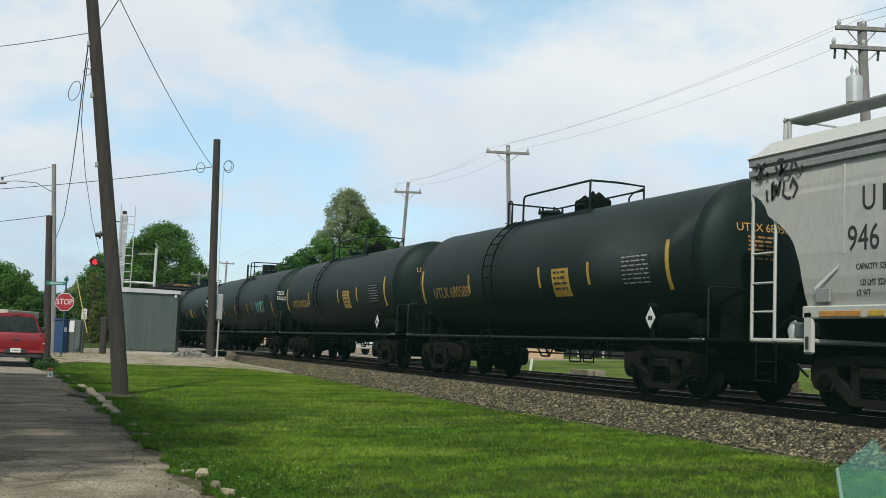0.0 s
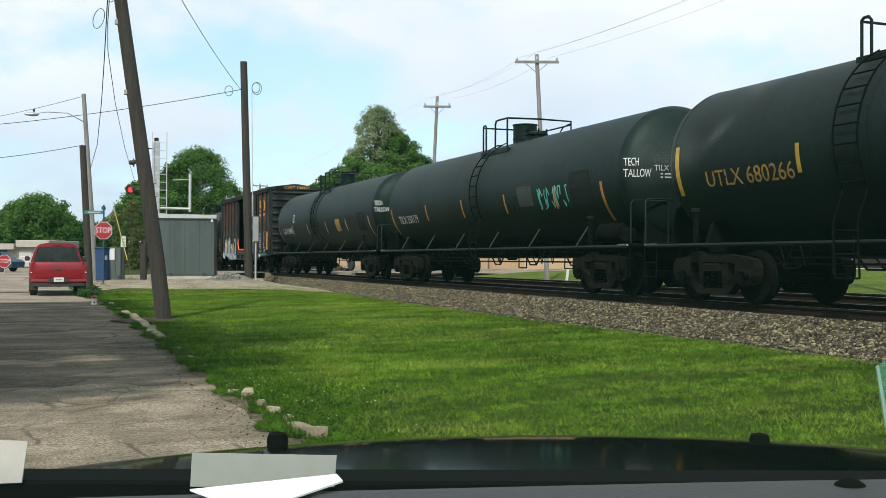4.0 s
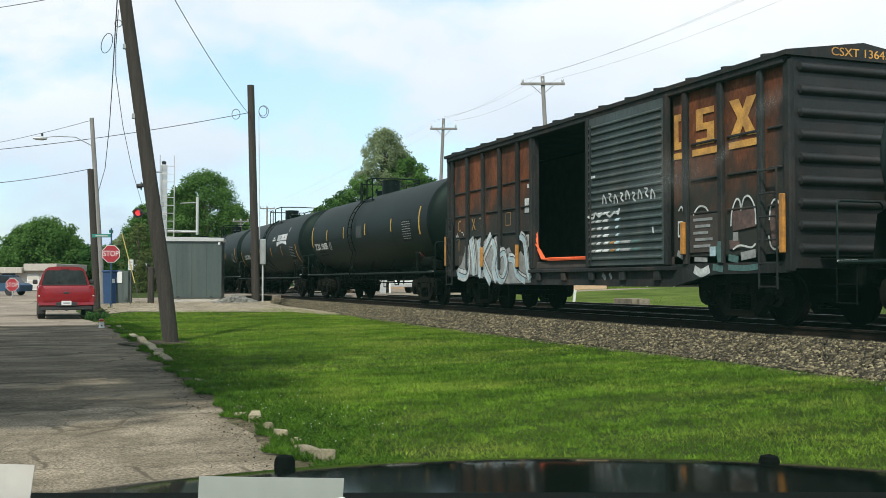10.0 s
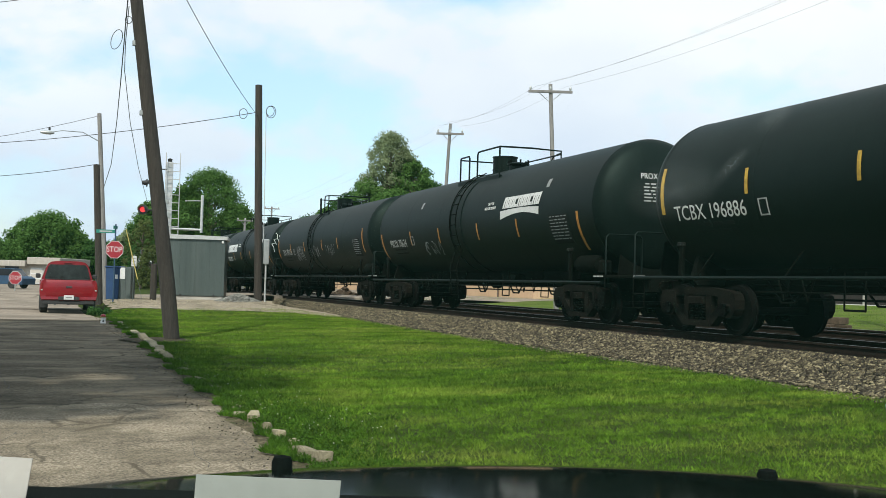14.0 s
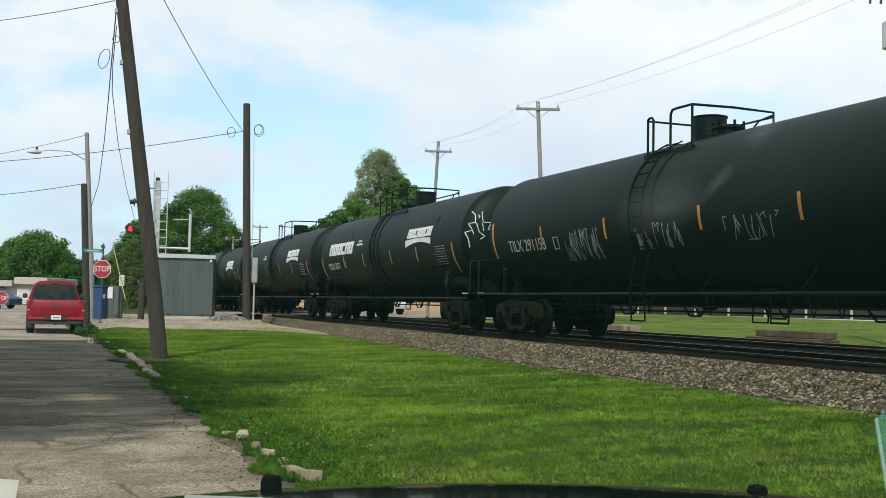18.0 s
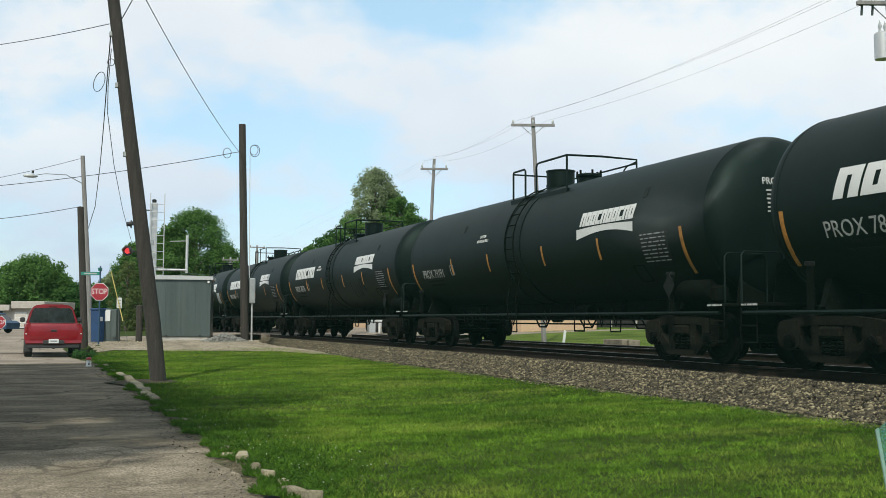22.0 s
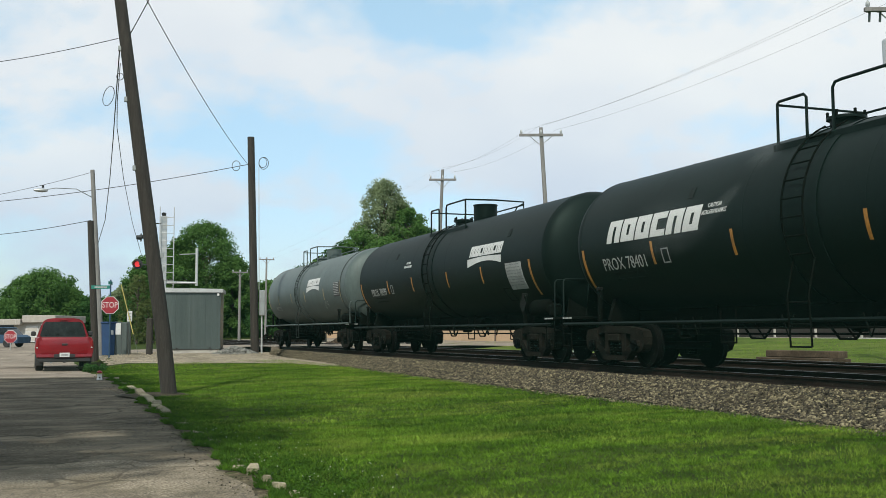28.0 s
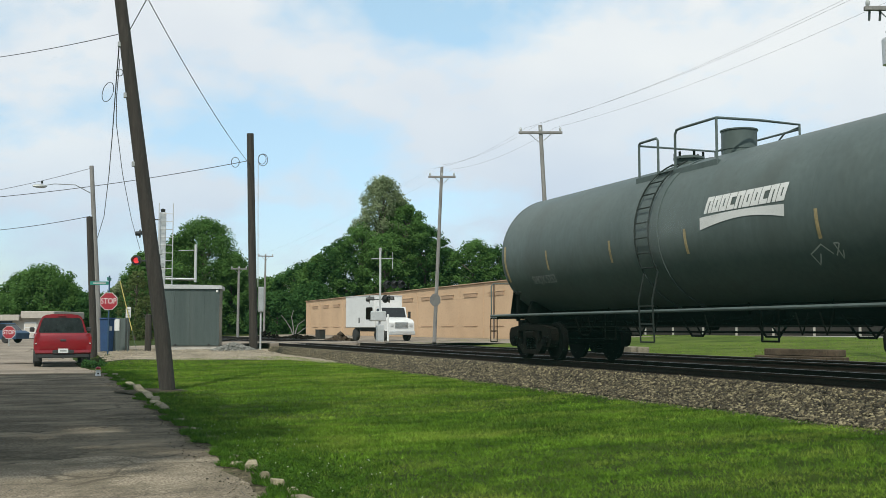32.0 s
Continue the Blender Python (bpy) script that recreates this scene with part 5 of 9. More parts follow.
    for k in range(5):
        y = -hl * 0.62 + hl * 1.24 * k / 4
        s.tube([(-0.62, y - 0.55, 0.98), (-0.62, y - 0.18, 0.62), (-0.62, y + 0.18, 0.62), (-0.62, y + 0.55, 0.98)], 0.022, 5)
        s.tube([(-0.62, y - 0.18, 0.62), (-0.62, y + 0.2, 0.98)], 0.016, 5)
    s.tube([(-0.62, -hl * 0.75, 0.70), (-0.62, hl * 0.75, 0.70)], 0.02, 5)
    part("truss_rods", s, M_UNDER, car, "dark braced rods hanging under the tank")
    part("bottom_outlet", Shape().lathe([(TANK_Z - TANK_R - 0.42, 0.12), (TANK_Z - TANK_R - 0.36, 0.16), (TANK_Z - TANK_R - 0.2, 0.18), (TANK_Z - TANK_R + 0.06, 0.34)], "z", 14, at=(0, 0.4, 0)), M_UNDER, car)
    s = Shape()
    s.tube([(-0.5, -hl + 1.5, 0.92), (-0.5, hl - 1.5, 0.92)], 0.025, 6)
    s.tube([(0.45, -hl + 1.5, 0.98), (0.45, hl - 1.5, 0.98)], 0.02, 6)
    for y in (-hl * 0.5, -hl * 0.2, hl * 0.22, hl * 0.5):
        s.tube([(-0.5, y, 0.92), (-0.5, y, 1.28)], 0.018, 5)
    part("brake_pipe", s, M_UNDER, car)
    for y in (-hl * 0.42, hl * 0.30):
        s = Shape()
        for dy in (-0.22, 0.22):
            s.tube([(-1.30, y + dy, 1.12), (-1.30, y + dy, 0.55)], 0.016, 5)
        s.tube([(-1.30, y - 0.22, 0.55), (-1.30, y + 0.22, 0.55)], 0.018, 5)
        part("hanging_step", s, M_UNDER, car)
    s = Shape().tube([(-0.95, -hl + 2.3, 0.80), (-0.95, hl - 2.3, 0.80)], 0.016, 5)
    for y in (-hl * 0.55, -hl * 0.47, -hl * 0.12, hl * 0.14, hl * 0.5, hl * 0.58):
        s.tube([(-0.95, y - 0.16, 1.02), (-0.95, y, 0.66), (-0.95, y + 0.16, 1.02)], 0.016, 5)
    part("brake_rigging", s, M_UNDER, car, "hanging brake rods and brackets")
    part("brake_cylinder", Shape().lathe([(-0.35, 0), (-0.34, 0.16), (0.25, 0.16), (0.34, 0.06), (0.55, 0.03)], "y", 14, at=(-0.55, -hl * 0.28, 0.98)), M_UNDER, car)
    for sign, y in ((-1, -hl), (1, hl)):
        end_gear(car, y, sign, paint, 1.7)
        add_truck(car, y - sign * 0.72)
    # stripes at the shell's ends and along it
    for y in (lead - c0, trail - c0):
        stripe(car, y, ez[0], ez[1], bar_mat, bar_w)
    for o in inner:
        stripe(car, lead - c0 + o, iz[0], iz[1], bar_mat, bar_w * 0.78)
    return car, c0


def board(car, c0, q, z, w, h, mat, name="data_panel", label=""):
    vs, fs = quad_strip(-w / 2, w / 2, -h / 2, h / 2, n=4)
    part(name, Shape().add(wrap(vs, q - c0, z), fs), mat, car, label)


def diamond(car, c0, q, z, r, mat):
    vs = [(0, -r, 0.0), (r * 0.8, 0, 0.0), (0, r, 0.0), (-r * 0.8, 0, 0.0), (0, -r, 0.012), (r * 0.8, 0, 0.012), (0, r, 0.012), (-r * 0.8, 0, 0.012)]
    fs = [(4, 5, 6, 7), (0, 1, 5, 4), (1, 2, 6, 5), (2, 3, 7, 6), (3, 0, 4, 7)]
    p = part("hazard_placard", Shape().add(wrap(vs, q - c0, z, TANK_R + 0.03), fs), mat, car, "white diamond placard")
    vs, fs = quad_strip(-r * 0.3, r * 0.3, -0.04, 0.05, n=1)
    part("placard_bar", Shape().add(wrap(vs, q - c0, z, TANK_R + 0.046), fs), M_INK, p)


def ring_mark(car, c0, q, z, w, h, mat, t=0.025, name="car_mark", label=""):
    """A thin painted frame."""
    s = Shape()
    for a0, a1, b0, b1 in ((-w / 2, w / 2, h / 2 - t, h / 2), (-w / 2, w / 2, -h / 2, -h / 2 + t), (-w / 2, -w / 2 + t, -h / 2 + t, h / 2 - t), (w / 2 - t, w / 2, -h / 2 + t, h / 2 - t)):
        vs, fs = quad_strip(a0, a1, b0, b1, n=2)
        s.add(wrap(vs, q - c0, z), fs)
    part(name, s, mat, car, label)


def placard(car, y, mat, label, printed=False, r=0.18):
    """A flat diamond board on a post at the side of the frame."""
    pc = part("hazard_placard", Shape().prism([(y, 1.43 - r * 1.33), (y - r, 1.43), (y, 1.43 + r * 1.33), (y + r, 1.43)], -1.46, -1.445, "x"), mat, car, label)
    part("placard_post", Shape().slab(-1.445, -1.42, y - 0.02, y + 0.02, 0.92, 1.3, 0.005), M_UNDER, pc)
    if printed:
        part("placard_bar", Shape().box(-1.464, -1.46, y - 0.07, y + 0.07, 1.39, 1.47), M_INK, pc)


def build_tank_cars():
    global TANK_R, TANK_Z
    TANK_R, TANK_Z = 1.43, 2.58      # the two tankers at the head are slimmer
    # two black tankers with yellow stripes
    for lead, trail, number, nq in ((-71.88, -60.0, "UTLX 680588", -61.95), (-56.75, -44.75, "UTLX 680266", -46.75)):
        car, c0 = tank_car("tank_car", lead, trail, M_TANK_DUSTY, "black tank car with yellow stripes and a yellow hazard label", M_YELLOW, 0.11, dome_r=0.3, dome_h=0.16, plat=4.0, plat_c=(-65.9 if lead < -60 else -50.65), dome_off=-0.9, inner=(2.78, 4.9, 8.7), wide=False)
        board(car, c0, lead + 3.95, 2.22, 0.72, 0.62, M_YELLOW, "hazard_label", "yellow printed warning label")
        bars(car, lead + 3.95 - c0, 2.42, 0.55, 4, 0.12, 0.05, M_INK, 4)
        word(car, number, nq - c0, 2.18, 0.30, M_BROWNTXT, 0.98)
        head_word(car, number, -0.80, 3.04, 0.15, M_OLD_YELLOW, 0.98)
        head_bars(car, -0.60, 2.86, 0.55, 6, 0.075, 0.035, M_FADED, 14)
        board(car, c0, lead + 1.05, 2.35, 1.0, 0.62, M_FAINT)
        bars(car, lead + 1.05 - c0, 2.60, 0.9, 7, 0.085, 0.024, M_GRAF_GREY, 8)
        placard(car, lead + 0.44 - c0, M_WHITE, "white diamond hazard placard with dark print", True, 0.15)
        # pressure relief fittings
        part("fittings_box", Shape().slab(-0.3, 0.3, -1.3, -0.55, TANK_Z + TANK_R - 0.1, TANK_Z + TANK_R + 0.28, 0.06), M_UNDER, car)
    TANK_R, TANK_Z = 1.42, 2.57
    car, c0 = tank_car("tank_car", -41.86, -27.7, M_TANK_WORN, "faded black tank car with graffiti and scuffed sides", M_ORANGE, 0.09, dome_r=0.33, dome_h=0.46, plat=1.6, plat_c=-35.3, dome_off=0.1, inner=(2.18, 4.98, 7.9, 10.83), braces=6, ez=(1.60, 2.42), iz=(1.94, 2.42))
    word(car, "TILX 250179", -29.22 - c0, 2.02, 0.27, M_DULLWHITE, 0.92)
    head_word(car, "TECH", -1.37, 2.75, 0.17, M_WHITE, 0.42)
    head_word(car, "TALLOW", -1.38, 2.52, 0.17, M_WHITE, 0.50)
    head_word(car, "TILX 2", -0.83, 2.63, 0.12, M_DULLWHITE, 0.9)
    head_bars(car, -0.75, 2.5, 0.4, 2, 0.07, 0.03, M_DULLWHITE, 15)
    board(car, c0, -40.9, 2.35, 0.9, 0.75, M_FAINT)
    board(car, c0, -38.1, 2.3, 0.8, 0.5, M_PALEHEAD)
    scrawl(car, -39.6 - c0, 2.2, 1.6, 0.5, M_TEAL, 4, 9, 0.022)
    scrawl(car, -37.3 - c0, 2.15, 1.2, 0.35, M_FAINT, 6, 8)
    TANK_R, TANK_Z = 1.405, 2.555
    car, c0 = tank_car("tank_car", -24.86, -9.71, M_TANK_WORN, "black tank car with bleached stripes and white numbers", M_CREAM, 0.09, dome_r=0.34, dome_h=0.46, plat=1.5, plat_c=-17.02, dome_off=-0.3, hoop=True, inner=(3.05, 6.13, 9.34, 12.23), braces=6, ez=(1.54, 2.33), iz=(1.86, 2.32), ext=0.5)
    word(car, "GATX 54400", -11.48 - c0, 2.05, 0.30, M_DULLWHITE, 0.84)
    head_word(car, "TECH", -1.37, 2.75, 0.17, M_WHITE, 0.42)
    head_word(car, "TALLOW", -1.38, 2.52, 0.17, M_WHITE, 0.50)
    head_word(car, "GATX 5", -0.83, 2.63, 0.12, M_WHITE, 0.9)
    head_bars(car, -0.75, 2.5, 0.4, 2, 0.07, 0.03, M_DULLWHITE, 15)
    board(car, c0, -23.9, 2.15, 0.9, 0.7, M_FAINT)
    board(car, c0, -20.6, 2.1, 0.62, 0.5, M_BROWNTXT, "data_panel", "faded ochre panel")
    ring_mark(car, c0, -13.0, 2.62, 0.30, 0.36, M_DULLWHITE, 0.03, "car_mark", "small white framed mark")
    word(car, "B", -13.0 - c0, 2.55, 0.2, M_DULLWHITE, 0.9)
    TANK_R, TANK_Z = 1.5, 2.65
    car, c0 = tank_car("tank_car", 10.12, 24.45, M_TANK, "clean black tank car with yellow stripes and white numbers", M_YELLOW, 0.10, dome_r=0.36, dome_h=0.48, plat=1.55, plat_c=17.8, dome_off=-0.2, inner=(2.91, 6.08, 9.08, 11.73), braces=6, ez=(2.24, 3.13), iz=(2.46, 2.90))
    word(car, "TCBX 196886", 23.0 - c0, 2.22, 0.29, M_WHITE, 0.92)
    bars(car, 22.9 - c0, 1.98, 1.2, 2, 0.14, 0.06, M_FAINT, 5)
    board(car, c0, 11.4, 2.42, 0.95, 0.72, M_FAINT)
    bars(car, 11.4 - c0, 2.70, 0.85, 8, 0.08, 0.024, M_GRAF_GREY, 18)
    board(car, c0, 17.0, 2.62, 0.75, 0.45, M_PALEHEAD)
    ring_mark(car, c0, 21.45, 2.22, 0.24, 0.3, M_DULLWHITE)
    diamond(car, c0, 10.9, 1.55, 0.2, M_SIGNRED)
    swoosh_mark = lambda car, c0, q, z=2.84: logo_blocks(car, q + 0.06 - c0, z - 0.03, 2.2, 0.30, 10, M_WHITE, True, 0.25)
    block_mark = lambda car, c0, q: logo_blocks(car, q - c0, 2.58, 3.35, 0.46, 6, M_WHITE, False, 0.28)
    rows = ((27.97, 42.77, 30.95, None, 41.05, "PROX 78624", M_TANK), (45.3, 60.8, None, None, 58.9, "TILX 291153", M_TANK), (63.75, 78.4, 66.5, 75.55, 76.65, "PROX 78371", M_TANK),
            (81.2, 95.83, 83.85, None, 94.2, "PROX 79191", M_TANK), (98.36, 113.05, 101.1, 110.05, 111.15, "PROX 78376", M_TANK), (115.86, 130.04, 118.7, 127.3, 128.4, "PROX 78401", M_TANK), (132.82, 147.42, 135.5, None, 145.4, "PROX 78599", M_TANK))
    for i, (lead, trail, r, p, n, number, paint) in enumerate(rows):
        lab = ("black tank car with a white company mark and an underline" if r else "black tank car with white numbers and graffiti")
        car, c0 = tank_car("tank_car", lead, trail, paint, lab, M_ORANGE, 0.09, dome_r=0.36 if r else 0.34, dome_h=0.44 if r else 0.44, plat=(2.95, 1.55, 2.95, 2.95, 2.95, 2.95, 2.95)[i], plat_c=(35.1, 53.5, 70.8, 88.08, 105.45, 122.6, 139.75)[i], dome_off=(0.3, 0.0, -0.75, 0.65, -0.75, -0.75, -0.75)[i], hoop=True,
                           inner=((3.29, 5.92, 9.01, 11.67), (3.75, 6.41, 9.78, 12.74))[i] if i < 2 else (3.06, 5.68, 8.85, 11.42), braces=6 if i == 1 else 0, ez=(1.96, 2.86) if i == 1 else (1.66, 2.52), iz=(2.18, 2.62) if i == 1 else (2.06, 2.51), hz=1.03 if i == 1 else 0.92)
        if r:
            swoosh_mark(car, c0, r)
            dc = 2.0 if i == 0 else 6.5
            word(car, "CAUTION", r + dc - c0, 2.99, 0.08, M_WHITE, 0.8)
            word(car, "NITROGEN BLANKET", r + dc - c0, 2.87, 0.08, M_WHITE, 0.7)
        if i != 1:
            head_word(car, number, -0.57, 3.26, 0.13, M_WHITE, 0.85)
            head_bars(car, -0.52, 3.08, 0.55, 6, 0.075, 0.03, M_DULLWHITE, 70 + i)
        if p:
            block_mark(car, c0, p)
        word(car, number, n - c0, 2.14 if i != 1 else 2.2, 0.27 if i != 1 else 0.30, M_DULLWHITE, 0.86 if i != 1 else 0.92)
        bars(car, n - c0 - 0.1, 1.93, 1.2, 2, 0.14, 0.05, M_FAINT, i + 5)
        board(car, c0, lead + 0.95, 2.15, 0.95, 0.72, M_DULLWHITE if i == 6 else M_FAINT)
        bars(car, lead + 0.95 - c0, 2.44, 0.85, 8, 0.078, 0.022, M_GRAF_GREY, 28 + i)
        if i > 1:
            y = lead + 0.44 - c0
            placard(car, y, M_PLACARD, "dull grey diamond placard holder")
        ring_mark(car, c0, n - 1.55, 2.2, 0.24, 0.3, M_GRAF_GREY)
        if i > 1:
            ring_mark(car, c0, lead + 1.75, 1.72, 0.42, 0.42, M_PLACARD, 0.03, "placard_frame", "empty square placard frame")
        if i == 1:
            scrawl(car, 56.15 - c0, 2.1, 1.6, 0.7, M_GRAF_GREY, 21, 22, 0.011)
            scrawl(car, 53.2 - c0, 2.15, 1.5, 0.5, M_GRAF_GREY, 22, 14, 0.012)
            scrawl(car, 50.3 - c0, 2.15, 1.4, 0.45, M_GRAF_GREY, 23, 12, 0.009)
        if i == 2:
            cx = lambda a: -1.45 + 0.8 * (a - 630) / 192
            cz = lambda b: 3.36 - 1.02 * (b - 168) / 222
            for pts in (((660, 390), (650, 340), (630, 300), (672, 285), (650, 245), (690, 238), (695, 190), (678, 170)), ((738, 170), (735, 195), (740, 235), (792, 238), (770, 280), (822, 270), (805, 310), (815, 392)),
                        ((697, 240), (715, 300)), ((735, 240), (742, 290)), ((720, 300), (750, 322), (720, 340)), ((672, 285), (680, 310)), ((712, 190), (722, 200), (712, 210))):
                head_stroke(car, [(cx(a), cz(b)) for a, b in pts], M_SPRAY, 0.011)
            for pts in (((67.25, 2.44), (67.05, 2.28), (67.15, 2.08), (67.22, 1.86), (66.95, 1.68), (66.50, 1.61), (66.05, 1.66), (66.00, 1.81)), ((65.95, 2.51), (65.65, 2.31), (65.45, 2.08), (65.40, 1.86), (65.60, 1.74)), ((66.40, 2.06), (66.20, 1.91), (66.05, 1.81)),
                        ((65.50, 2.24), (65.10, 2.24), (64.95, 2.02), (65.35, 2.00)), ((72.65, 2.16), (72.40, 2.08), (72.45, 1.91), (72.15, 1.86)), ((72.55, 1.86), (72.30, 1.98), (72.05, 1.86), (71.95, 1.74)), ((72.45, 1.76), (72.25, 1.86), (72.10, 1.71)),
                        ((71.90, 1.86), (71.75, 2.14), (71.55, 1.96), (71.35, 1.88), (71.05, 1.86)), ((71.75, 1.86), (71.65, 2.00), (71.50, 1.86), (71.25, 1.76)), ((71.40, 2.06), (71.25, 2.21), (71.10, 2.21)), ((71.35, 1.96), (71.20, 2.08), (71.05, 2.06)), ((70.05, 2.16), (69.80, 2.01), (69.75, 1.86))):
                tank_stroke(car, [(y - c0, z) for y, z in pts], M_CHALK)
        if i == 0:
            scrawl(car, 37.9 - c0, 1.92, 1.5, 0.45, M_GRAF_GREY, 41, 6, 0.014)
        if i == 4:
            scrawl(car, 102.3 - c0, 1.9, 1.3, 0.8, M_FAINT, 51, 5, 0.028)
        for dq, z in ((r - 1.3 if r else lead + 3, 3.30), (trail - 4.0, 3.3)):
            if r:
                board(car, c0, dq, z, 0.16, 0.22, M_GRAF_GREY if i == 0 else M_FAINT, "weld_pad")
    # last car, slate grey
    car, c0 = tank_car("tank_car", 150.55, 164.85, M_TANK_GREY, "slate grey tank car with a white company mark", M_CREAM, 0.09, dome_r=0.34, dome_h=0.42, plat=2.7, plat_c=157.85, dome_off=-0.75, hoop=True, inner=(2.7, 6.23, 9.0, 11.96), hz=1.10)
    swoosh_mark(car, c0, 155.0, 2.84)
    word(car, "SHQX 5253", 162.95 - c0, 1.93, 0.22, M_HOPPER_DK, 0.8)
    board(car, c0, 151.1, 2.5, 0.85, 0.6, M_INK, "data_panel", "black data panel with rows of white print")
    bars(car, 151.1 - c0, 2.75, 0.75, 8, 0.068, 0.03, M_DULLWHITE, 63)
    scrawl(car, 153.2 - c0, 1.9, 0.7, 0.35, M_HOPPER, 61, 2, 0.012)
    part("head_ring", Shape().lathe([(-7.29, TANK_R + 0.0), (-7.29, TANK_R + 0.02), (-7.21, TANK_R + 0.02), (-7.21, TANK_R)], "y", 64, at=(0, 0, TANK_Z)), M_PALEHEAD, car)


build_tank_cars()

# ---- boxcar and hopper ----
def build_boxcar():
    c0 = 0.03
    car = thing("boxcar", pose(TRACK_X, c0, RAIL_Z), "rusty brown boxcar with one door open, graffiti along its sides", "boxcar", "cars of the freight train")
    TRAIN.append((car, c0))
    W, L, Z0, Z1 = 1.42, 7.55, 1.05, 4.30
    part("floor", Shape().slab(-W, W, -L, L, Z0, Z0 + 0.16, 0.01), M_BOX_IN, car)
    # near side: sheets between posts, a door opening right of the middle
    posts = {(1.75, L): (7.21, 6.06, 4.94, 3.82, 2.70, 1.88), (-L, -4.25): (-4.72, -5.80, -6.9)}

    def side(sx, open_door):
        x = sx * W
        spans = [(-L, -4.25), (1.75, L)] if open_door else [(-L, L)]
        for y0, y1 in spans:
            part("side_sheet", Shape().slab(min(x, x - sx * 0.05), max(x, x - sx * 0.05), y0, y1, Z0 - 0.02, Z1, 0.008), M_BOX, car, "rust brown steel sheet")
            ps = posts.get((y0, y1)) or [y0 + (y1 - y0) * k / 13 for k in range(1, 13)]
            for y in ps:
                part("side_post", Shape().slab(min(x, x + sx * 0.09), max(x, x + sx * 0.09), y - 0.07, y + 0.07, Z0, Z1 - 0.05, 0.02), M_BOX_DARK, car)
            edges = sorted([y0] + list(ps) + [y1])
            for ya, yb in zip(edges, edges[1:]):
                if yb - ya < 0.6:
                    continue
                for z in (1.99, 2.60, 3.26):
                    part("side_rib", Shape().slab(min(x, x + sx * 0.035), max(x, x + sx * 0.035), ya + 0.14, yb - 0.14, z - 0.022, z + 0.022, 0.012), M_BOX_DARK, car)
        part("top_chord", Shape().slab(min(x - sx * 0.06, x + sx * 0.11), max(x - sx * 0.06, x + sx * 0.11), -L, L, Z1 - 0.06, Z1 + 0.12, 0.02), M_BOX_DARK, car)
        s = Shape()
        o = [(-L, Z0 + 0.02), (L, Z0 + 0.02), (L, Z0 - 0.16), (5.2, Z0 - 0.18), (4.0, Z0 - 0.38), (-4.3, Z0 - 0.40), (-5.5, Z0 - 0.18), (-L, Z0 - 0.16)]
        s.prism(o, x - 0.03 if sx > 0 else x - 0.05, x + 0.05 if sx > 0 else x + 0.03, "x")
        part("side_sill", s, M_BOX_DARK, car)
    side(-1, True)
    side(1, False)
    # slate sliding door pushed toward the leading end, deep dark opening beside it
    d = part("sliding_door", Shape().slab(-W - 0.11, -W - 0.05, -4.15, -1.05, Z0 + 0.02, Z1 - 0.02, 0.01), M_BOX_BLUE, car, "slate grey corrugated sliding door")
    for k in range(19):
        z = Z0 + 0.17 + k * 0.157
        s = Shape().prism([(-W - 0.105, z - 0.045), (-W - 0.152, z - 0.012), (-W - 0.152, z + 0.012), (-W - 0.105, z + 0.045)], -4.03, -1.17, "y")
        part("door_corrugation", s, M_BOX_BLUE, d)
    for y in (-4.17, -1.08):
        part("door_edge", Shape().slab(-W - 0.15, -W - 0.04, y - 0.06, y + 0.06, Z0, Z1, 0.015), M_BOX_DARK, d, "rust-stained door edge")
    part("lock_rod", Shape().tube([(-W - 0.17, -1.3, Z0 + 0.1), (-W - 0.17, -1.3, Z1 - 0.2)], 0.018, 6), M_BOX_DARK, d)
    part("door_track", Shape().slab(-W - 0.14, -W + 0.02, -4.4, 1.9, Z0 - 0.10, Z0 - 0.02, 0.012), M_BOX_DARK, car)
    for k in range(5):
        part("track_bracket", Shape().slab(-W - 0.13, -W - 0.05, -3.9 + 1.3 * k, -3.7 + 1.3 * k, Z0 - 0.30, Z0 - 0.10, 0.02), M_BOX_DARK, car)
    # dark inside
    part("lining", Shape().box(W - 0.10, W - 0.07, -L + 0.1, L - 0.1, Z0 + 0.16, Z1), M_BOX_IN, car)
    for y in (-L, L):
        part("end_wall", Shape().slab(-W, W, y - 0.05, y + 0.05, Z0 - 0.1, Z1 + 0.06, 0.01), M_BOX_END, car)
        sg = -1 if y < 0 else 1
        for k in range(9):
            z = Z0 + 0.22 + k * 0.365
            s = Shape().lathe([(-W + 0.12, 0.0), (-W + 0.16, 0.085), (W - 0.16, 0.085), (W - 0.12, 0.0)], "x", 10, at=(0, y + sg * 0.05, z))
            part("end_corrugation", s, M_BOX_END, car)
        for x in (-W, W):
            part("corner_post", Shape().slab(x - 0.06, x + 0.06, y - 0.08, y + 0.08, Z0 - 0.15, Z1 + 0.02, 0.02), M_BOX_DARK, car)
    # roof, slightly ridged, with end fascia
    o = [(-W - 0.14, Z1 + 0.06), (-W - 0.14, Z1 + 0.14), (0, Z1 + 0.36), (W + 0.14, Z1 + 0.14), (W + 0.14, Z1 + 0.06)]
    part("roof", Shape().prism(o, -L - 0.12, L + 0.12, "y"), M_BOX_DARK, car)
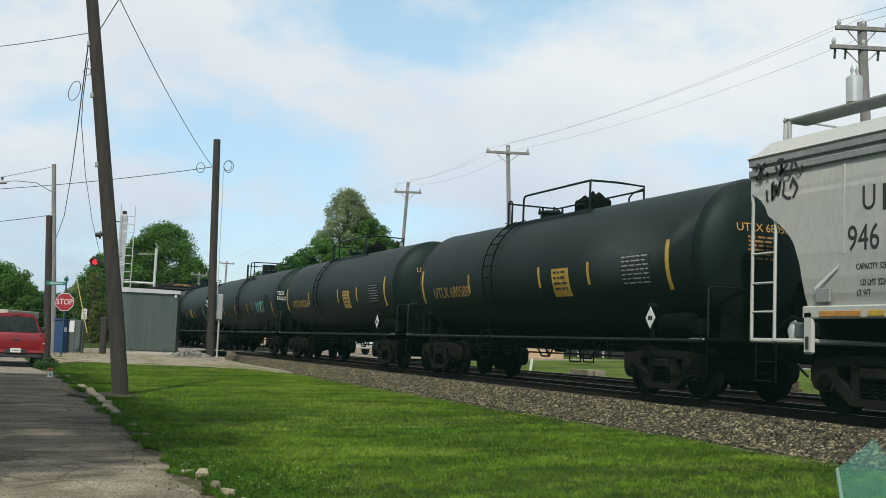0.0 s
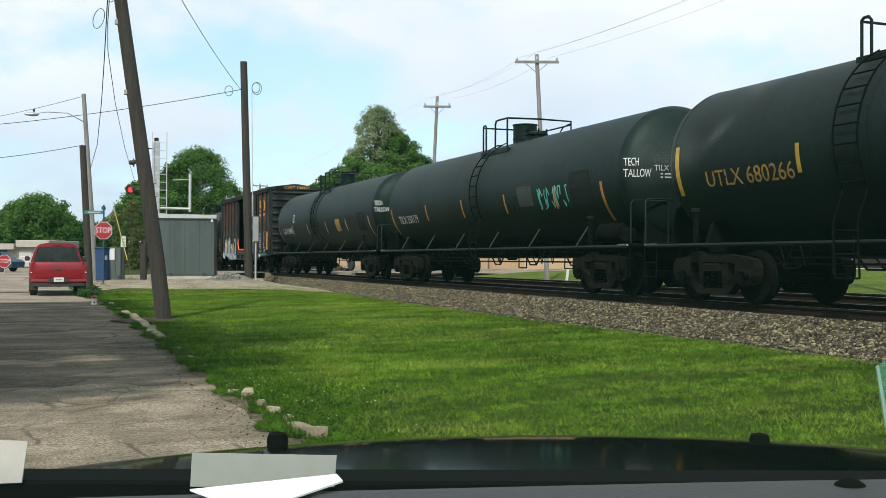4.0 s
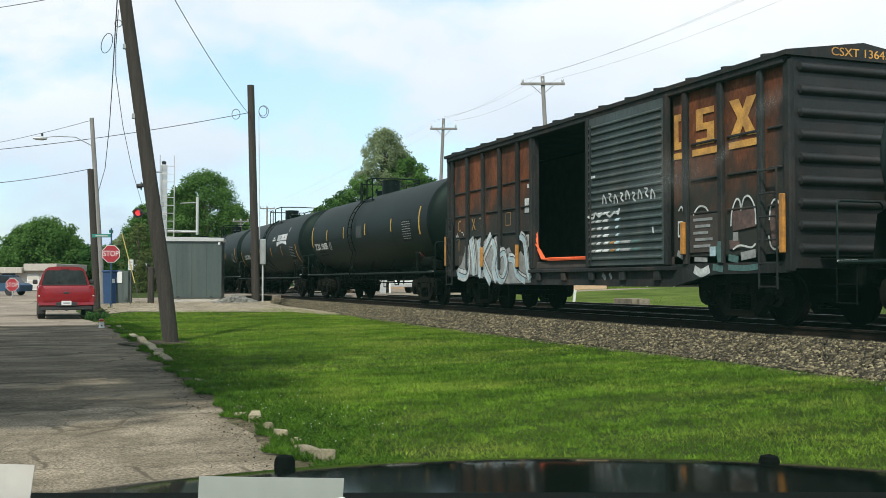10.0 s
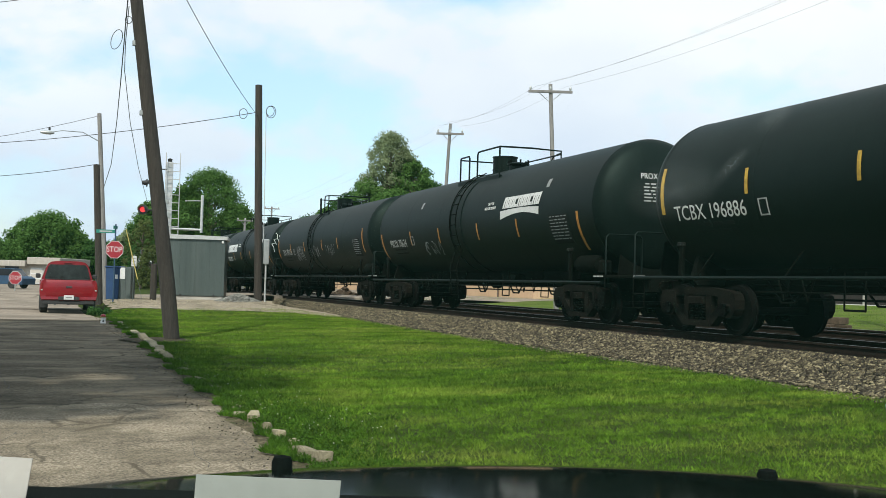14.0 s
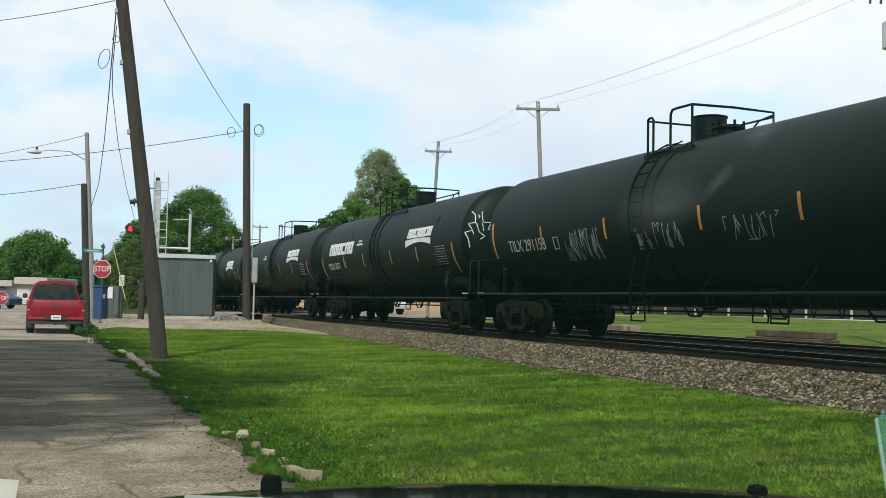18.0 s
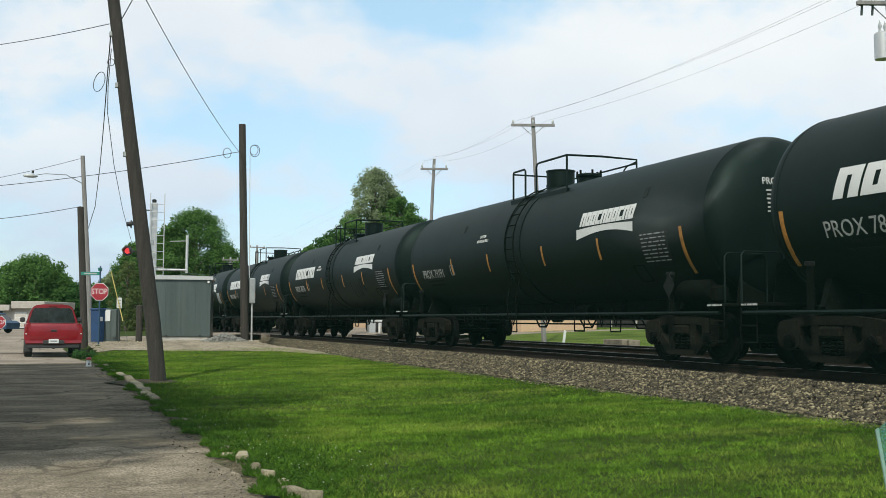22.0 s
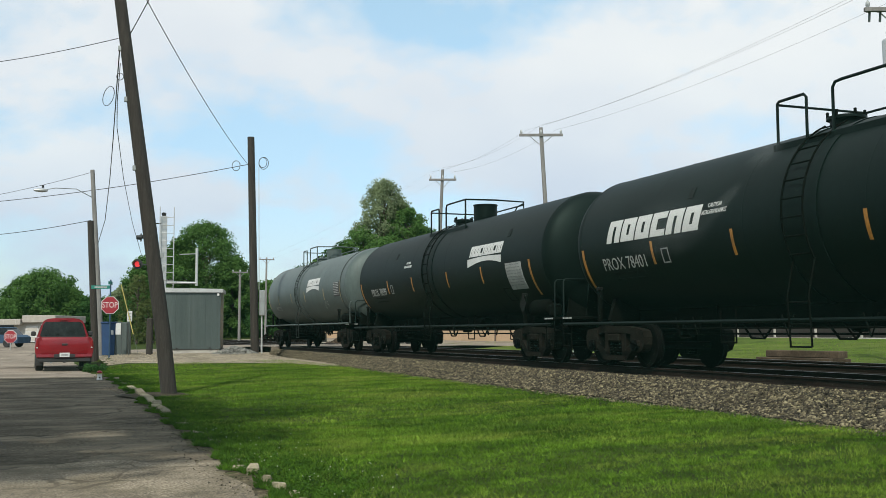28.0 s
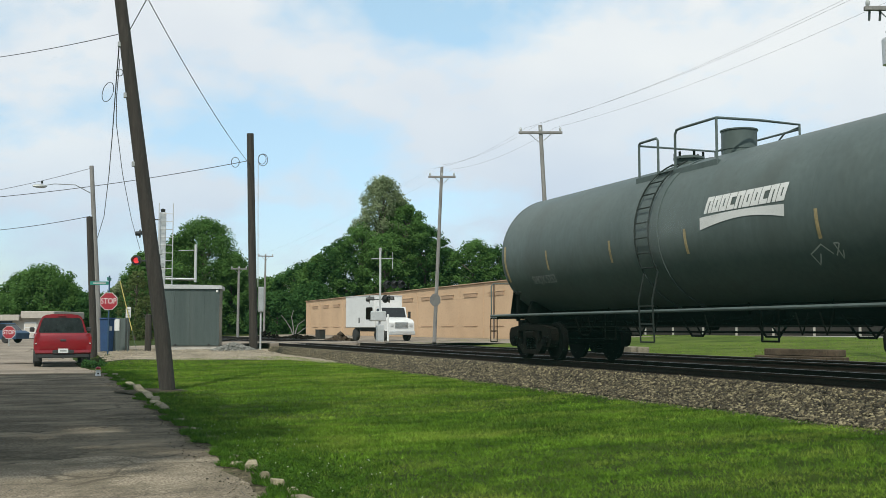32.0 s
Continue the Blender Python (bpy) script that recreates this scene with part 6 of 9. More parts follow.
    for k in range(14):
        y = -L + 0.5 + k * (2 * L - 1) / 13
        part("roof_rib", Shape().prism([(-W - 0.13, Z1 + 0.145), (0, Z1 + 0.365), (W + 0.13, Z1 + 0.145), (W + 0.13, Z1 + 0.185), (0, Z1 + 0.405), (-W - 0.13, Z1 + 0.185)], y - 0.03, y + 0.03, "y"), M_BOX_DARK, car)
    # ladders at the corners
    for y0 in (-L + 0.12, L - 0.58):
        s = Shape()
        for dy in (0, 0.46):
            s.tube([(-W - 0.16, y0 + dy, 0.62), (-W - 0.16, y0 + dy, 2.6)], 0.018, 5)
        for k in range(6):
            z = 0.66 + k * 0.38
            s.tube([(-W - 0.16, y0, z), (-W - 0.16, y0 + 0.46, z)], 0.016, 5)
        part("ladder", s, M_BOX_DARK, car)
    for y, z0, z1 in ((-L + 0.02, 1.2, 2.15), (4.85, 1.14, 1.66), (2.56, 1.1, 1.66), (-4.74, 1.24, 1.84), (L - 0.02, 1.2, 2.05)):
        part("reflector_stripe", Shape().slab(-W - 0.165, -W - 0.1, y - 0.05, y + 0.05, z0, z1, 0.01), M_ORANGE, car)
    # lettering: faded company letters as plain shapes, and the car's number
    flat = lambda vs, y, z, x=-W - 0.012: [(x - v[2], y - v[0], z + v[1]) for v in vs]
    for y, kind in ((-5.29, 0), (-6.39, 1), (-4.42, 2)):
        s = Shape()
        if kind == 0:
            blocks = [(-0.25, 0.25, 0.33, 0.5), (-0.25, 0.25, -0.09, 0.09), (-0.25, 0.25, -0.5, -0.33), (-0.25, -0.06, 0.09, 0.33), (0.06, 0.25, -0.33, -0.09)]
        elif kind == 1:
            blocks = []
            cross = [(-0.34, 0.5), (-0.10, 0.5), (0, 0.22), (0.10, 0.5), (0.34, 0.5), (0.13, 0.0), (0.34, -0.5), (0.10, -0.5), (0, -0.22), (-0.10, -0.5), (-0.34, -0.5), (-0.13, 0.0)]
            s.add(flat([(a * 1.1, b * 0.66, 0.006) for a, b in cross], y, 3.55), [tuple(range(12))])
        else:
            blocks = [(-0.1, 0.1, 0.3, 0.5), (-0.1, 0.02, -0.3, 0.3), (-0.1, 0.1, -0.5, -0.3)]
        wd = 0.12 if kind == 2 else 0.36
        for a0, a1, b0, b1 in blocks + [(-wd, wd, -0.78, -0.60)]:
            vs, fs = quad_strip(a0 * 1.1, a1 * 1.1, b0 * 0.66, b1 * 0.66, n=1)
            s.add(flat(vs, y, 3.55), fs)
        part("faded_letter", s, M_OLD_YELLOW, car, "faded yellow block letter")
    for k, ch in enumerate("CSXT"):
        vs, fs = letters(ch, 0.34, 0.003, "CENTER", 0.85)
        part("lettering", Shape().add(flat(vs, 6.75 - k * 0.533, 2.31), fs), M_FADED, car, "faded ochre letter")
    for k, ch in enumerate("136433"):
        vs, fs = letters(ch, 0.32, 0.003, "CENTER", 0.8)
        part("lettering", Shape().add(flat(vs, 6.76 - k * 0.566, 1.74, -W - 0.024), fs), M_FADED, car, "faded ochre digit")
    vs, fs = letters("CSXT 136433", 0.14, 0.003, "CENTER", 1.2)
    part("lettering", Shape().add([(v.x - 0.0, -L - 0.125 - v.z, Z1 + 0.17 + v.y) for v in vs], fs), M_OLD_YELLOW, car)
    for y, z, texts in ((5.35, 1.31, ("160100", "59900")), (-5.23, 1.64, None), (6.35, 1.31, ("LD LMT", "LT WT"))):
        part("weight_panel", Shape().slab(-W - 0.022, -W - 0.004, y - 0.43, y + 0.43, z - 0.17 - (0.2 if not texts else 0), z + 0.17 + (0.15 if not texts else 0), 0.003), M_BOX_IN, car, "dark stencilled weight panel")
        for r in range(2 if texts else 5):
            if texts:
                vs, fs = letters(texts[r], 0.09, 0.002, "CENTER", 0.85)
                part("lettering", Shape().add(flat(vs, y - 0.05, z + 0.07 - 0.15 * r, -W - 0.026), fs), M_GRAF_GREY, car)
            else:
                vs, fs = quad_strip(-0.3 + 0.05 * (r % 2), 0.28 - 0.07 * (r % 3), 0, 0.05, n=1)
                part("stencil_bar", Shape().add(flat(vs, y, z + 0.2 - 0.12 * r, -W - 0.026), fs), M_GRAF_GREY, car)
    part("stencil_frame", Shape().add(flat([(-0.16, -0.17, 0), (0.16, -0.17, 0), (0.16, 0.17, 0), (-0.16, 0.17, 0), (-0.14, -0.15, 0), (0.14, -0.15, 0), (0.14, 0.15, 0), (-0.14, 0.15, 0)], 3.35, 2.35), [(0, 1, 5, 4), (1, 2, 6, 5), (2, 3, 7, 6), (3, 0, 4, 7)]), M_FADED, car)
    for y, z, w, h in ((2.2, 2.62, 0.30, 0.36), (2.25, 1.75, 0.26, 0.3), (2.12, 3.1, 0.16, 0.1), (1.86, 2.9, 0.12, 0.4)):
        part("paper_notice", Shape().slab(-W - 0.012, -W - 0.004, y - w / 2, y + w / 2, z - h / 2, z + h / 2, 0.003), M_SPRAY, car, "torn white notice")

    # graffiti: broad sprayed strokes
    def ribbon(points, width, mat, x, label="", name="spray_paint"):
        """A broad flat stroke through points (along, height), smoothed, with square ends."""
        fine = []
        n = len(points)
        for k in range(n - 1):
            p0, p1, p2, p3 = points[max(k - 1, 0)], points[k], points[k + 1], points[min(k + 2, n - 1)]
            for q in range(6):
                t = q / 6
                fine.append(tuple(0.5 * (2 * p1[c] + (p2[c] - p0[c]) * t + (2 * p0[c] - 5 * p1[c] + 4 * p2[c] - p3[c]) * t * t + (3 * p1[c] - p0[c] - 3 * p2[c] + p3[c]) * t ** 3) for c in (0, 1)))
        fine.append(points[-1])
        vs = []
        for k, (a, b) in enumerate(fine):
            a2, b2 = fine[min(k + 1, len(fine) - 1)]
            a1, b1 = fine[max(k - 1, 0)]
            ln = math.hypot(a2 - a1, b2 - b1) or 1
            na, nb = -(b2 - b1) / ln * width / 2, (a2 - a1) / ln * width / 2
            vs += [(x, a + na, b + nb), (x, a - na, b - nb)]
        part(name, Shape().add(vs, [(2 * k, 2 * k + 1, 2 * k + 3, 2 * k + 2) for k in range(len(fine) - 1)]), mat, car, label)
    big = [[(6.75, 0.98), (6.2, 0.92), (6.0, 1.2), (6.05, 1.75)], [(5.75, 1.95), (5.55, 1.4), (5.5, 0.92)], [(5.2, 1.9), (5.05, 1.35), (5.1, 0.85)], [(5.0, 1.35), (4.6, 1.7), (4.3, 1.95)], [(4.95, 1.3), (4.6, 0.95), (4.35, 0.75)],
           [(4.2, 1.85), (4.0, 1.45), (4.15, 1.1), (3.95, 0.78)], [(3.85, 1.45), (3.5, 1.5), (3.35, 1.1), (3.6, 0.8), (3.9, 0.9), (3.85, 1.4)], [(3.2, 1.35), (2.9, 1.3), (2.7, 0.95), (2.2, 0.78)], [(2.5, 1.9), (2.25, 1.75), (2.1, 1.2), (1.95, 0.8)]]
    top = [(6.9, 1.05), (6.5, 1.25), (6.1, 1.75), (5.8, 1.6), (5.45, 1.95), (5.1, 1.7), (4.7, 1.9), (4.3, 1.75), (4.0, 1.95), (3.6, 1.5), (3.2, 1.62), (2.9, 1.35), (2.5, 1.5), (2.2, 1.3), (1.95, 1.45)]
    low = [(1.93, 0.72), (2.6, 0.70), (3.3, 0.69), (4.0, 0.72), (4.7, 0.85), (5.3, 0.93), (6.0, 0.94), (6.85, 0.95)]
    part("spray_paint", Shape().add([(-W - 0.0525, a, b) for a, b in top + low], [tuple(range(len(top) + len(low)))]), M_GRAF_GREY, car, "pale sprayed ground behind the letters")
    for k, pts in enumerate(big):
        ribbon(pts, 0.36 if k < 6 else 0.27, M_INK, -W - 0.054 - 0.0006 * k, "dark outline of a sprayed letter")
    for k, pts in enumerate(big):
        ribbon(pts, 0.33 if k < 6 else 0.23, M_SPRAY, -W - 0.0605 - 0.0006 * k, "broad white sprayed letter stroke")
        ribbon([(a + 0.03, b - 0.02) for a, b in pts], 0.10, M_SPRAY_BLUE, -W - 0.067 - 0.0006 * k)
        ribbon([(a - 0.10, b + 0.03) for a, b in pts], 0.025, M_INK, -W - 0.074 - 0.0006 * k)
    arches = ([(-6.05, 1.70), (-6.08, 1.95), (-6.2, 2.15), (-6.3, 2.12), (-6.33, 1.95)], [(-6.33, 1.95), (-6.42, 2.16), (-6.56, 2.18), (-6.7, 2.0), (-6.73, 1.7)], [(-7.08, 1.75), (-7.12, 1.98), (-7.22, 2.08), (-7.33, 2.0), (-7.36, 1.7)],
              [(-7.06, 1.5), (-7.12, 1.32), (-7.25, 1.27), (-7.38, 1.36)], [(-4.92, 1.96), (-5.1, 2.1), (-5.3, 2.08), (-5.4, 1.98)], [(-4.45, 2.06), (-4.55, 2.14), (-4.62, 1.98)], [(-6.1, 1.3), (-6.3, 1.36), (-6.6, 1.32), (-6.72, 1.38)])
    for pts in arches:
        ribbon(pts, 0.034, M_SPRAY, -W - 0.030, "thin white sprayed outline")
    fills = (([(-6.08, 1.78), (-6.7, 1.84)], 0.34, M_GRAF_ROSE, 0.025), ([(-7.1, 1.62), (-7.36, 1.66)], 0.62, M_GRAF_ROSE, 0.025), ([(-6.0, 1.38), (-6.28, 1.4)], 0.16, M_GRAF_ROSE, 0.025), ([(-6.1, 1.52), (-6.25, 1.52)], 0.15, M_GRAF_GREY, 0.028),
             ([(-6.32, 1.17), (-6.72, 1.22)], 0.14, M_GRAF_GREY, 0.028), ([(-5.42, 1.28), (-5.6, 1.28)], 0.17, M_SPRAY_BLUE, 0.028), ([(-5.65, 1.38), (-5.72, 1.10)], 0.13, M_GRAF_TEAL, 0.028), ([(-5.8, 1.45), (-5.8, 1.08)], 0.10, M_GRAF_TEAL, 0.094),
             ([(-5.97, 1.16), (-6.25, 1.12)], 0.12, M_GRAF_TEAL, 0.028), ([(-4.42, 1.72), (-4.6, 1.72)], 0.30, M_SPRAY, 0.028), ([(-4.45, 1.72), (-4.57, 1.72)], 0.22, M_INK, 0.031), ([(-4.4, 1.28), (-4.6, 1.2)], 0.12, M_GRAF_GREY, 0.028), ([(-4.95, 1.15), (-5.35, 1.13)], 0.08, M_GRAF_GREY, 0.028),
             ([(-4.98, 0.97), (-5.2, 0.90), (-5.45, 0.97)], 0.15, M_SPRAY, 0.057), ([(-5.55, 1.0), (-5.85, 0.96)], 0.12, M_GRAF_TEAL, 0.057), ([(-6.0, 0.99), (-6.45, 0.97), (-6.85, 1.0)], 0.10, M_GRAF_TEAL, 0.057), ([(-1.6, 0.9), (-1.75, 0.8)], 0.10, M_GRAF_GREY, 0.057), ([(-1.9, 0.92), (-2.0, 0.8)], 0.08, M_GRAF_GREY, 0.057))
    for pts, wd, mat, up in fills:
        ribbon(pts, wd, mat, -W - up, "faded sprayed fill")
    xd = -W - 0.158
    for k in range(9):
        y = -1.82 - k * 0.235
        z = 2.46 + 0.03 * math.sin(k * 2.1)
        ribbon([(y, z + 0.09), (y - 0.11, z + 0.06), (y - 0.04, z - 0.02), (y - 0.14, z - 0.09)] if k % 2 else [(y, z - 0.09), (y - 0.02, z + 0.09), (y - 0.12, z), (y - 0.14, z - 0.09)], 0.04, M_SPRAY, xd)
    # on the door the paint has caught the crests of the corrugations
    columns = ((-1.30, 0.16, M_GRAF_GREY), (-1.52, 0.19, M_SPRAY), (-1.80, 0.24, M_SPRAY), (-2.12, 0.13, M_FADED), (-2.30, 0.16, M_SPRAY_BLUE), (-2.52, 0.36, M_GRAF_GREY), (-2.95, 0.30, M_GRAF_TEAL))
    rng = random.Random(17)
    for k in range(1, 7):
        z = Z0 + 0.17 + k * 0.157
        for y, w, mat in columns:
            if (mat in (M_FADED, M_GRAF_TEAL) or w > 0.3) and k > 2:
                continue
            a, b = y + rng.uniform(-0.04, 0.04), y - w + rng.uniform(-0.03, 0.03)
            prof = ((-W - 0.109, z + 0.046), (-W - 0.1545, z + 0.0125), (-W - 0.1545, z - 0.0125))
            vs = [(px, q, pz) for px, pz in prof for q in (a, b)]
            part("spray_paint", Shape().add(vs, [(0, 1, 3, 2), (2, 3, 5, 4)]), mat, d, "worn spray paint on a rib")
    for pts in ([(-1.15, 2.14), (-1.4, 2.10), (-1.5, 2.2), (-1.65, 2.12), (-1.8, 2.19)], [(-1.95, 2.18), (-2.1, 2.1), (-2.3, 2.17), (-2.45, 2.14), (-2.5, 2.24)], [(-3.75, 1.80), (-3.78, 1.68)], [(-1.25, 2.98), (-1.5, 2.98)]):
        ribbon(pts, 0.05, M_SPRAY, xd, "worn sprayed stroke")
    scrawl(car, 6.75, 2.02, 0.5, 0.25, M_SPRAY, 90, 3, 0.014, -W - 0.02)
    # orange strap hanging in the opening
    for k in range(3):
        part("load_strap", Shape().tube([(-W + 0.02 - 0.02 * k, 1.72, 1.95 - 0.15 * k), (-W, 1.62 - 0.05 * k, 1.5), (-W - 0.03, 1.35 - 0.08 * k, 1.28), (-W - 0.04, 0.9, 1.245 + 0.02 * k), (-W - 0.04, -1.0, 1.245 + 0.015 * k)], 0.022, 5), M_STRAP, car, "orange strap hanging over the door sill")
    part("door_post", Shape().slab(-W - 0.06, -W + 0.08, 1.70, 1.82, Z0, Z1, 0.01), M_BOX_DARK, car)
    part("centre_sill", Shape().slab(-0.3, 0.3, -L - 0.3, L + 0.3, 0.66, 1.03, 0.03), M_UNDER, car)
    part("brake_tank", Shape().lathe([(-0.6, 0), (-0.55, 0.2), (0.55, 0.2), (0.6, 0)], "y", 14, at=(-0.8, -1.2, 0.85)), M_UNDER, car)
    part("brake_wheel", Shape().lathe([(-0.03, 0.28), (0.03, 0.28), (0.03, 0.22)], "y", 16, at=(0.6, -L - 0.25, 2.3)), M_UNDER, car)
    for sg in (-1, 1):
        part("crossover_step", Shape().slab(-0.9, 0.9, min(sg * (L + 0.08), sg * (L + 0.38)), max(sg * (L + 0.08), sg * (L + 0.38)), 1.12, 1.16, 0.01), M_UNDER, car)
        part("coupler", coupler_shape(sg), M_UNDER_RUST, car, at=pose(0, sg * (L + 0.25), 0))
        add_truck(car, sg * (L - 1.75))


def build_hopper():
    trail = -74.22
    L = 9.0
    c0 = trail - L
    car = thing("covered_hopper", pose(TRACK_X, c0, RAIL_Z), "pale grey covered hopper car with graffiti and black lettering", "hopper car", "cars of the freight train")
    TRAIN.append((car, c0))
    # bulging sides whose end sweeps in below the eave: height, half width, end
    levels = [(1.56, 1.40, 7.76), (1.75, 1.45, 7.78), (1.98, 1.48, 7.81), (2.2, 1.49, 7.85), (2.35, 1.5, 7.90), (2.5, 1.5, 7.96), (2.6, 1.5, 8.03), (2.72, 1.5, 8.14), (2.82, 1.5, 8.26), (2.92, 1.5, 8.42), (3.0, 1.5, 8.55),
              (3.14, 1.5, 8.62), (3.26, 1.5, 8.72), (3.33, 1.49, 8.84), (3.40, 1.49, 8.98), (3.62, 1.47, 9.0), (3.75, 1.46, 9.0), (3.9, 1.44, 9.0)]
    s = Shape()
    vs, fs = [], []
    for z, hw, ye in levels:
        vs += [(-hw, -L, z), (-hw, ye, z), (hw, ye, z), (hw, -L, z)]
    for k in range(len(levels) - 1):
        for i in range(4):
            fs.append((4 * k + i, 4 * k + (i + 1) % 4, 4 * k + 4 + (i + 1) % 4, 4 * k + 4 + i))
    fs += [(0, 1, 2, 3), tuple(4 * (len(levels) - 1) + i for i in range(4))]
    part("body", s.add(vs, fs), M_HOPPER, car, "pale grey bulging side sheets")
    for z0, z1, mat in ((3.82, 3.93, M_HOPPER_DK), (3.66, 3.77, M_HOPPER_DK)):
        part("eave_stripe", Shape().slab(-1.52, -1.43, -L, L + 0.01, z0, z1, 0.012), mat, car, "grey green eave stripe")
    part("eave_band", Shape().prism([(-1.48, 3.90), (-1.54, 3.96), (-1.42, 4.04), (1.42, 4.04), (1.54, 3.96), (1.48, 3.90)], -L - 0.05, L + 0.02, "y"), M_HOPPER, car)
    part("roof", Shape().prism([(-1.45, 4.02), (-1.15, 4.26), (-0.5, 4.40), (0.5, 4.40), (1.15, 4.26), (1.45, 4.02)], -L - 0.02, L - 0.08, "y"), M_HOPPER, car)
    for sx in (-1, 1):
        part("running_board", Shape().slab(min(sx * 0.50, sx * 1.0), max(sx * 0.50, sx * 1.0), -L - 0.15, L - 0.18, 4.60, 4.64, 0.008), M_HOPPER_DK, car)
        for k in range(9):
            y = -L + 0.3 + k * (2 * L - 0.6) / 8
            part("board_support", Shape().slab(sx * 0.97 - 0.03, sx * 0.97 + 0.03, y - 0.04, y + 0.04, 4.2, 4.64, 0.008), M_HOPPER, car)
    part("end_railing", Shape().tube([(-0.98, L - 0.2, 4.2), (-0.98, L - 0.2, 4.66), (0.98, L - 0.2, 4.66), (0.98, L - 0.2, 4.2)], 0.022, 6), M_HOPPER, car)
    part("side_sill", Shape().slab(-1.50, -1.38, -L + 0.4, 7.78, 1.38, 1.57, 0.02), M_HOPPER, car)
    part("reflector_stripe", Shape().slab(-1.512, -1.497, 6.62, 7.42, 1.41, 1.49, 0.004), M_ORANGE, car)
    part("data_sticker", Shape().slab(-1.512, -1.497, 6.2, 6.5, 1.41, 1.49, 0.004), M_YELLOW, car)
    part("end_platform", Shape().slab(-1.45, 1.45, 7.6, 9.02, 1.02, 1.09, 0.02), M_HOPPER, car)
    c = part("end_sill_casting", Shape().slab(-1.5, -1.42, 7.56, 7.76, 0.86, 1.50, 0.03), M_HOPPER, car, "grey jacking casting with a slot")
    part("casting_slot", Shape().slab(-1.512, -1.498, 7.63, 7.70, 0.93, 1.12, 0.006), M_INK, c)
    s = Shape()
    s.tube([(-1.46, 8.95, 1.05), (-1.46, 8.95, 3.24), (-1.46, 8.98, 3.42)], 0.027, 6)
    s.tube([(-1.46, 8.42, 1.05), (-1.46, 8.42, 2.9), (-1.47, 8.52, 3.04)], 0.027, 6)
    for z in (1.50, 1.95, 2.42):
        s.tube([(-1.46, 8.42, z), (-1.46, 8.95, z)], 0.02, 6)
    part("ladder", s, M_HOPPER, car, "grey end ladder")
    s = Shape()
    for y in (8.84, 8.38):
        s.tube([(-1.46, y, 1.03), (-1.46, y, 0.42)], 0.016, 6)
    for z in (0.42, 0.72):
        s.tube([(-1.46, 8.84, z), (-1.46, 8.38, z)], 0.016, 6)
    part("side_step", s, M_UNDER_RUST, car)
    part("air_valve", Shape().lathe([(1.09, 0.09), (1.22, 0.12), (1.34, 0.08), (1.38, 0.0)], "z", 12, at=(-1.2, 8.25, 0)), M_ALU, car)
    part("air_valve", Shape().slab(-1.35, -1.05, 7.85, 8.15, 1.09, 1.36, 0.05), M_GALV_DARK, car)
    part("slope_support", Shape().prism([(7.9, 1.1), (8.75, 1.1), (8.55, 2.0), (7.95, 2.0)], -0.9, 1.3, "x"), M_UNDER, car)
    part("brake_rigging", Shape().tube([(-1.3, 7.8, 1.3), (-1.3, 8.2, 1.42), (-1.3, 8.5, 1.25)], 0.03, 6), M_UNDER, car)
    part("centre_sill", Shape().slab(-0.3, 0.3, -L - 0.3, L + 0.2, 0.7, 1.02, 0.03), M_UNDER, car)
    for y in (-4.5, -1.5, 1.5, 4.5):
        part("hopper_chute", Shape().prism([(y - 1.4, 1.55), (y + 1.4, 1.55), (y + 0.5, 0.45), (y - 0.5, 0.45)], -1.2, 1.2, "x"), M_HOPPER_DK, car)
    for y in (6.95, 4.0, 1.0):
        part("sheet_seam", Shape().slab(-1.507, -1.47, y - 0.012, y + 0.012, 2.3, 3.6, 0.003), M_HOPPER, car)
    put = lambda vs, y, z: [(-float(np.interp(z + v[1], [q[0] for q in levels], [q[1] for q in levels])) - 0.003 - v[2], y - v[0], z + v[1]) for v in vs]
    for text, y, z, h, nr in (("U", 6.48, 3.04, 0.36, 0.78), ("946", 6.58, 2.49, 0.37, 0.78), ("CAPACITY 525", 6.45, 2.10, 0.085, 0.72), ("LD LMT 2224", 6.42, 1.88, 0.085, 0.72), ("LT WT", 6.62, 1.74, 0.085, 0.72)):
        vs, fs = letters(text, h, 0.003, "CENTER", nr)
        part("lettering", Shape().add(put(vs, y, z), fs), M_INK, car)
    part("lettering", Shape().slab(-1.508, -1.501, 6.16, 6.23, 2.86, 3.22, 0.002), M_INK, car)
    part("tack_board", Shape().slab(-1.50, -1.46, 7.22, 7.50, 1.62, 1.82, 0.005), M_HOPPER_DK, car)
    part("scuff", Shape().add([(-1.508, 7.52, 1.84), (-1.512, 7.02, 2.16), (-1.512, 7.05, 2.10), (-1.508, 7.50, 1.80)], [(0, 1, 2, 3)]), M_WHITE, car)
    scrawl(car, 8.45, 3.72, 0.85, 0.26, M_INK, 101, 6, 0.024, -1.524)
    scrawl(car, 8.32, 3.38, 0.65, 0.30, M_INK, 102, 5, 0.024, -1.506)
    part("coupler", coupler_shape(1), M_UNDER_RUST, car, at=pose(0, L + 0.1, 0))
    add_truck(car, L - 2.2)
    add_truck(car, -L + 1.6)


build_boxcar()
build_hopper()

# ---- poles, wires, signals, signs ----
def pole(x, y, z, top, r0, r1, mat, label, lean=(0, 0), name="utility_pole", group="utility poles"):
    p = thing(name, pose(x, y, z), label, "utility pole", group)
    s = Shape()
    pts = [(lean[0] * k / 8, lean[1] * k / 8, -0.3 if k == 0 else (top - z) * k / 8) for k in range(9)]
    s.tube(pts, r0, 14, True, r1)
    part("shaft", s, mat, p)
    return p


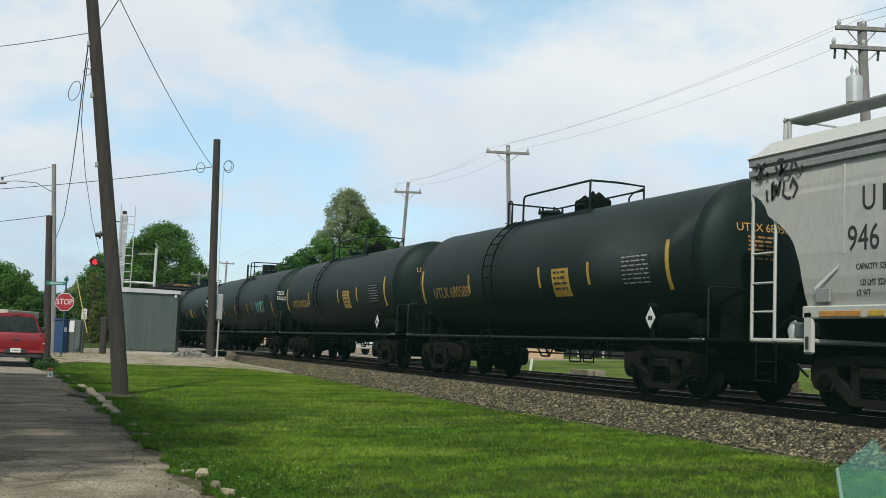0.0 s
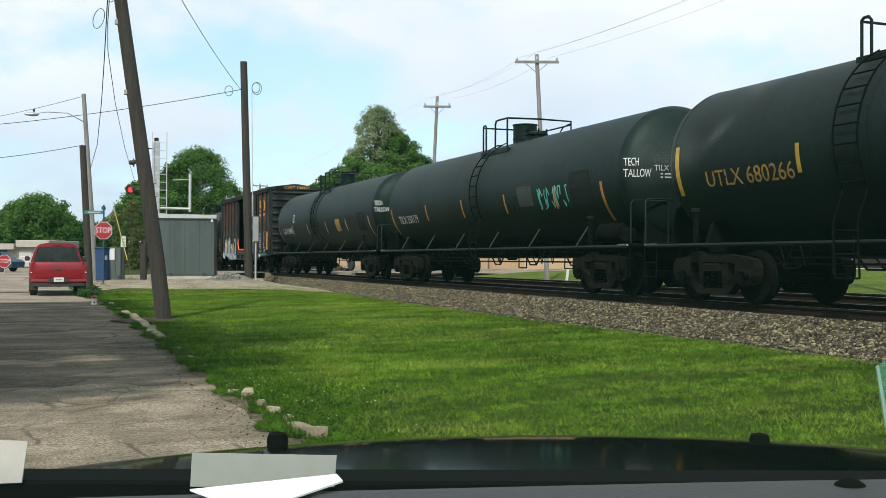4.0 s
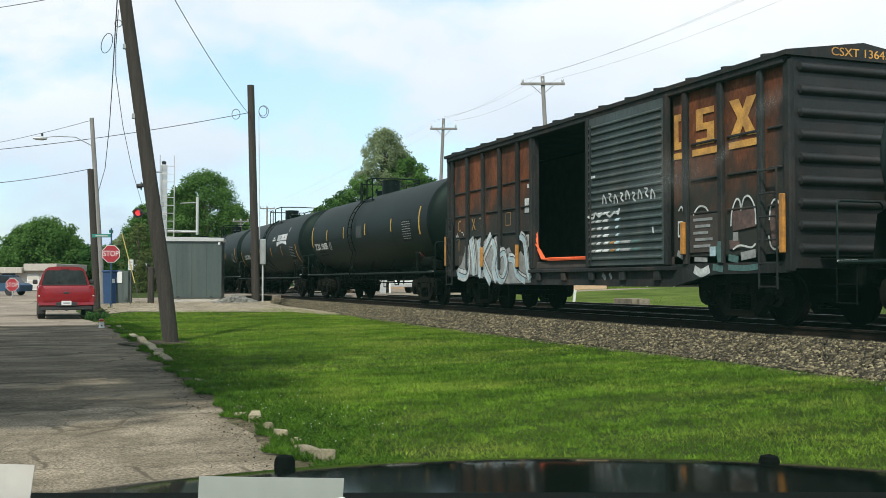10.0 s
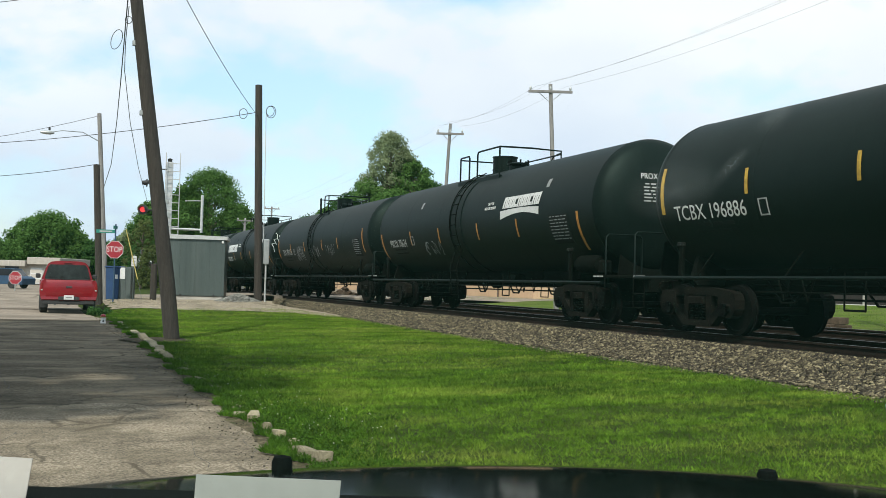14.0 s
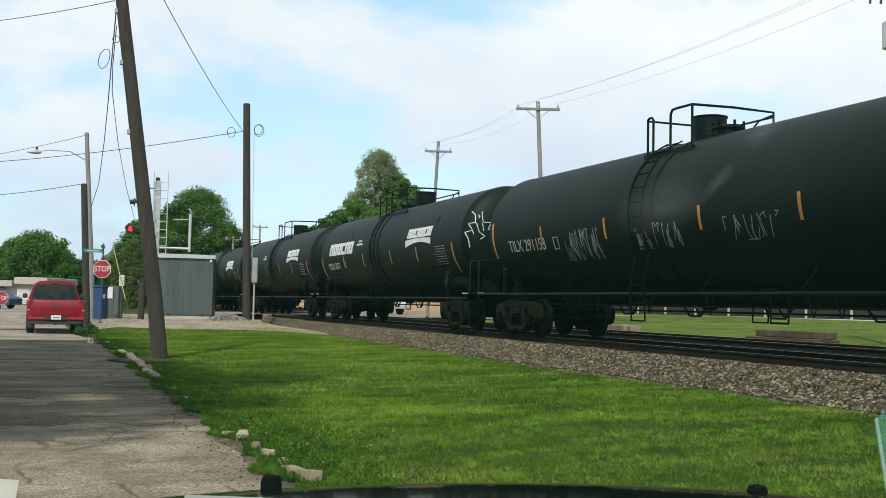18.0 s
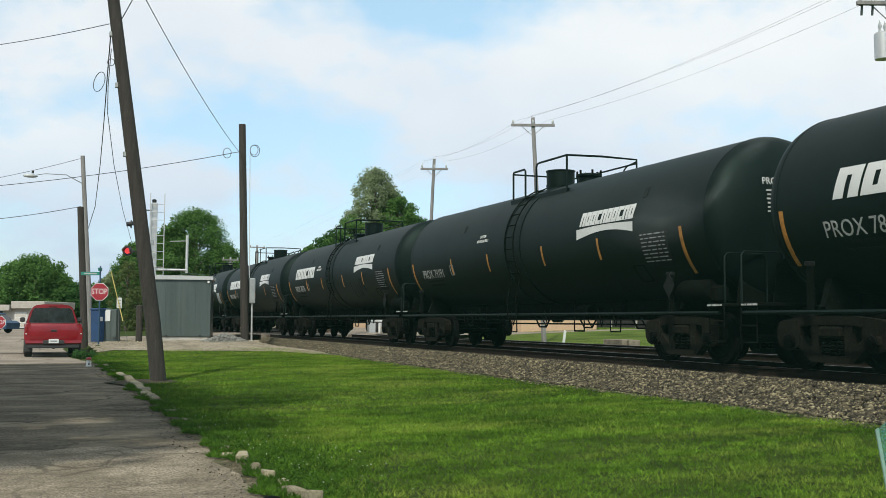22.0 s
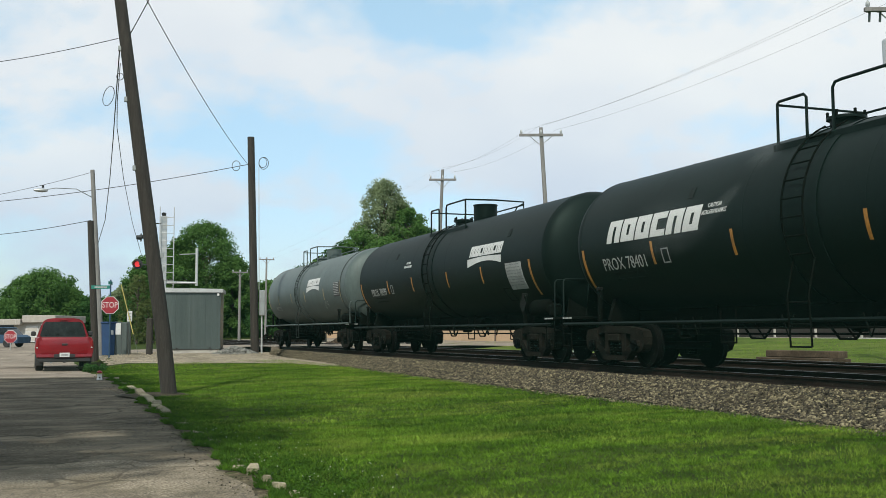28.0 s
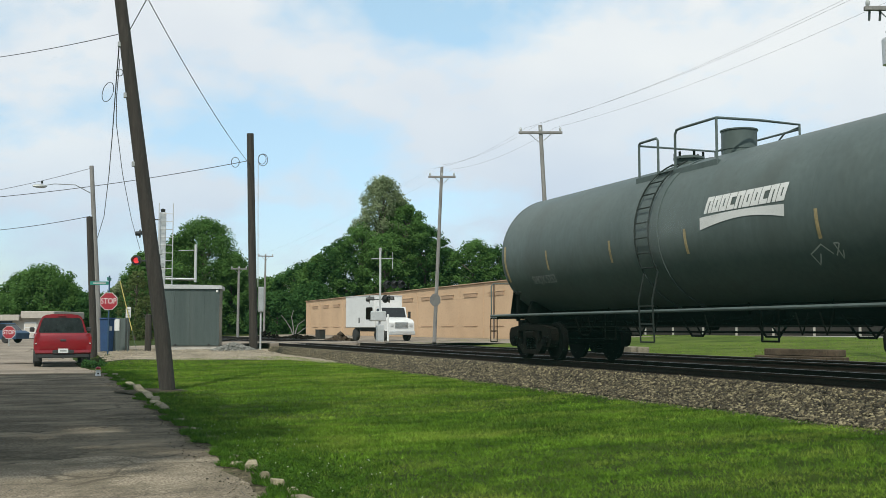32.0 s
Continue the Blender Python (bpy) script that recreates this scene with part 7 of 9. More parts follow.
def sag(a, b, drop, n=14):
    a, b = Vector(a), Vector(b)
    return [tuple(a.lerp(b, k / n) - Vector((0, 0, 4 * drop * (k / n) * (1 - k / n)))) for k in range(n + 1)]


def wire(points, r=0.012, label="thin black overhead wire", name="overhead_wire"):
    return tagged(part(name, Shape().tube(points, r, 4), M_CABLE), label, "wire", "overhead wires")


def coil(p, centre, r, mat=None, axis=(0.93, -0.35)):
    pts = []
    for k in range(33):
        a = k / 32 * 4 * math.pi
        rr = r * (1 - 0.05 * (k / 32))
        pts.append((centre[0] + rr * math.cos(a) * axis[0], centre[1] + rr * math.cos(a) * axis[1], centre[2] + rr * 1.25 * math.sin(a)))
    part("cable_coil", Shape().tube(pts, 0.014, 4), M_CABLE, p)


def build_poles():
    # near leaning pole
    base = at_view(-0.2608, -0.056, 24.4)
    top = at_view(-0.3221, 0.365, 24.8)
    p = p1 = pole(base.x, base.y, 0.08, top.z, 0.185, 0.135, M_POLE, "leaning brown timber utility pole with cables", (top.x - base.x, top.y - base.y))
    for f, o in ((0.50, -0.17), (0.66, -0.16), (0.78, -0.15), (0.30, 0.18), (0.27, 0.18)):
        part("bracket", Shape().slab(-0.05, 0.05, -0.05, 0.05, 0, 0.12, 0.01), M_GALV, p, at=pose((top.x - base.x) * f + o, (top.y - base.y) * f, (top.z - 0.08) * f))
    # second pole, upright, with meter box and conduit
    b2 = at_view(-0.1805, -0.0255, 50.0)
    t2 = at_view(-0.1868, 0.1885, 50.0)
    p2 = pole(b2.x, b2.y, 0.2, t2.z, 0.20, 0.165, M_POLE, "upright brown timber pole with a grey meter box", (t2.x - b2.x, t2.y - b2.y))
    part("meter_box", Shape().slab(0.12, 0.38, -0.42, -0.19, 2.05, 3.25, 0.03), M_GALV, p2, "grey steel meter box")
    part("conduit", Shape().tube([(0.25, -0.3, -0.1), (0.25, -0.3, 2.05)], 0.045, 8), M_ALU, p2, "pale conduit")
    part("conduit", Shape().tube([(0.11, -0.26, 3.25), (0.05, -0.20, 9.2)], 0.018, 6), M_ALU, p2)
    coil(p2, (0.24, -0.2, 9.42), 0.20)
    coil(p2, (0.27, -0.24, 9.38), 0.24)
    coil(p2, (-1.02, -0.05, 9.22), 0.2)
    # thin pole with the street lamp and the short thick pole beside it
    b3, t3 = at_view(-0.3270, -0.0195, 50.0), at_view(-0.3398, 0.157, 50.0)
    p3 = pole(b3.x, b3.y, 0.42, t3.z, 0.13, 0.10, M_POLE_GREY, "thin grey timber pole carrying a street lamp", (t3.x - b3.x, t3.y - b3.y))
    arm = [at_view(-0.3390, 0.130, 50), at_view(-0.355, 0.1385, 49), at_view(-0.375, 0.1395, 48), at_view(-0.385, 0.1380, 47.6)]
    o = Vector((b3.x, b3.y, 0.42))
    part("lamp_arm", Shape().tube([tuple(a - o) for a in arm], 0.02, 6), M_GALV, p3)
    c = arm[-1] - o
    part("lamp_head", Shape().lathe([(-0.36, 0.0), (-0.33, 0.05), (-0.15, 0.085), (0.08, 0.09), (0.24, 0.05), (0.28, 0)], "x", 12, at=(c.x - 0.15, c.y, c.z - 0.04)), M_GALV, p3, "grey cobra street lamp head")
    part("photocell", Shape().lathe([(0, 0.05), (0.12, 0.05), (0.13, 0)], "z", 8, at=(c.x - 0.1, c.y, c.z + 0.08)), M_BLACK, p3)
    b4, t4 = at_view(-0.3330, -0.0195, 47.0), at_view(-0.3405, 0.1075, 47.0)
    pole(b4.x, b4.y, 0.40, t4.z, 0.16, 0.14, M_POLE, "short dark timber pole beside the street sign", (t4.x - b4.x, t4.y - b4.y))
    # row of T poles beyond the tracks
    tops = []
    for k, (ax, az, foot, r) in enumerate(((0.0943, 0.1968, 0.105, 0.125), (-0.0010, 0.1560, -0.0085, 0.12), (0.4438, 0.3386, 0.46, 0.17), (-0.1704, 0.0715, -0.1711, 0.13), (-0.1958, 0.0596, -0.1961, 0.14))):
        d = (22.0 if k < 3 else 24.0 if k == 3 else 17.6) / (0.93493 * ax + 0.35482)
        t = at_view(ax, az, d)
        f = at_view(foot, 0, d)
        p = pole(f.x, f.y, 0.5, t.z, r, r * 0.75, M_POLE_GREY, "grey timber pole with a wooden crossarm beyond the tracks", (t.x - f.x, t.y - f.y))
        l = Vector((t.x - f.x, t.y - f.y, t.z - 0.5))
        u = Vector((0.93493, -0.35482, 0)) if k < 3 else Vector((1, 0, 0))
        def across(za, half, name="crossarm"):
            s = Shape()
            m = Matrix.Translation(l + Vector((0, 0, za))) @ Matrix.Rotation(math.atan2(u.y, u.x), 4, "Z")
            s.slab(-half, half, -0.16, -0.05, -0.06, 0.06, 0.01, m)
            part(name, s, M_POLE_GREY, p)
            for xx in (-half + 0.1, half - 0.1, 0.0):
                part("insulator", Shape().lathe([(0.05, 0.03), (0.12, 0.06), (0.2, 0.055), (0.26, 0.02), (0.27, 0)], "z", 8, at=tuple(l + Vector((0, 0, za)) + u * xx + Vector((u.y, -u.x, 0)) * 0.1)), M_GALV, p)
            b = Shape()
            for sg in (-1, 1):
                b.tube([tuple(l + u * (sg * half * 0.5) + Vector((0, 0, za - 0.05))), tuple(l + Vector((0, 0, za - 0.5)))], 0.018, 5)
            part("arm_brace", b, M_GALV, p)
        if k == 2:
            across(-0.22, 0.80)
            across(-0.78, 0.95)
            for dx in (-0.28,):
                part("transformer", Shape().lathe([(-2.45, 0.0), (-2.45, 0.22), (-1.75, 0.23), (-1.70, 0.18), (-1.67, 0.0)], "z", 14, at=(l.x + dx * 1.1 - 0.2, l.y - 0.25, l.z)), M_ALU, p, "grey pole transformer")
                for bx in (-0.09, 0.09):
                    part("bushing", Shape().lathe([(-1.70, 0.05), (-1.62, 0.03), (-1.54, 0.055), (-1.46, 0.03), (-1.36, 0.0)], "z", 8, at=(l.x + dx * 1.1 - 0.2 + bx, l.y - 0.25, l.z)), M_GALV, p)
            for dx in (-0.8, -0.5, 0.45, 0.8):
                q = l + u * dx + Vector((0, 0, -1.1))
                part("fuse_cutout", Shape().tube([(q.x - 0.06, q.y, q.z + 0.30), (q.x, q.y - 0.05, q.z + 0.26), (q.x + 0.02, q.y, q.z)], 0.035, 6), M_GALV_DARK, p)
        else:
            across((-0.38, -0.62, 0, -0.25, -0.25)[k], (1.05, 0.82, 0, 0.9, 0.8)[k])
        tops.append((t, u))
    # conductors from pole to pole, and on past both ends
    order = [3, 1, 0, 2]
    for off in (-0.7, 0.0, 0.7):
        for a, b in zip(order, order[1:]):
            pa, pb = tops[a][0] + tops[a][1] * off, tops[b][0] + tops[b][1] * off
            dz = 0.12 if off == 0 else -0.12
            wire(sag(pa + Vector((0, 0, dz)), pb + Vector((0, 0, dz)), 0.35), 0.004 if a != 3 else 0.002, "thin bare conductor between the T poles", "line_wire")
        pa = tops[2][0] + tops[2][1] * off
        wire(sag(pa, pa + Vector((0.3, -45, 0.4)), 0.8), 0.006, "thin bare conductor between the T poles", "line_wire")
    wire(sag(tops[0][0] - Vector((0, 0, 3.8)) , tops[2][0] - Vector((0, 0, 4.0)), 1.0), 0.02, "black service cable beyond the tracks")
    # cables of the near poles
    top1, top2 = top, t2
    wire(sag(top2 + Vector((0, 0, -1.5)), at_view(-0.3160, 0.372, 24.8), 0.35), 0.014, "black cable between the timber poles")
    wire(sag(at_view(-0.1874, 0.1622, 50), at_view(-0.460, 0.124, 53), 0.2), 0.016, "black cable between the timber poles")
    wire(sag(at_view(-0.3395, 0.155, 50), at_view(-0.46, 0.128, 58), 0.1), 0.012, "thin black overhead wire")
    wire(sag(at_view(-0.3400, 0.108, 47), at_view(-0.46, 0.092, 50), 0.1), 0.014, "thin black overhead wire")
    wire(sag(at_view(-0.3175, 0.2866, 24.7), at_view(-0.50, 0.257, 34), 0.12), 0.010, "thin black overhead wire")
    wire([tuple(at_view(-0.3061, 0.2906, 24.6)), tuple(at_view(-0.2929, 0.316, 24.4)), tuple(at_view(-0.268, 0.364, 24.0))], 0.016, "black guy cable from the leaning pole")
    # drop cables from the leaning pole to the corner poles
    wire([tuple(at_view(a, z, d)) for a, z, d in ((-0.3160, 0.275, 24.6), (-0.3178, 0.242, 25.2), (-0.3204, 0.1876, 31), (-0.3227, 0.149, 38), (-0.3265, 0.108, 45), (-0.333, 0.085, 49.5))], 0.014, "slack black drop cable")
    wire([tuple(at_view(a, z, d)) for a, z, d in ((-0.3150, 0.262, 24.6), (-0.3172, 0.225, 25.5), (-0.3169, 0.1987, 28), (-0.3096, 0.149, 34), (-0.300, 0.105, 42), (-0.290, 0.072, 50))], 0.010, "slack black drop cable")
    o = Vector((base.x, base.y, 0.08))
    for c, ra, rb, k in ((at_view(-0.3149, 0.2487, 24.7), 0.085, 0.085, 0.0), (at_view(-0.3258, 0.2295, 24.9), 0.13, 0.24, 0.05)):
        ring = [tuple(c - o + Vector((0.93, -0.35, 0)) * (ra * math.cos(a * 0.39) + k * math.sin(a * 0.39)) + Vector((0, 0, rb * math.sin(a * 0.39)))) for a in range(17)]
        part("cable_coil", Shape().tube(ring, 0.010, 4), M_CABLE, p1, "coil of spare black cable")


def flasher(parent, o, face, lit, r=0.15, hood=True):
    """A crossing light: round black target, lens and hood, facing -y turned by face degrees."""
    m = Matrix.Translation(o) @ Matrix.Rotation(radians(face), 4, "Z")
    b = part("flasher", Shape().lathe([(0.02, 0.0), (0.02, r * 1.65), (0.05, r * 1.65), (0.05, r), (0.26, r * 0.8), (0.28, 0)], "y", 20), M_BLACK, parent, "round black crossing light", at=m)
    part("lens", Shape().lathe([(-0.01, 0.0), (0.0, r * 0.6), (0.025, r)], "y", 20), M_GLOWRED if lit else M_BLACK, b, "red light lens")
    if hood:
        s = Shape()
        n = 10
        vs = []
        for rr in (r * 1.02, r * 1.10):
            for yy in (0.02, -0.28):
                for k in range(n + 1):
                    a = radians(-20 + 220 * k / n)
                    vs.append((rr * math.cos(a), yy, rr * math.sin(a)))
        q = n + 1
        fs = []
        for k in range(n):
            fs += [(k, k + 1, q + k + 1, q + k), (2 * q + k, 3 * q + k, 3 * q + k + 1, 2 * q + k + 1), (q + k, q + k + 1, 3 * q + k + 1, 3 * q + k)]
        part("hood", s.add(vs, fs), M_BLACK, b)
    return b


def octagon(r, y0, y1):
    return Shape().prism([(r / math.cos(math.pi / 8) * math.cos(math.pi / 8 + k * math.pi / 4), r / math.cos(math.pi / 8) * math.sin(math.pi / 8 + k * math.pi / 4)) for k in range(8)], y0, y1, "y")


def stop_sign(o, ground, face, r=0.381, back=False, post=True, post_mat=None, top=0.0):
    t = thing("stop_sign", Matrix.Translation((o.x, o.y, ground)) @ Matrix.Rotation(radians(face), 4, "Z"), "grey back of an octagonal sign on a post" if back else "red octagonal stop sign with white letters on a blue post", "stop sign", "stop signs")
    h = o.z - ground
    if post:
        part("post", Shape().slab(-0.03, 0.03, 0.01, 0.06, -0.2, h + r + top, 0.008), post_mat or M_BLUEPOST, t)
    s = part("plate", octagon(r, -0.012, 0.0), M_SIGNBACK if back else M_WHITE, t, at=pose(0, 0, h))
    if not back:
        part("face", octagon(r - 0.022, -0.018, -0.0125), M_SIGNRED, s)
        vs, fs = letters("STOP", r * 0.66, 0.002, "CENTER", 0.82)
        part("lettering", Shape().add([(v.x, -0.021 - v.z, v.y) for v in vs], fs), M_WHITE, s, "white capital letters")
    return t


def build_corner():
    # signal shed
    c = at_view(-0.2090, 0, 49.0)
    base = 0.58
    W, D, H = 2.72, 2.4, 2.75
    shed = thing("signal_shed", pose(c.x - W / 2, c.y + D / 2, base, 0, 0, -12), "grey corrugated steel railway signal shed on gravel", "signal shed")
    for y in (-D / 2, D / 2 - 0.04):
        n = 4
        for k in range(n):
            x0 = -W / 2 + W * k / n
            part("wall_panel", Shape().slab(x0, x0 + W / n - 0.0005, y, y + 0.04, 0.1, H, 0.006), M_SHED, shed)
    for x in (-W / 2, W / 2 - 0.04):
        part("side_wall", Shape().slab(x, x + 0.04, -D / 2 + 0.045, D / 2 - 0.045, 0.1, H, 0.01), M_SHED, shed)
    part("roof", Shape().prism([(-W / 2 - 0.1, H - 0.02), (-W / 2 - 0.1, H + 0.16), (0, H + 0.17), (W / 2 + 0.1, H + 0.14), (W / 2 + 0.1, H - 0.02)], -D / 2 - 0.1, D / 2 + 0.1, "y"), M_ALU, shed, "pale metal roof with folded edges")
    part("skid", Shape().slab(-W / 2 + 0.05, W / 2 - 0.05, -D / 2 + 0.05, D / 2 - 0.05, -0.25, 0.1, 0.02), M_CONCRETE, shed)
    part("eave_lamp", Shape().slab(W / 2 - 0.16, W / 2 - 0.06, -D / 2 - 0.06, -D / 2 - 0.005, H - 0.18, H - 0.06, 0.01), M_WHITE, shed)
    for x in (-0.6, 0.9):
        part("hasp", Shape().lathe([(-0.02, 0.05), (0.02, 0.05)], "y", 10, at=(x, -D / 2 - 0.02, 0.14)), M_BLACK, shed)
    # cantilever signal tower behind the shed
    b = at_view(-0.2725, 0, 53.0)
    tw = thing("signal_tower", pose(b.x, b.y, 0.5), "silver lattice signal tower with ladder and crossing lights", "signal tower")
    top = 1.46 + 0.112 * 53 - 0.5
    part("mast", Shape().slab(-0.02, 0.30, -0.14, 0.14, -0.2, top, 0.03), M_ALU, tw)
    lad = Shape()
    for x in (-0.08, 0.62):
        lad.tube([(x, -0.3, 0.2), (x, -0.3, top + 0.45)], 0.025, 6)
    for k in range(17):
        z = 0.4 + k * 0.4
        if z < top + 0.4:
            lad.tube([(-0.08, -0.3, z), (0.62, -0.3, z)], 0.018, 5)
    part("ladder", lad, M_ALU, tw)
    for z in (top - 2.8, top - 0.4):
        part("stay", Shape().tube([(-0.7, -0.1, z), (0.1, -0.1, z)], 0.03, 6), M_BLACK, tw)
    part("cap_lamp", Shape().lathe([(top, 0.1), (top + 0.15, 0.12), (top + 0.2, 0)], "z", 10, at=(0.14, 0, 0)), M_BLACK, tw)
    part("arm", Shape().tube([(0.3, 0, top - 3.4), (1.86, 0, top - 3.4)], 0.06, 8), M_ALU, tw)
    part("arm_post", Shape().tube([(1.82, 0, top - 3.55), (1.82, 0, top - 1.6)], 0.07, 8), M_ALU, tw)
    part("arm_stay", Shape().tube([(0.95, 0, top - 1.95), (1.82, 0, top - 1.9)], 0.025, 6), M_GALV, tw)
    flasher(tw, Vector((-0.95, -0.2, top - 1.15)), 95, False, 0.13)
    flasher(tw, at_view(-0.2945, 0.0655, 50.5) - Vector((b.x, b.y, 0.5)), -18, True, 0.15)
    part("flasher_arm", Shape().tube([tuple(at_view(-0.2945, 0.0655, 50.7) - Vector((b.x, b.y, 0.5))), (0.0, 0, 1.46 + 0.064 * 53 - 0.5)], 0.04, 6), M_BLACK, tw)
    # stop sign and street name blades on one blue post
    o = at_view(-0.3200, 0.0262, 46.0)
    st = stop_sign(o, 0.45, -20, post_mat=M_BLUEPOST, top=0.75)
    sn = thing("street_sign", Matrix.Translation((o.x, o.y, 0.45)) @ Matrix.Rotation(radians(-20), 4, "Z"), "green street name blades on top of the post", "street sign")
    h = at_view(-0.32, 0.0436, 46).z - 0.45
    bl = part("blade", Shape().slab(-0.85, 0.02, 0.03, 0.045, h - 0.075, h + 0.075, 0.004), M_SIGNGREEN, sn, "green blade with unreadable white print")
    part("print_bar", Shape().box(-0.70, -0.15, 0.024, 0.029, h - 0.03, h + 0.03), M_DULLWHITE, bl)
    part("blade", Shape().slab(-0.02, 0.02, -0.25, 0.25, h + 0.11, h + 0.25, 0.004), M_SIGNGREEN, sn)
    # far stop sign
    o = at_view(-0.4145, -0.0035, 66.0)
    stop_sign(o, height(o.x, o.y), -20, 0.40, post_mat=M_GALV)
    # blue bin, fence panel, notice papers and guy guard near the corner
    o = at_view(-0.3185, 0, 49.0)
    bn = thing("waste_bin", pose(o.x, o.y, 0.42, 0, 0, -20), "tall blue plastic waste bin at the corner", "bin")
    part("body", Shape().prism([(-0.28, 0.0), (0.28, 0.0), (0.33, 1.45), (-0.33, 1.45)], -0.4, 0.4, "y"), M_BLUEBIN, bn)
    part("lid", Shape().slab(-0.36, 0.36, -0.44, 0.44, 1.45, 1.55, 0.03), M_BLUEBIN, bn)
    part("label", Shape().slab(0.12, 0.24, -0.42, -0.40, 0.95, 1.15, 0.004), M_WHITE, bn)
    # plain box made up in place of the grey fence panel
    o = at_view(-0.3045, 0, 49.0)
    cb = thing("fence_block", pose(o.x, o.y, 0.42, 0, 0, -20), "low grey box in place of the dim fence behind the stop sign", "cabinet")
    part("body", Shape().slab(-0.42, 0.16, -0.35, 0.35, 0, 1.52, 0.02), M_GALV_DARK, cb)
    part("notice", Shape().slab(-0.38, -0.12, -0.375, -0.355, 0.95, 1.48, 0.004), M_WHITE, cb, "white notice sheet")
    part("door_seam", Shape().slab(-0.09, -0.08, -0.356, -0.351, 0.1, 1.4, 0.002), M_BLACK, cb)
    o = at_view(-0.3010, 0.006, 46.5)
    mk = thing("marker_post", pose(o.x, o.y, 0.40), "thin post with a white striped marker plate", "marker")
    part("post", Shape().slab(-0.016, 0.016, -0.02, 0.02, 0, 2.1, 0.005), M_GALV_DARK, mk)
    pl = part("plate", Shape().slab(-0.11, 0.11, -0.04, -0.02, 1.55, 2.02, 0.006), M_WHITE, mk)
    for z in (1.62, 1.74, 1.88):
        part("plate_stripe", Shape().box(-0.07, 0.07, -0.046, -0.041, z, z + 0.05), M_DULLWHITE, pl)
    a, b = at_view(-0.3097, 0.046, 46.6), at_view(-0.2915, -0.0225, 46.0)
    gg = thing("guy_guard", Matrix.Translation(b), "yellow plastic guard on a guy wire", "guy guard")
    part("sleeve", Shape().tube([tuple(a - b), tuple((a - b) * 0.3)], 0.021, 8), M_GUARD, gg)
    part("guy_wire", Shape().tube([tuple((a - b) * 0.32), (0, 0, -0.05)], 0.007, 6), M_GALV_DARK, gg)
    o = at_view(-0.2815, 0, 47.5)
    tagged(part("timber_stub", Shape().lathe([(0.3, 0.15), (2.08, 0.14), (2.11, 0.09), (2.11, 0)], "z", 12, at=(o.x, o.y, 0)), M_POLE), "short dark timber post stub by the shed", "post")
    # rocks heaped beside the shed
    rng = random.Random(9)
    cs = at_view(-0.2000, 0, 47.0)
    def spot(r):
        a, q = r.uniform(0, 6.28), r.random() ** 0.6
        x, y = cs.x + 1.05 * q * math.cos(a), cs.y + 0.9 * q * math.sin(a)
        return (x, y, height(x, y) + 0.34 * (1 - q))
    V, F = stones(rng, 1500, spot, 0.035, 0.085)
    tagged(new("rock_heap", raw_mesh("rock_heap", V, F, M_ROCK)), "heap of grey rocks beside the shed", "rocks", kind="stuff")
    # far crossing signal on the other side of the tracks
    b = at_view(-0.0602, 0, 68.0)
    fs = thing("crossing_signal", pose(b.x, b.y, 0.6), "silver crossing mast with black lights across the tracks", "crossing signal")
    k = 68 / 1847
    part("mast", Shape().tube([(0, 0, -0.2), (0, 0, 5.9)], 0.07, 10), M_ALU, fs)
    part("base_case", Shape().slab(-0.22, 0.22, -0.22, 0.22, 0, 1.1, 0.03), M_ALU, fs)
    part("gate_mechanism", Shape().slab(-0.7, 0.35, -0.25, 0.2, 1.35, 2.0, 0.05), M_ALU, fs)
    part("counterweight", Shape().slab(-0.95, -0.55, -0.2, 0.1, 1.45, 2.25, 0.05), M_UNDER_RUST, fs)
    part("light_arm", Shape().tube([(-0.75, 0, 2.75), (0.85, 0, 2.8)], 0.035, 6), M_BLACK, fs)
    part("light_arm", Shape().tube([(0.0, 0, 3.7), (1.5, 0, 3.75)], 0.035, 6), M_BLACK, fs)
    for x, z, f in ((-0.72, 2.75, 70), (0.35, 2.8, 20), (0.62, 2.8, 60), (0.45, 3.75, 10), (0.95, 3.75, 10), (1.4, 3.78, 10)):
        flasher(fs, Vector((x, -0.1, z)), f, False, 0.16)
    for s in (-1, 1):
        part("crossbuck_blade", Shape().slab(-0.55, 0.55, -0.10, -0.08, -0.11, 0.11, 0.005), M_ALU, fs, at=pose(0.75, 0, 5.3, 0, 90 + s * 8, 70))
    part("bell", Shape().lathe([(5.9, 0.08), (6.1, 0.12), (6.15, 0)], "z", 10), M_ALU, fs)
    part("top_arm", Shape().tube([(-0.6, 0, 5.4), (0.9, 0, 5.45)], 0.03, 6), M_ALU, fs)
    o = at_view(0.012, 0, 64.5)
    w = tagged(part("bollard", Shape().lathe([(0.4, 0.07), (2.35, 0.07), (2.4, 0)], "z", 10, at=tuple(at_view(-0.0525, 0, 66.0)[:2]) + (0,)), M_WHITE), "white painted steel bollard by the crossing", "bollard")
    # back of the sign on the far T pole
    o = at_view(-0.0075, 0.0275, 61.0)
    stop_sign(o, 0.55, 12, 0.36, back=True, post_mat=M_SIGNBACK)


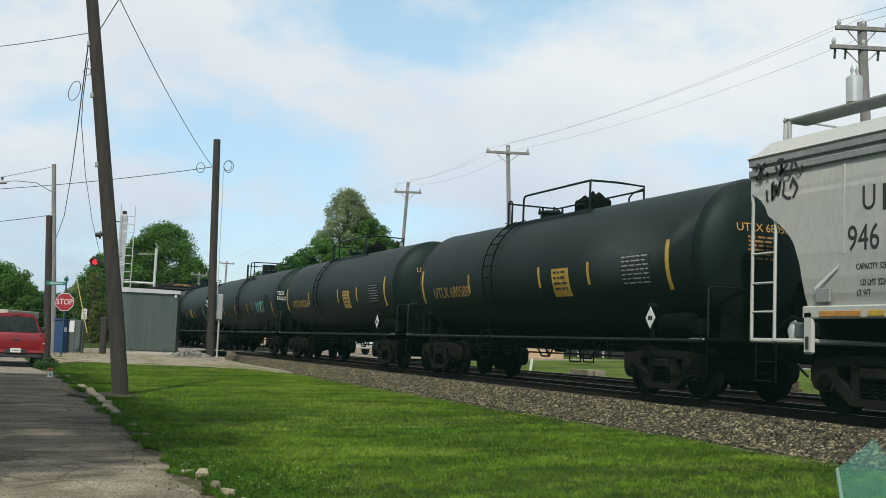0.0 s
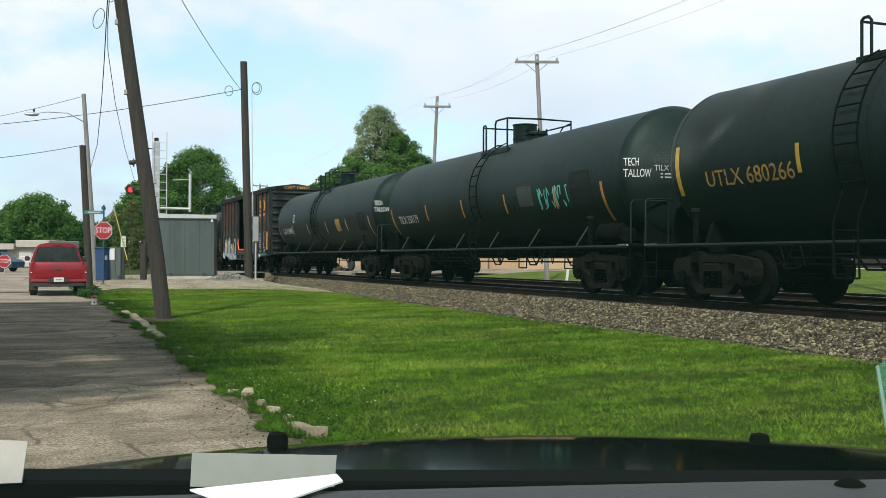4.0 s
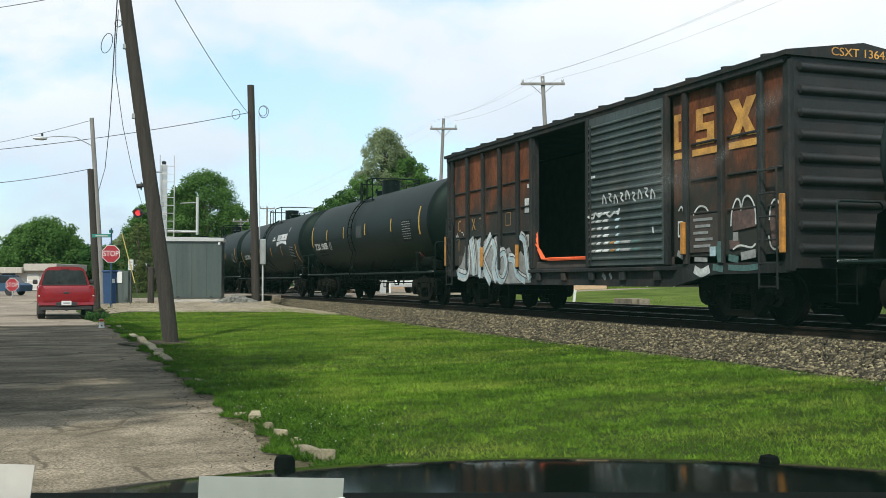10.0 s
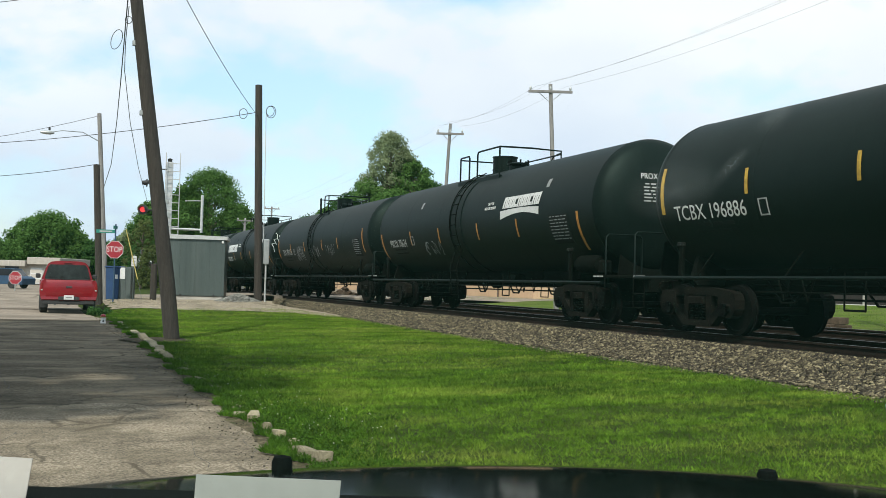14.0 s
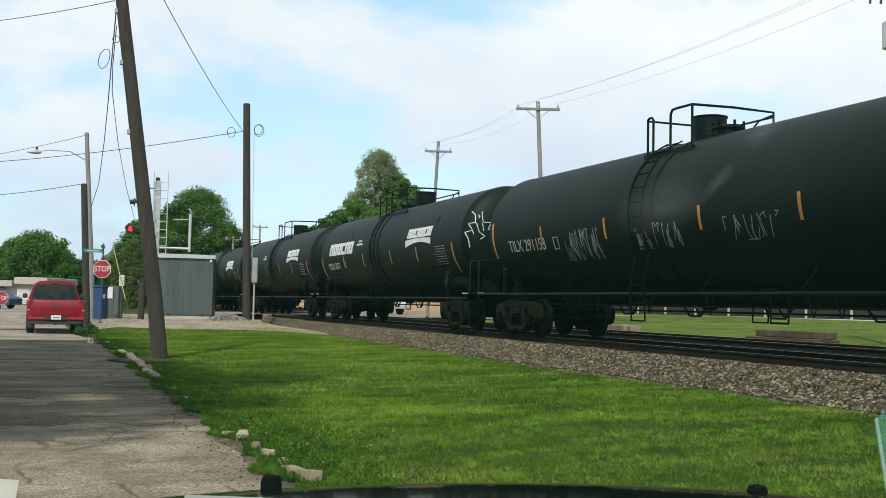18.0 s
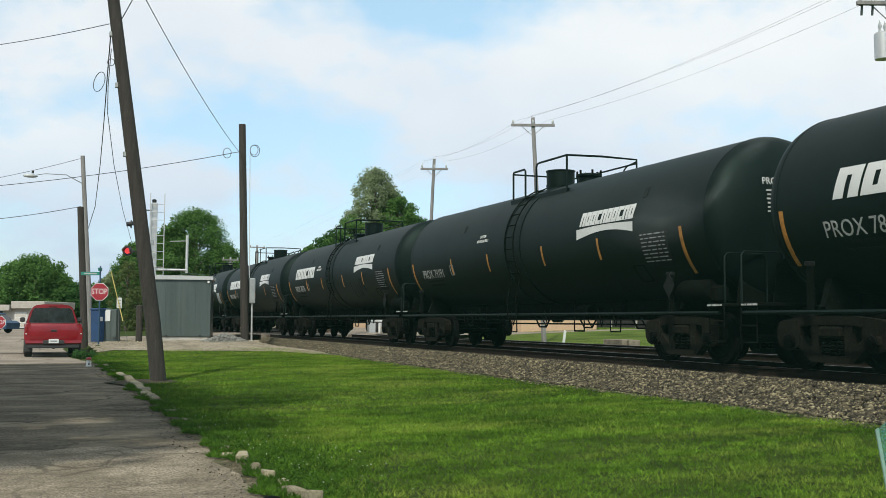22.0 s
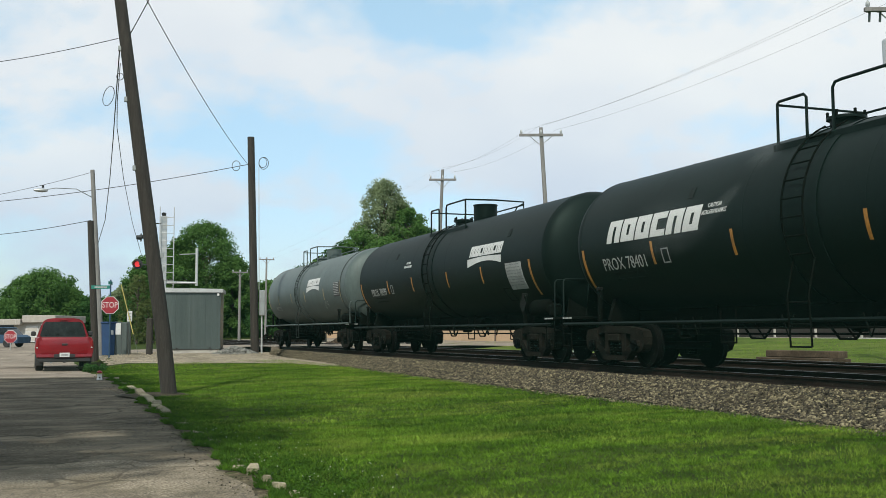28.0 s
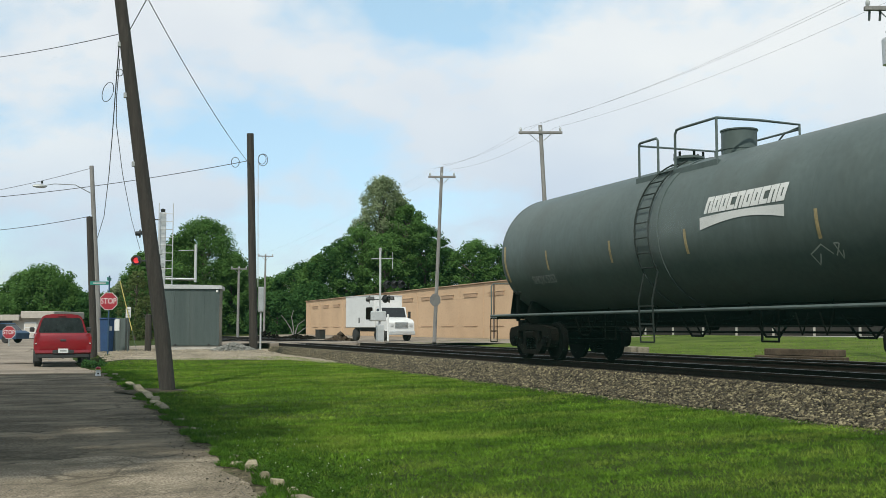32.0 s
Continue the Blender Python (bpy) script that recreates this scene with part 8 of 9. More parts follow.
def build_hydrant():
    o = at_view(-0.3285, 0, 32.6)
    h = thing("kerb_marker", pose(o.x, o.y, 0.02), "small white and red painted marker by the kerb", "marker")
    part("base", Shape().lathe([(-0.1, 0.085), (0.03, 0.085), (0.05, 0.07), (0.19, 0.07), (0.20, 0.0)], "z", 12), M_WHITE, h)
    part("cap", Shape().lathe([(0.19, 0.085), (0.225, 0.085), (0.25, 0.06), (0.265, 0.03), (0.27, 0)], "z", 12), M_SIGNRED, h, "red painted cap")
    part("band", Shape().lathe([(0.17, 0.071), (0.17, 0.086), (0.19, 0.086), (0.19, 0.071)], "z", 12), M_GUARD, h, "yellow band")
    part("opening", Shape().slab(-0.025, 0.025, -0.08, -0.065, 0.0, 0.08, 0.006), M_BLACK, h)


def build_marker_post():
    mp = thing("marker_post", pose(22.90, 43.40, 0.42, 4, 6, 0), "short white leaning marker post beyond the tracks", "marker")
    part("post", Shape().slab(-0.05, 0.05, -0.05, 0.05, -0.1, 0.62, 0.01), M_WHITE, mp)
    part("base", Shape().slab(-0.09, 0.09, -0.09, 0.09, -0.12, 0.03, 0.01), M_CONCRETE, mp)


build_marker_post()
build_poles()
build_corner()
build_hydrant()

# ---- buildings, vehicles ----
def build_buildings():
    # long tan block building across the tracks
    x = 31.5
    top, y0, y1 = 5.2, 66.0, 133.0
    b = thing("warehouse", pose(x, (y0 + y1) / 2, 0.3), "long tan block warehouse with a flat roof and recessed panels", "warehouse")
    hl = (y1 - y0) / 2
    part("wall", Shape().slab(0, 0.3, -hl, hl, -0.5, top - 0.55, 0.02), M_BRICK, b)
    part("wall", Shape().slab(0.3, 6, hl - 0.3, hl, -0.5, top - 0.55, 0.02), M_BRICK, b)
    part("wall", Shape().slab(0.3, 6, -hl, -hl + 0.3, -0.5, top - 0.55, 0.02), M_BRICK, b)
    part("roof", Shape().slab(-0.12, 6.1, -hl - 0.12, hl + 0.12, top - 0.55, top - 0.46, 0.03), M_BRICK_DK, b, "brown flat roof edge")
    mid = (y0 + y1) / 2
    for k in range(-2, 11):
        yy = 76.8 + 5.12 * k - mid
        if abs(yy) > hl - 1.8:
            continue
        w = part("panel_window", Shape().slab(-0.05, 0.0, yy - 1.35, yy + 1.35, top - 1.55, top - 1.27, 0.01), M_BRICK_DK, b, "narrow bricked-up window")
        part("lintel", Shape().slab(-0.08, -0.0, yy - 1.5, yy + 1.5, top - 1.26, top - 1.18, 0.01), M_BRICK, w)
        part("base_vent", Shape().slab(-0.04, 0.0, yy - 1.4, yy + 1.4, 1.33, 1.40, 0.01), M_BRICK_DK, b)
        part("pilaster", Shape().slab(-0.025, 0.0, yy + 2.5, yy + 2.6, -0.4, top - 0.56, 0.01), M_BRICK, b)
    part("downpipe", Shape().tube([(-0.1, -hl + 6, 0), (-0.1, -hl + 6, top - 0.6)], 0.06, 6), M_ROOFEDGE, b)
    xs, ys = steps(20.5, 31.4, 1.2), steps(64.6, 140, 2.5)
    vs, fs = sheet(xs, ys, 0.02)
    tagged(new("warehouse_yard", raw_mesh("warehouse_yard", vs, fs, M_STREET, True)), "pale dusty yard in front of the warehouse", "yard", kind="structure")
    rng = random.Random(44)
    for ax, d, wide, tall, n, mat, name, lab in ((-0.1685, 96, 1.7, 1.1, 240, M_UNDER_RUST, "scrap_heap", "dark heap of old ties and scrap by the track"), (-0.138, 100, 2.2, 0.5, 200, M_UNDER_RUST, "scrap_heap", "low dark heap of broken timber"), (-0.098, 84, 1.3, 0.6, 160, M_OLDTIE, "brush_heap", "brown heap of brush and rubble")):
        c = at_view(ax, 0, d)
        def heap(r, c=c, wide=wide, tall=tall):
            a, q = r.uniform(0, 6.28), r.random() ** 0.6
            x, y = c.x + wide * q * math.cos(a), c.y + wide * 0.6 * q * math.sin(a)
            return (x, y, height(x, y) + tall * (1 - q) * r.random())
        V, F = stones(rng, n, heap, 0.12, 0.42)
        tagged(new(name, raw_mesh(name, V, F, mat)), lab, "heap", kind="stuff")
    c = at_view(-0.1171, 0, 98)
    bx = thing("crate", pose(c.x, c.y, height(c.x, c.y), 0, 0, 25), "small rusty brown steel crate in the yard", "crate")
    part("body", Shape().slab(-0.38, 0.38, -0.3, 0.3, 0, 0.85, 0.03), M_BOX, bx)
    part("lid", Shape().slab(-0.41, 0.41, -0.33, 0.33, 0.85, 0.91, 0.02), M_BOX_DARK, bx)
    c = at_view(-0.142, 0, 108)
    sh = thing("bare_sapling", pose(c.x, c.y, height(c.x, c.y)), "leafless grey sapling in front of the wood", "sapling")
    s = Shape()
    for dx, h, bend in ((-0.9, 2.4, -0.5), (-0.3, 2.9, 0.2), (0.4, 1.9, 0.7), (0.9, 1.2, 0.5)):
        s.tube([(0, 0, -0.1), (dx * 0.4, 0, h * 0.4), (dx, 0, h * 0.75), (dx + bend, 0, h)], 0.07, 5, True, 0.02)
    part("stems", s, M_POLE_GREY, sh)
    # cream building far down the street
    o = at_view(-0.392, 0, 112)
    c = thing("far_building", pose(o.x, o.y, 0.45, 0, 0, -22), "low cream building with a pale fascia and white doors", "building")
    part("wall", Shape().slab(-11, 2.3, 0, 8, 0, 2.45, 0.03), M_BLDG, c)
    part("fascia", Shape().slab(-11.3, -1.15, -0.9, 8.3, 1.85, 2.5, 0.05), M_BLDG_ROOF, c, "pale ribbed metal fascia")
    part("fascia", Shape().slab(-1.1, 2.5, -0.6, 8.3, 2.1, 2.88, 0.05), M_BLDG_ROOF, c, "raised pale fascia over the doors")
    for k in range(4):
        w = part("shop_window", Shape().slab(-10 + k * 2.1, -8.5 + k * 2.1, -0.04, 0.0, 0.6, 1.9, 0.02), M_DARKGLASS, c)
        part("window_frame", Shape().slab(-10.06 + k * 2.1, -8.44 + k * 2.1, -0.06, -0.045, 1.9, 2.0, 0.01), M_WHITE, w)
    for k in range(2):
        d = part("roller_door", Shape().slab(-0.9 + k * 1.6, 0.4 + k * 1.6, -0.05, 0.0, 0.05, 1.75, 0.02), M_WHITE, c, "white panelled roller door")
        for q in range(3):
            part("door_panel", Shape().slab(-0.82 + k * 1.6, 0.32 + k * 1.6, -0.07, -0.052, 0.18 + q * 0.5, 0.58 + q * 0.5, 0.01), M_BLDG, d)
    for k in range(8):
        part("fascia_rib", Shape().slab(-10.8 + k * 1.3, -10.72 + k * 1.3, -0.93, -0.9, 1.9, 2.45, 0.01), M_BLDG, c)
    # plank fence beyond the far lawn
    f = thing("plank_fence", pose(50, 0, 0.86), "dark brown plank fence with pale posts beyond the lawn", "fence")
    me = Shape().slab(-0.02, 0.02, -0.72, 0.72, 0.05, 2.0, 0.01).mesh("board_panel", M_FENCE)
    for k in range(52):
        part("board_panel", me, None, f, at=pose(0, 42 + 1.46 * k, 0))
    pm = Shape().slab(-0.07, 0.07, -0.06, 0.06, 0, 2.25, 0.01).mesh("post", M_CONCRETE)
    for k in range(17):
        part("post", pm, None, f, at=pose(-0.1, 41.3 + 1.46 * 3 * k, 0))
    # timber and concrete left lying beyond the tracks
    rng = random.Random(2)
    for x, y, n, ln, ang, mat, lab in ((21.2, 25.5, 5, 2.8, 97, M_OLDTIE, "old dark railway timbers lying on the grass"), (20.2, 33.6, 3, 1.7, 80, M_OLDSLAB, "dull brown stone slabs lying on the grass")):
        t = thing("timber_pile" if mat is M_OLDTIE else "slab_pile", pose(x, y, height(x, y), 0, 0, ang), lab, "timber pile" if mat is M_OLDTIE else "slabs")
        for k in range(n):
            part("timber" if mat is M_OLDTIE else "slab", Shape().slab(-ln / 2, ln / 2, -0.11, 0.11, 0, 0.2 if mat is M_OLDTIE else 0.36, 0.015), mat, t, at=pose(rng.uniform(-0.3, 0.3), (k % 3 - 1) * 0.26, 0.205 * (k // 3), 0, 0, rng.uniform(-3, 3)))


def wheel(parent, x, y, r, w, mat=M_TYRE, name="wheel"):
    t = part(name, Shape().lathe([(-w / 2, r * 0.55), (-w / 2, r * 0.9), (-w / 2 + 0.03, r), (w / 2 - 0.03, r), (w / 2, r * 0.9), (w / 2, r * 0.55)], "x", 24), mat, parent, at=pose(x, y, r))
    part("rim", Shape().lathe([(-w / 2 + 0.02, 0), (-w / 2 + 0.03, r * 0.2), (-w / 2 + 0.05, r * 0.5), (-w / 2 + 0.01, r * 0.57), (w / 2 - 0.01, r * 0.57), (w / 2 - 0.05, r * 0.5), (w / 2 - 0.02, 0)], "x", 20), M_ALU, t)
    return t


def build_pickup():
    u, x0 = 42.6, 0.64
    p = thing("pickup_truck", pose(x0, u, street_z(u), 0, 0, 1.0) @ Matrix.Diagonal((1.06, 1.05, 1.17, 1)), "bright red pickup truck parked at the kerb, seen from behind", "pickup truck")
    W = 0.97
    # bed: two rounded sides, a wide tailgate, floor
    sec = [(0.90, 0.44), (0.95, 0.50), (0.985, 0.60), (0.995, 0.74), (0.985, 0.90), (0.96, 1.02), (0.925, 1.085), (0.88, 1.105), (0.82, 1.10), (0.80, 1.06), (0.80, 0.5)]
    for sg in (1, -1):
        s = Shape()
        ys = (0.03, 0.0, 0.6, 1.4, 2.06)
        n = len(sec)
        vs = [(sg * (a - (0.02 if k == 0 else 0)), (0.0 if k == 0 else y) if k else -0.02, b) for k, y in enumerate(ys) for a, b in sec]
        fs = [(k * n + i, k * n + (i + 1) % n, (k + 1) * n + (i + 1) % n, (k + 1) * n + i) for k in range(len(ys) - 1) for i in range(n)]
        fs += [tuple(range(n)), tuple(range((len(ys) - 1) * n, len(ys) * n))]
        part("bed_side", s.add(vs, fs, True), M_RED, p)
    part("bed_floor", Shape().slab(-W + 0.1, W - 0.1, 0.05, 2.05, 0.56, 0.62, 0.01), M_TRIM, p)
    s = Shape()
    gz = [(0.0, 0.50), (-0.035, 0.56), (-0.05, 0.70), (-0.055, 0.85), (-0.05, 0.98), (-0.03, 1.07), (0.0, 1.10), (0.05, 1.10)]
    xs = [-0.84 + 1.68 * k / 12 for k in range(13)]
    vs = [(x, y + 0.03 * (x / 0.84) ** 2, z) for y, z in gz for x in xs]
    fs = [(r * 13 + k, r * 13 + k + 1, (r + 1) * 13 + k + 1, (r + 1) * 13 + k) for r in range(7) for k in range(12)]
    tg = part("tailgate", s.add(vs, fs, True), M_RED, p, "smooth red tailgate")
    part("tailgate_handle", Shape().slab(-0.10, 0.10, -0.068, -0.04, 0.83, 0.90, 0.012), M_TRIM, tg)
    for sg in (-1, 1):
        l = part("tail_lamp", Shape().slab(sg * 0.925 - 0.045, sg * 0.925 + 0.045, -0.035, 0.03, 0.72, 1.00, 0.02), M_LENSRED, p, "red tail lamp")
        part("reversing_lens", Shape().slab(sg * 0.925 - 0.03, sg * 0.925 + 0.03, -0.04, -0.03, 0.745, 0.785, 0.004), M_DULLWHITE, l)
    bp = part("bumper", Shape().prism([(-0.16, 0.55), (-0.17, 0.47), (-0.12, 0.43), (0.0, 0.43), (0.0, 0.55)], -W + 0.03, W - 0.03, "x"), M_RED, p, "red painted rear bumper")
    # black strip added for the shade on the bumper's lower side
    part("valance", Shape().slab(-W + 0.08, W - 0.08, -0.13, -0.02, 0.30, 0.428, 0.02), M_TRIM, p, "black strip for the shaded underside of the bumper")
    part("plate_recess", Shape().slab(-0.36, 0.36, -0.182, -0.165, 0.44, 0.553, 0.006), M_TRIM, bp)
    part("bumper_pad", Shape().slab(-0.32, 0.32, -0.175, -0.05, 0.545, 0.56, 0.006), M_TRIM, bp)
    pl = part("number_plate", Shape().slab(-0.17, 0.17, -0.19, -0.172, 0.46, 0.60, 0.005), M_WHITE, bp, "white number plate")
    part("plate_bar", Shape().box(-0.11, 0.11, -0.194, -0.191, 0.51, 0.55), M_GRAF_GREY, pl)
    part("hitch", Shape().slab(-0.05, 0.05, -0.17, -0.02, 0.28, 0.37, 0.01), M_TRIM, p)
    part("exhaust", Shape().tube([(-0.45, -0.1, 0.30), (-0.45, 0.6, 0.33)], 0.04, 8), M_GALV, p)
    # cab: tapered box with windows
    cab = [(-0.93, 0.60), (-0.95, 1.02), (-0.92, 1.10), (-0.86, 1.265), (-0.76, 1.545), (-0.69, 1.655), (-0.58, 1.715), (-0.35, 1.748), (0.35, 1.748), (0.58, 1.715), (0.69, 1.655), (0.76, 1.545), (0.86, 1.265), (0.92, 1.10), (0.95, 1.02), (0.93, 0.60)]
    part("cab", Shape().prism(cab, 2.10, 3.45, "y"), M_RED, p)
    part("windscreen_pillar", Shape().prism([(3.45, 1.10), (3.45, 1.62), (4.05, 1.12)], -0.66, 0.66, "x"), M_DARKGLASS, p)
    gl = part("rear_window", Shape().prism([(-0.80, 1.13), (-0.81, 1.18), (-0.70, 1.545), (-0.62, 1.62), (0.62, 1.62), (0.70, 1.545), (0.81, 1.18), (0.80, 1.13)], 2.06, 2.095, "y"), M_CABGLASS, p, "tinted rear window")
    part("window_seal", Shape().slab(-0.78, 0.78, 2.05, 2.075, 1.105, 1.128, 0.006), M_TRIM, gl)
    part("brake_light", Shape().slab(-0.14, 0.14, 2.05, 2.09, 1.665, 1.695, 0.01), M_LENSRED, p)
    for sg in (-1, 1):
        part("side_window", Shape().prism([(sg * 0.917, 1.13), (sg * 0.868, 1.265), (sg * 0.780, 1.51), (sg * 0.74, 1.51), (sg * 0.83, 1.265), (sg * 0.88, 1.13)], 2.4, 3.32, "y"), M_DARKGLASS, p)
        part("mirror", Shape().slab(sg * 1.04 - 0.09, sg * 1.04 + 0.09, 3.2, 3.32, 1.14, 1.30, 0.03), M_TRIM, p)
        part("door", Shape().slab(sg * 0.955 - 0.02, sg * 0.955 + 0.02, 2.3, 3.7, 0.55, 1.08, 0.015), M_RED, p)
    part("bonnet", Shape().prism([(3.4, 0.5), (3.4, 1.10), (4.0, 1.12), (5.0, 1.02), (5.15, 0.85), (5.15, 0.45)], -0.92, 0.92, "x"), M_RED, p)
    part("chassis", Shape().slab(-0.45, 0.45, 0.1, 5.0, 0.34, 0.5, 0.02), M_TRIM, p)
    for sg in (-1, 1):
        for y in (0.95, 4.25):
            wheel(p, sg * 0.83, y, 0.37, 0.27)
        part("mudflap", Shape().slab(sg * 0.82 - 0.13, sg * 0.82 + 0.13, 0.42, 0.44, 0.18, 0.55, 0.004), M_TRIM, p)
    part("sill_shadow", Shape().slab(-0.88, 0.88, 1.4, 3.8, 0.40, 0.6, 0.03), M_TRIM, p)


def street_z(y):
    return 0.40 * smooth(46, 62, y) + 0.004


def build_box_truck():
    o = at_view(-0.0600, 0, 80.0)
    p = thing("box_truck", pose(o.x, o.y, 0.55, 0, 0, 190), "white box truck waiting at the crossing", "truck")
    # local y is forwards
    part("cargo_box", Shape().slab(-1.2, 1.2, -3.6, 1.3, 1.0, 3.40, 0.04), M_WHITE, p, "white cargo box")
    part("roof_rail", Shape().slab(-1.22, 1.22, -3.62, 1.32, 3.35, 3.43, 0.02), M_ALU, p)
    part("cab", Shape().prism([(1.4, 0.75), (1.4, 2.55), (2.0, 2.55), (2.3, 1.75), (3.2, 1.55), (3.4, 1.35), (3.4, 0.75)], -1.08, 1.08, "x"), M_WHITE, p, "white truck cab")
    part("windscreen", Shape().prism([(2.02, 2.46), (2.06, 2.48), (2.34, 1.80), (2.30, 1.78)], -0.95, 0.95, "x"), M_DARKGLASS, p)
    part("grille", Shape().slab(-0.55, 0.55, 3.38, 3.44, 0.95, 1.4, 0.02), M_GALV, p)
    for k in range(5):
        part("grille_bar", Shape().slab(-0.53, 0.53, 3.43, 3.46, 1.0 + k * 0.08, 1.03 + k * 0.08, 0.004), M_CHROME, p)
    for sg in (-1, 1):
        part("headlight", Shape().slab(sg * 0.8 - 0.14, sg * 0.8 + 0.14, 3.36, 3.44, 1.05, 1.25, 0.02), M_ALU, p)
        part("mirror", Shape().slab(sg * 1.35 - 0.1, sg * 1.35 + 0.1, 2.1, 2.2, 1.7, 2.2, 0.02), M_BLACK, p)
        part("side_window", Shape().slab(sg * 1.08 - 0.012, sg * 1.08 + 0.012, 1.5, 2.0, 1.75, 2.4, 0.005), M_DARKGLASS, p)
    part("bumper", Shape().slab(-1.1, 1.1, 3.4, 3.55, 0.45, 0.75, 0.04), M_ALU, p)
    part("frame", Shape().slab(-0.5, 0.5, -3.4, 3.3, 0.7, 1.05, 0.02), M_TRIM, p)
    part("side_mark", Shape().slab(1.2, 1.208, -1.3, -1.1, 1.35, 1.75, 0.003), M_INK, p)
    for sg in (-1, 1):
        for y in (-2.2, 2.5):
            wheel(p, sg * 0.95, y, 0.46, 0.28)


def parked_car(o, face, mat, label):
    p = thing("parked_car", Matrix.Translation(o) @ Matrix.Rotation(radians(face), 4, "Z"), label, "car")
    part("body", Shape().prism([(-2.2, 0.3), (-2.25, 0.75), (-1.9, 0.92), (1.0, 0.95), (2.1, 0.82), (2.25, 0.6), (2.2, 0.3)], -0.88, 0.88, "x"), mat, p)
    part("cabin", Shape().prism([(-1.7, 0.92), (-1.2, 1.42), (0.3, 1.45), (1.05, 0.95)], -0.74, 0.74, "x"), M_DARKGLASS, p)
    part("roof", Shape().prism([(-1.25, 1.41), (-1.15, 1.47), (0.25, 1.49), (0.35, 1.43)], -0.7, 0.7, "x"), mat, p)
    for sg in (-1, 1):
        for y in (-1.35, 1.4):
            wheel(p, sg * 0.78, y, 0.32, 0.2)
        part("head_lamp", Shape().slab(sg * 0.65 - 0.15, sg * 0.65 + 0.15, 2.12, 2.22, 0.62, 0.75, 0.02), M_ALU, p)


build_buildings()
build_pickup()
build_box_truck()
o = at_view(-0.4275, 0, 78)
parked_car(Vector((o.x, o.y, 0.41)), 60, M_BLUEPOST, "dark blue car parked by the far building")

# ---- trees, grass ----
def leaf_cloud(rng, centres, radii, per, size, up=0.5):
    """Many small leaf cards, scattered in uneven clumps."""
    r = np.random.RandomState(rng.randint(0, 99999))
    C, R = np.asarray(centres, float), np.asarray(radii, float)
    n = len(C)
    idx = np.repeat(np.arange(n), per)
    d = r.normal(size=(len(idx), 3))
    d /= np.linalg.norm(d, axis=1)[:, None]
    rad = r.rand(len(idx)) ** 0.45
    P = C[idx] + d * (R[idx] * rad)[:, None] * np.array([1, 1, 0.8])
    s = size * (0.6 + 0.8 * r.rand(len(idx)))
    nrm = d * 0.7 + np.array([0, 0, 0.45]) + 0.45 * r.normal(size=(len(idx), 3))
    a = np.cross(nrm, r.normal(size=(len(idx), 3)))
    a /= np.linalg.norm(a, axis=1)[:, None]
    b = np.cross(nrm, a)
    b /= np.linalg.norm(b, axis=1)[:, None]
    a, b = a * s[:, None], b * (s * 0.6)[:, None]
    V = np.stack([P - a, P + b, P + a, P - b], 1).reshape(-1, 3)
    F = np.arange(len(V)).reshape(-1, 4)
    return V, F


def tree(x, y, z, h, w, seed, mat, label, trunk_h=0.3, clumps=60, per=110, leaf=0.28, shape=1.0, name="tree", group="trees"):
    h, w = h * 1.035, w * 1.09          # leaves thin out towards the outline
    rng = random.Random(seed)
    t = thing(name, pose(x, y, z), label, "tree", group)
    s = Shape()
    tr = max(0.12, h * 0.018)
    bend = [(rng.uniform(-0.03, 0.03) * h, rng.uniform(-0.03, 0.03) * h) for _ in range(5)]
    spine = [(0, 0, -0.3)] + [(bend[k][0] * k / 4, bend[k][1] * k / 4, h * 0.85 * (k + 1) / 5) for k in range(5)]
    s.tube(spine, tr, 8, True, tr * 0.25)
    centres, radii = [], []
    for k in range(clumps):
        u = ((k + 0.5) / clumps) ** 0.85
        env = 0.72 + 0.28 * math.sin(math.pi * min(1.0, u / 0.42) / 2) if u < 0.42 else math.sqrt(max(0.03, 1 - ((u - 0.42) / 0.60) ** 2)) ** shape
        a = k * 2.39996 + rng.uniform(-0.5, 0.5)
        r1 = w * rng.uniform(0.075, 0.135)
        lump = 1 + 0.16 * noise.noise((math.cos(a) * 1.6 + seed, math.sin(a) * 1.6, u * 3.5))
        q = max(0.0, (w / 2) * env * lump * rng.uniform(0.35, 1.0) ** 0.5 - r1 * 0.7)
        c = (q * math.cos(a), q * math.sin(a), h * (trunk_h + (1 - trunk_h) * u) * rng.uniform(0.97, 1.0) - r1 * 0.5)
        centres.append(c)
        radii.append(r1)
        if k % 4 == 0:
            zz = max(trunk_h * h * 0.8, c[2] - 0.45 * q - h * 0.05)
            s.tube([(0, 0, zz), (c[0] * 0.5, c[1] * 0.5, (zz + c[2]) / 2 + 0.02 * h), c], tr * 0.4, 5, True, tr * 0.08)
    part("trunk", s, M_BARK, t, "brown trunk and limbs")
    V, F = leaf_cloud(rng, centres, radii, per, leaf)
    part("crown", raw_mesh("crown", V, F, mat), None, t, "uneven leafy crown")
    return t


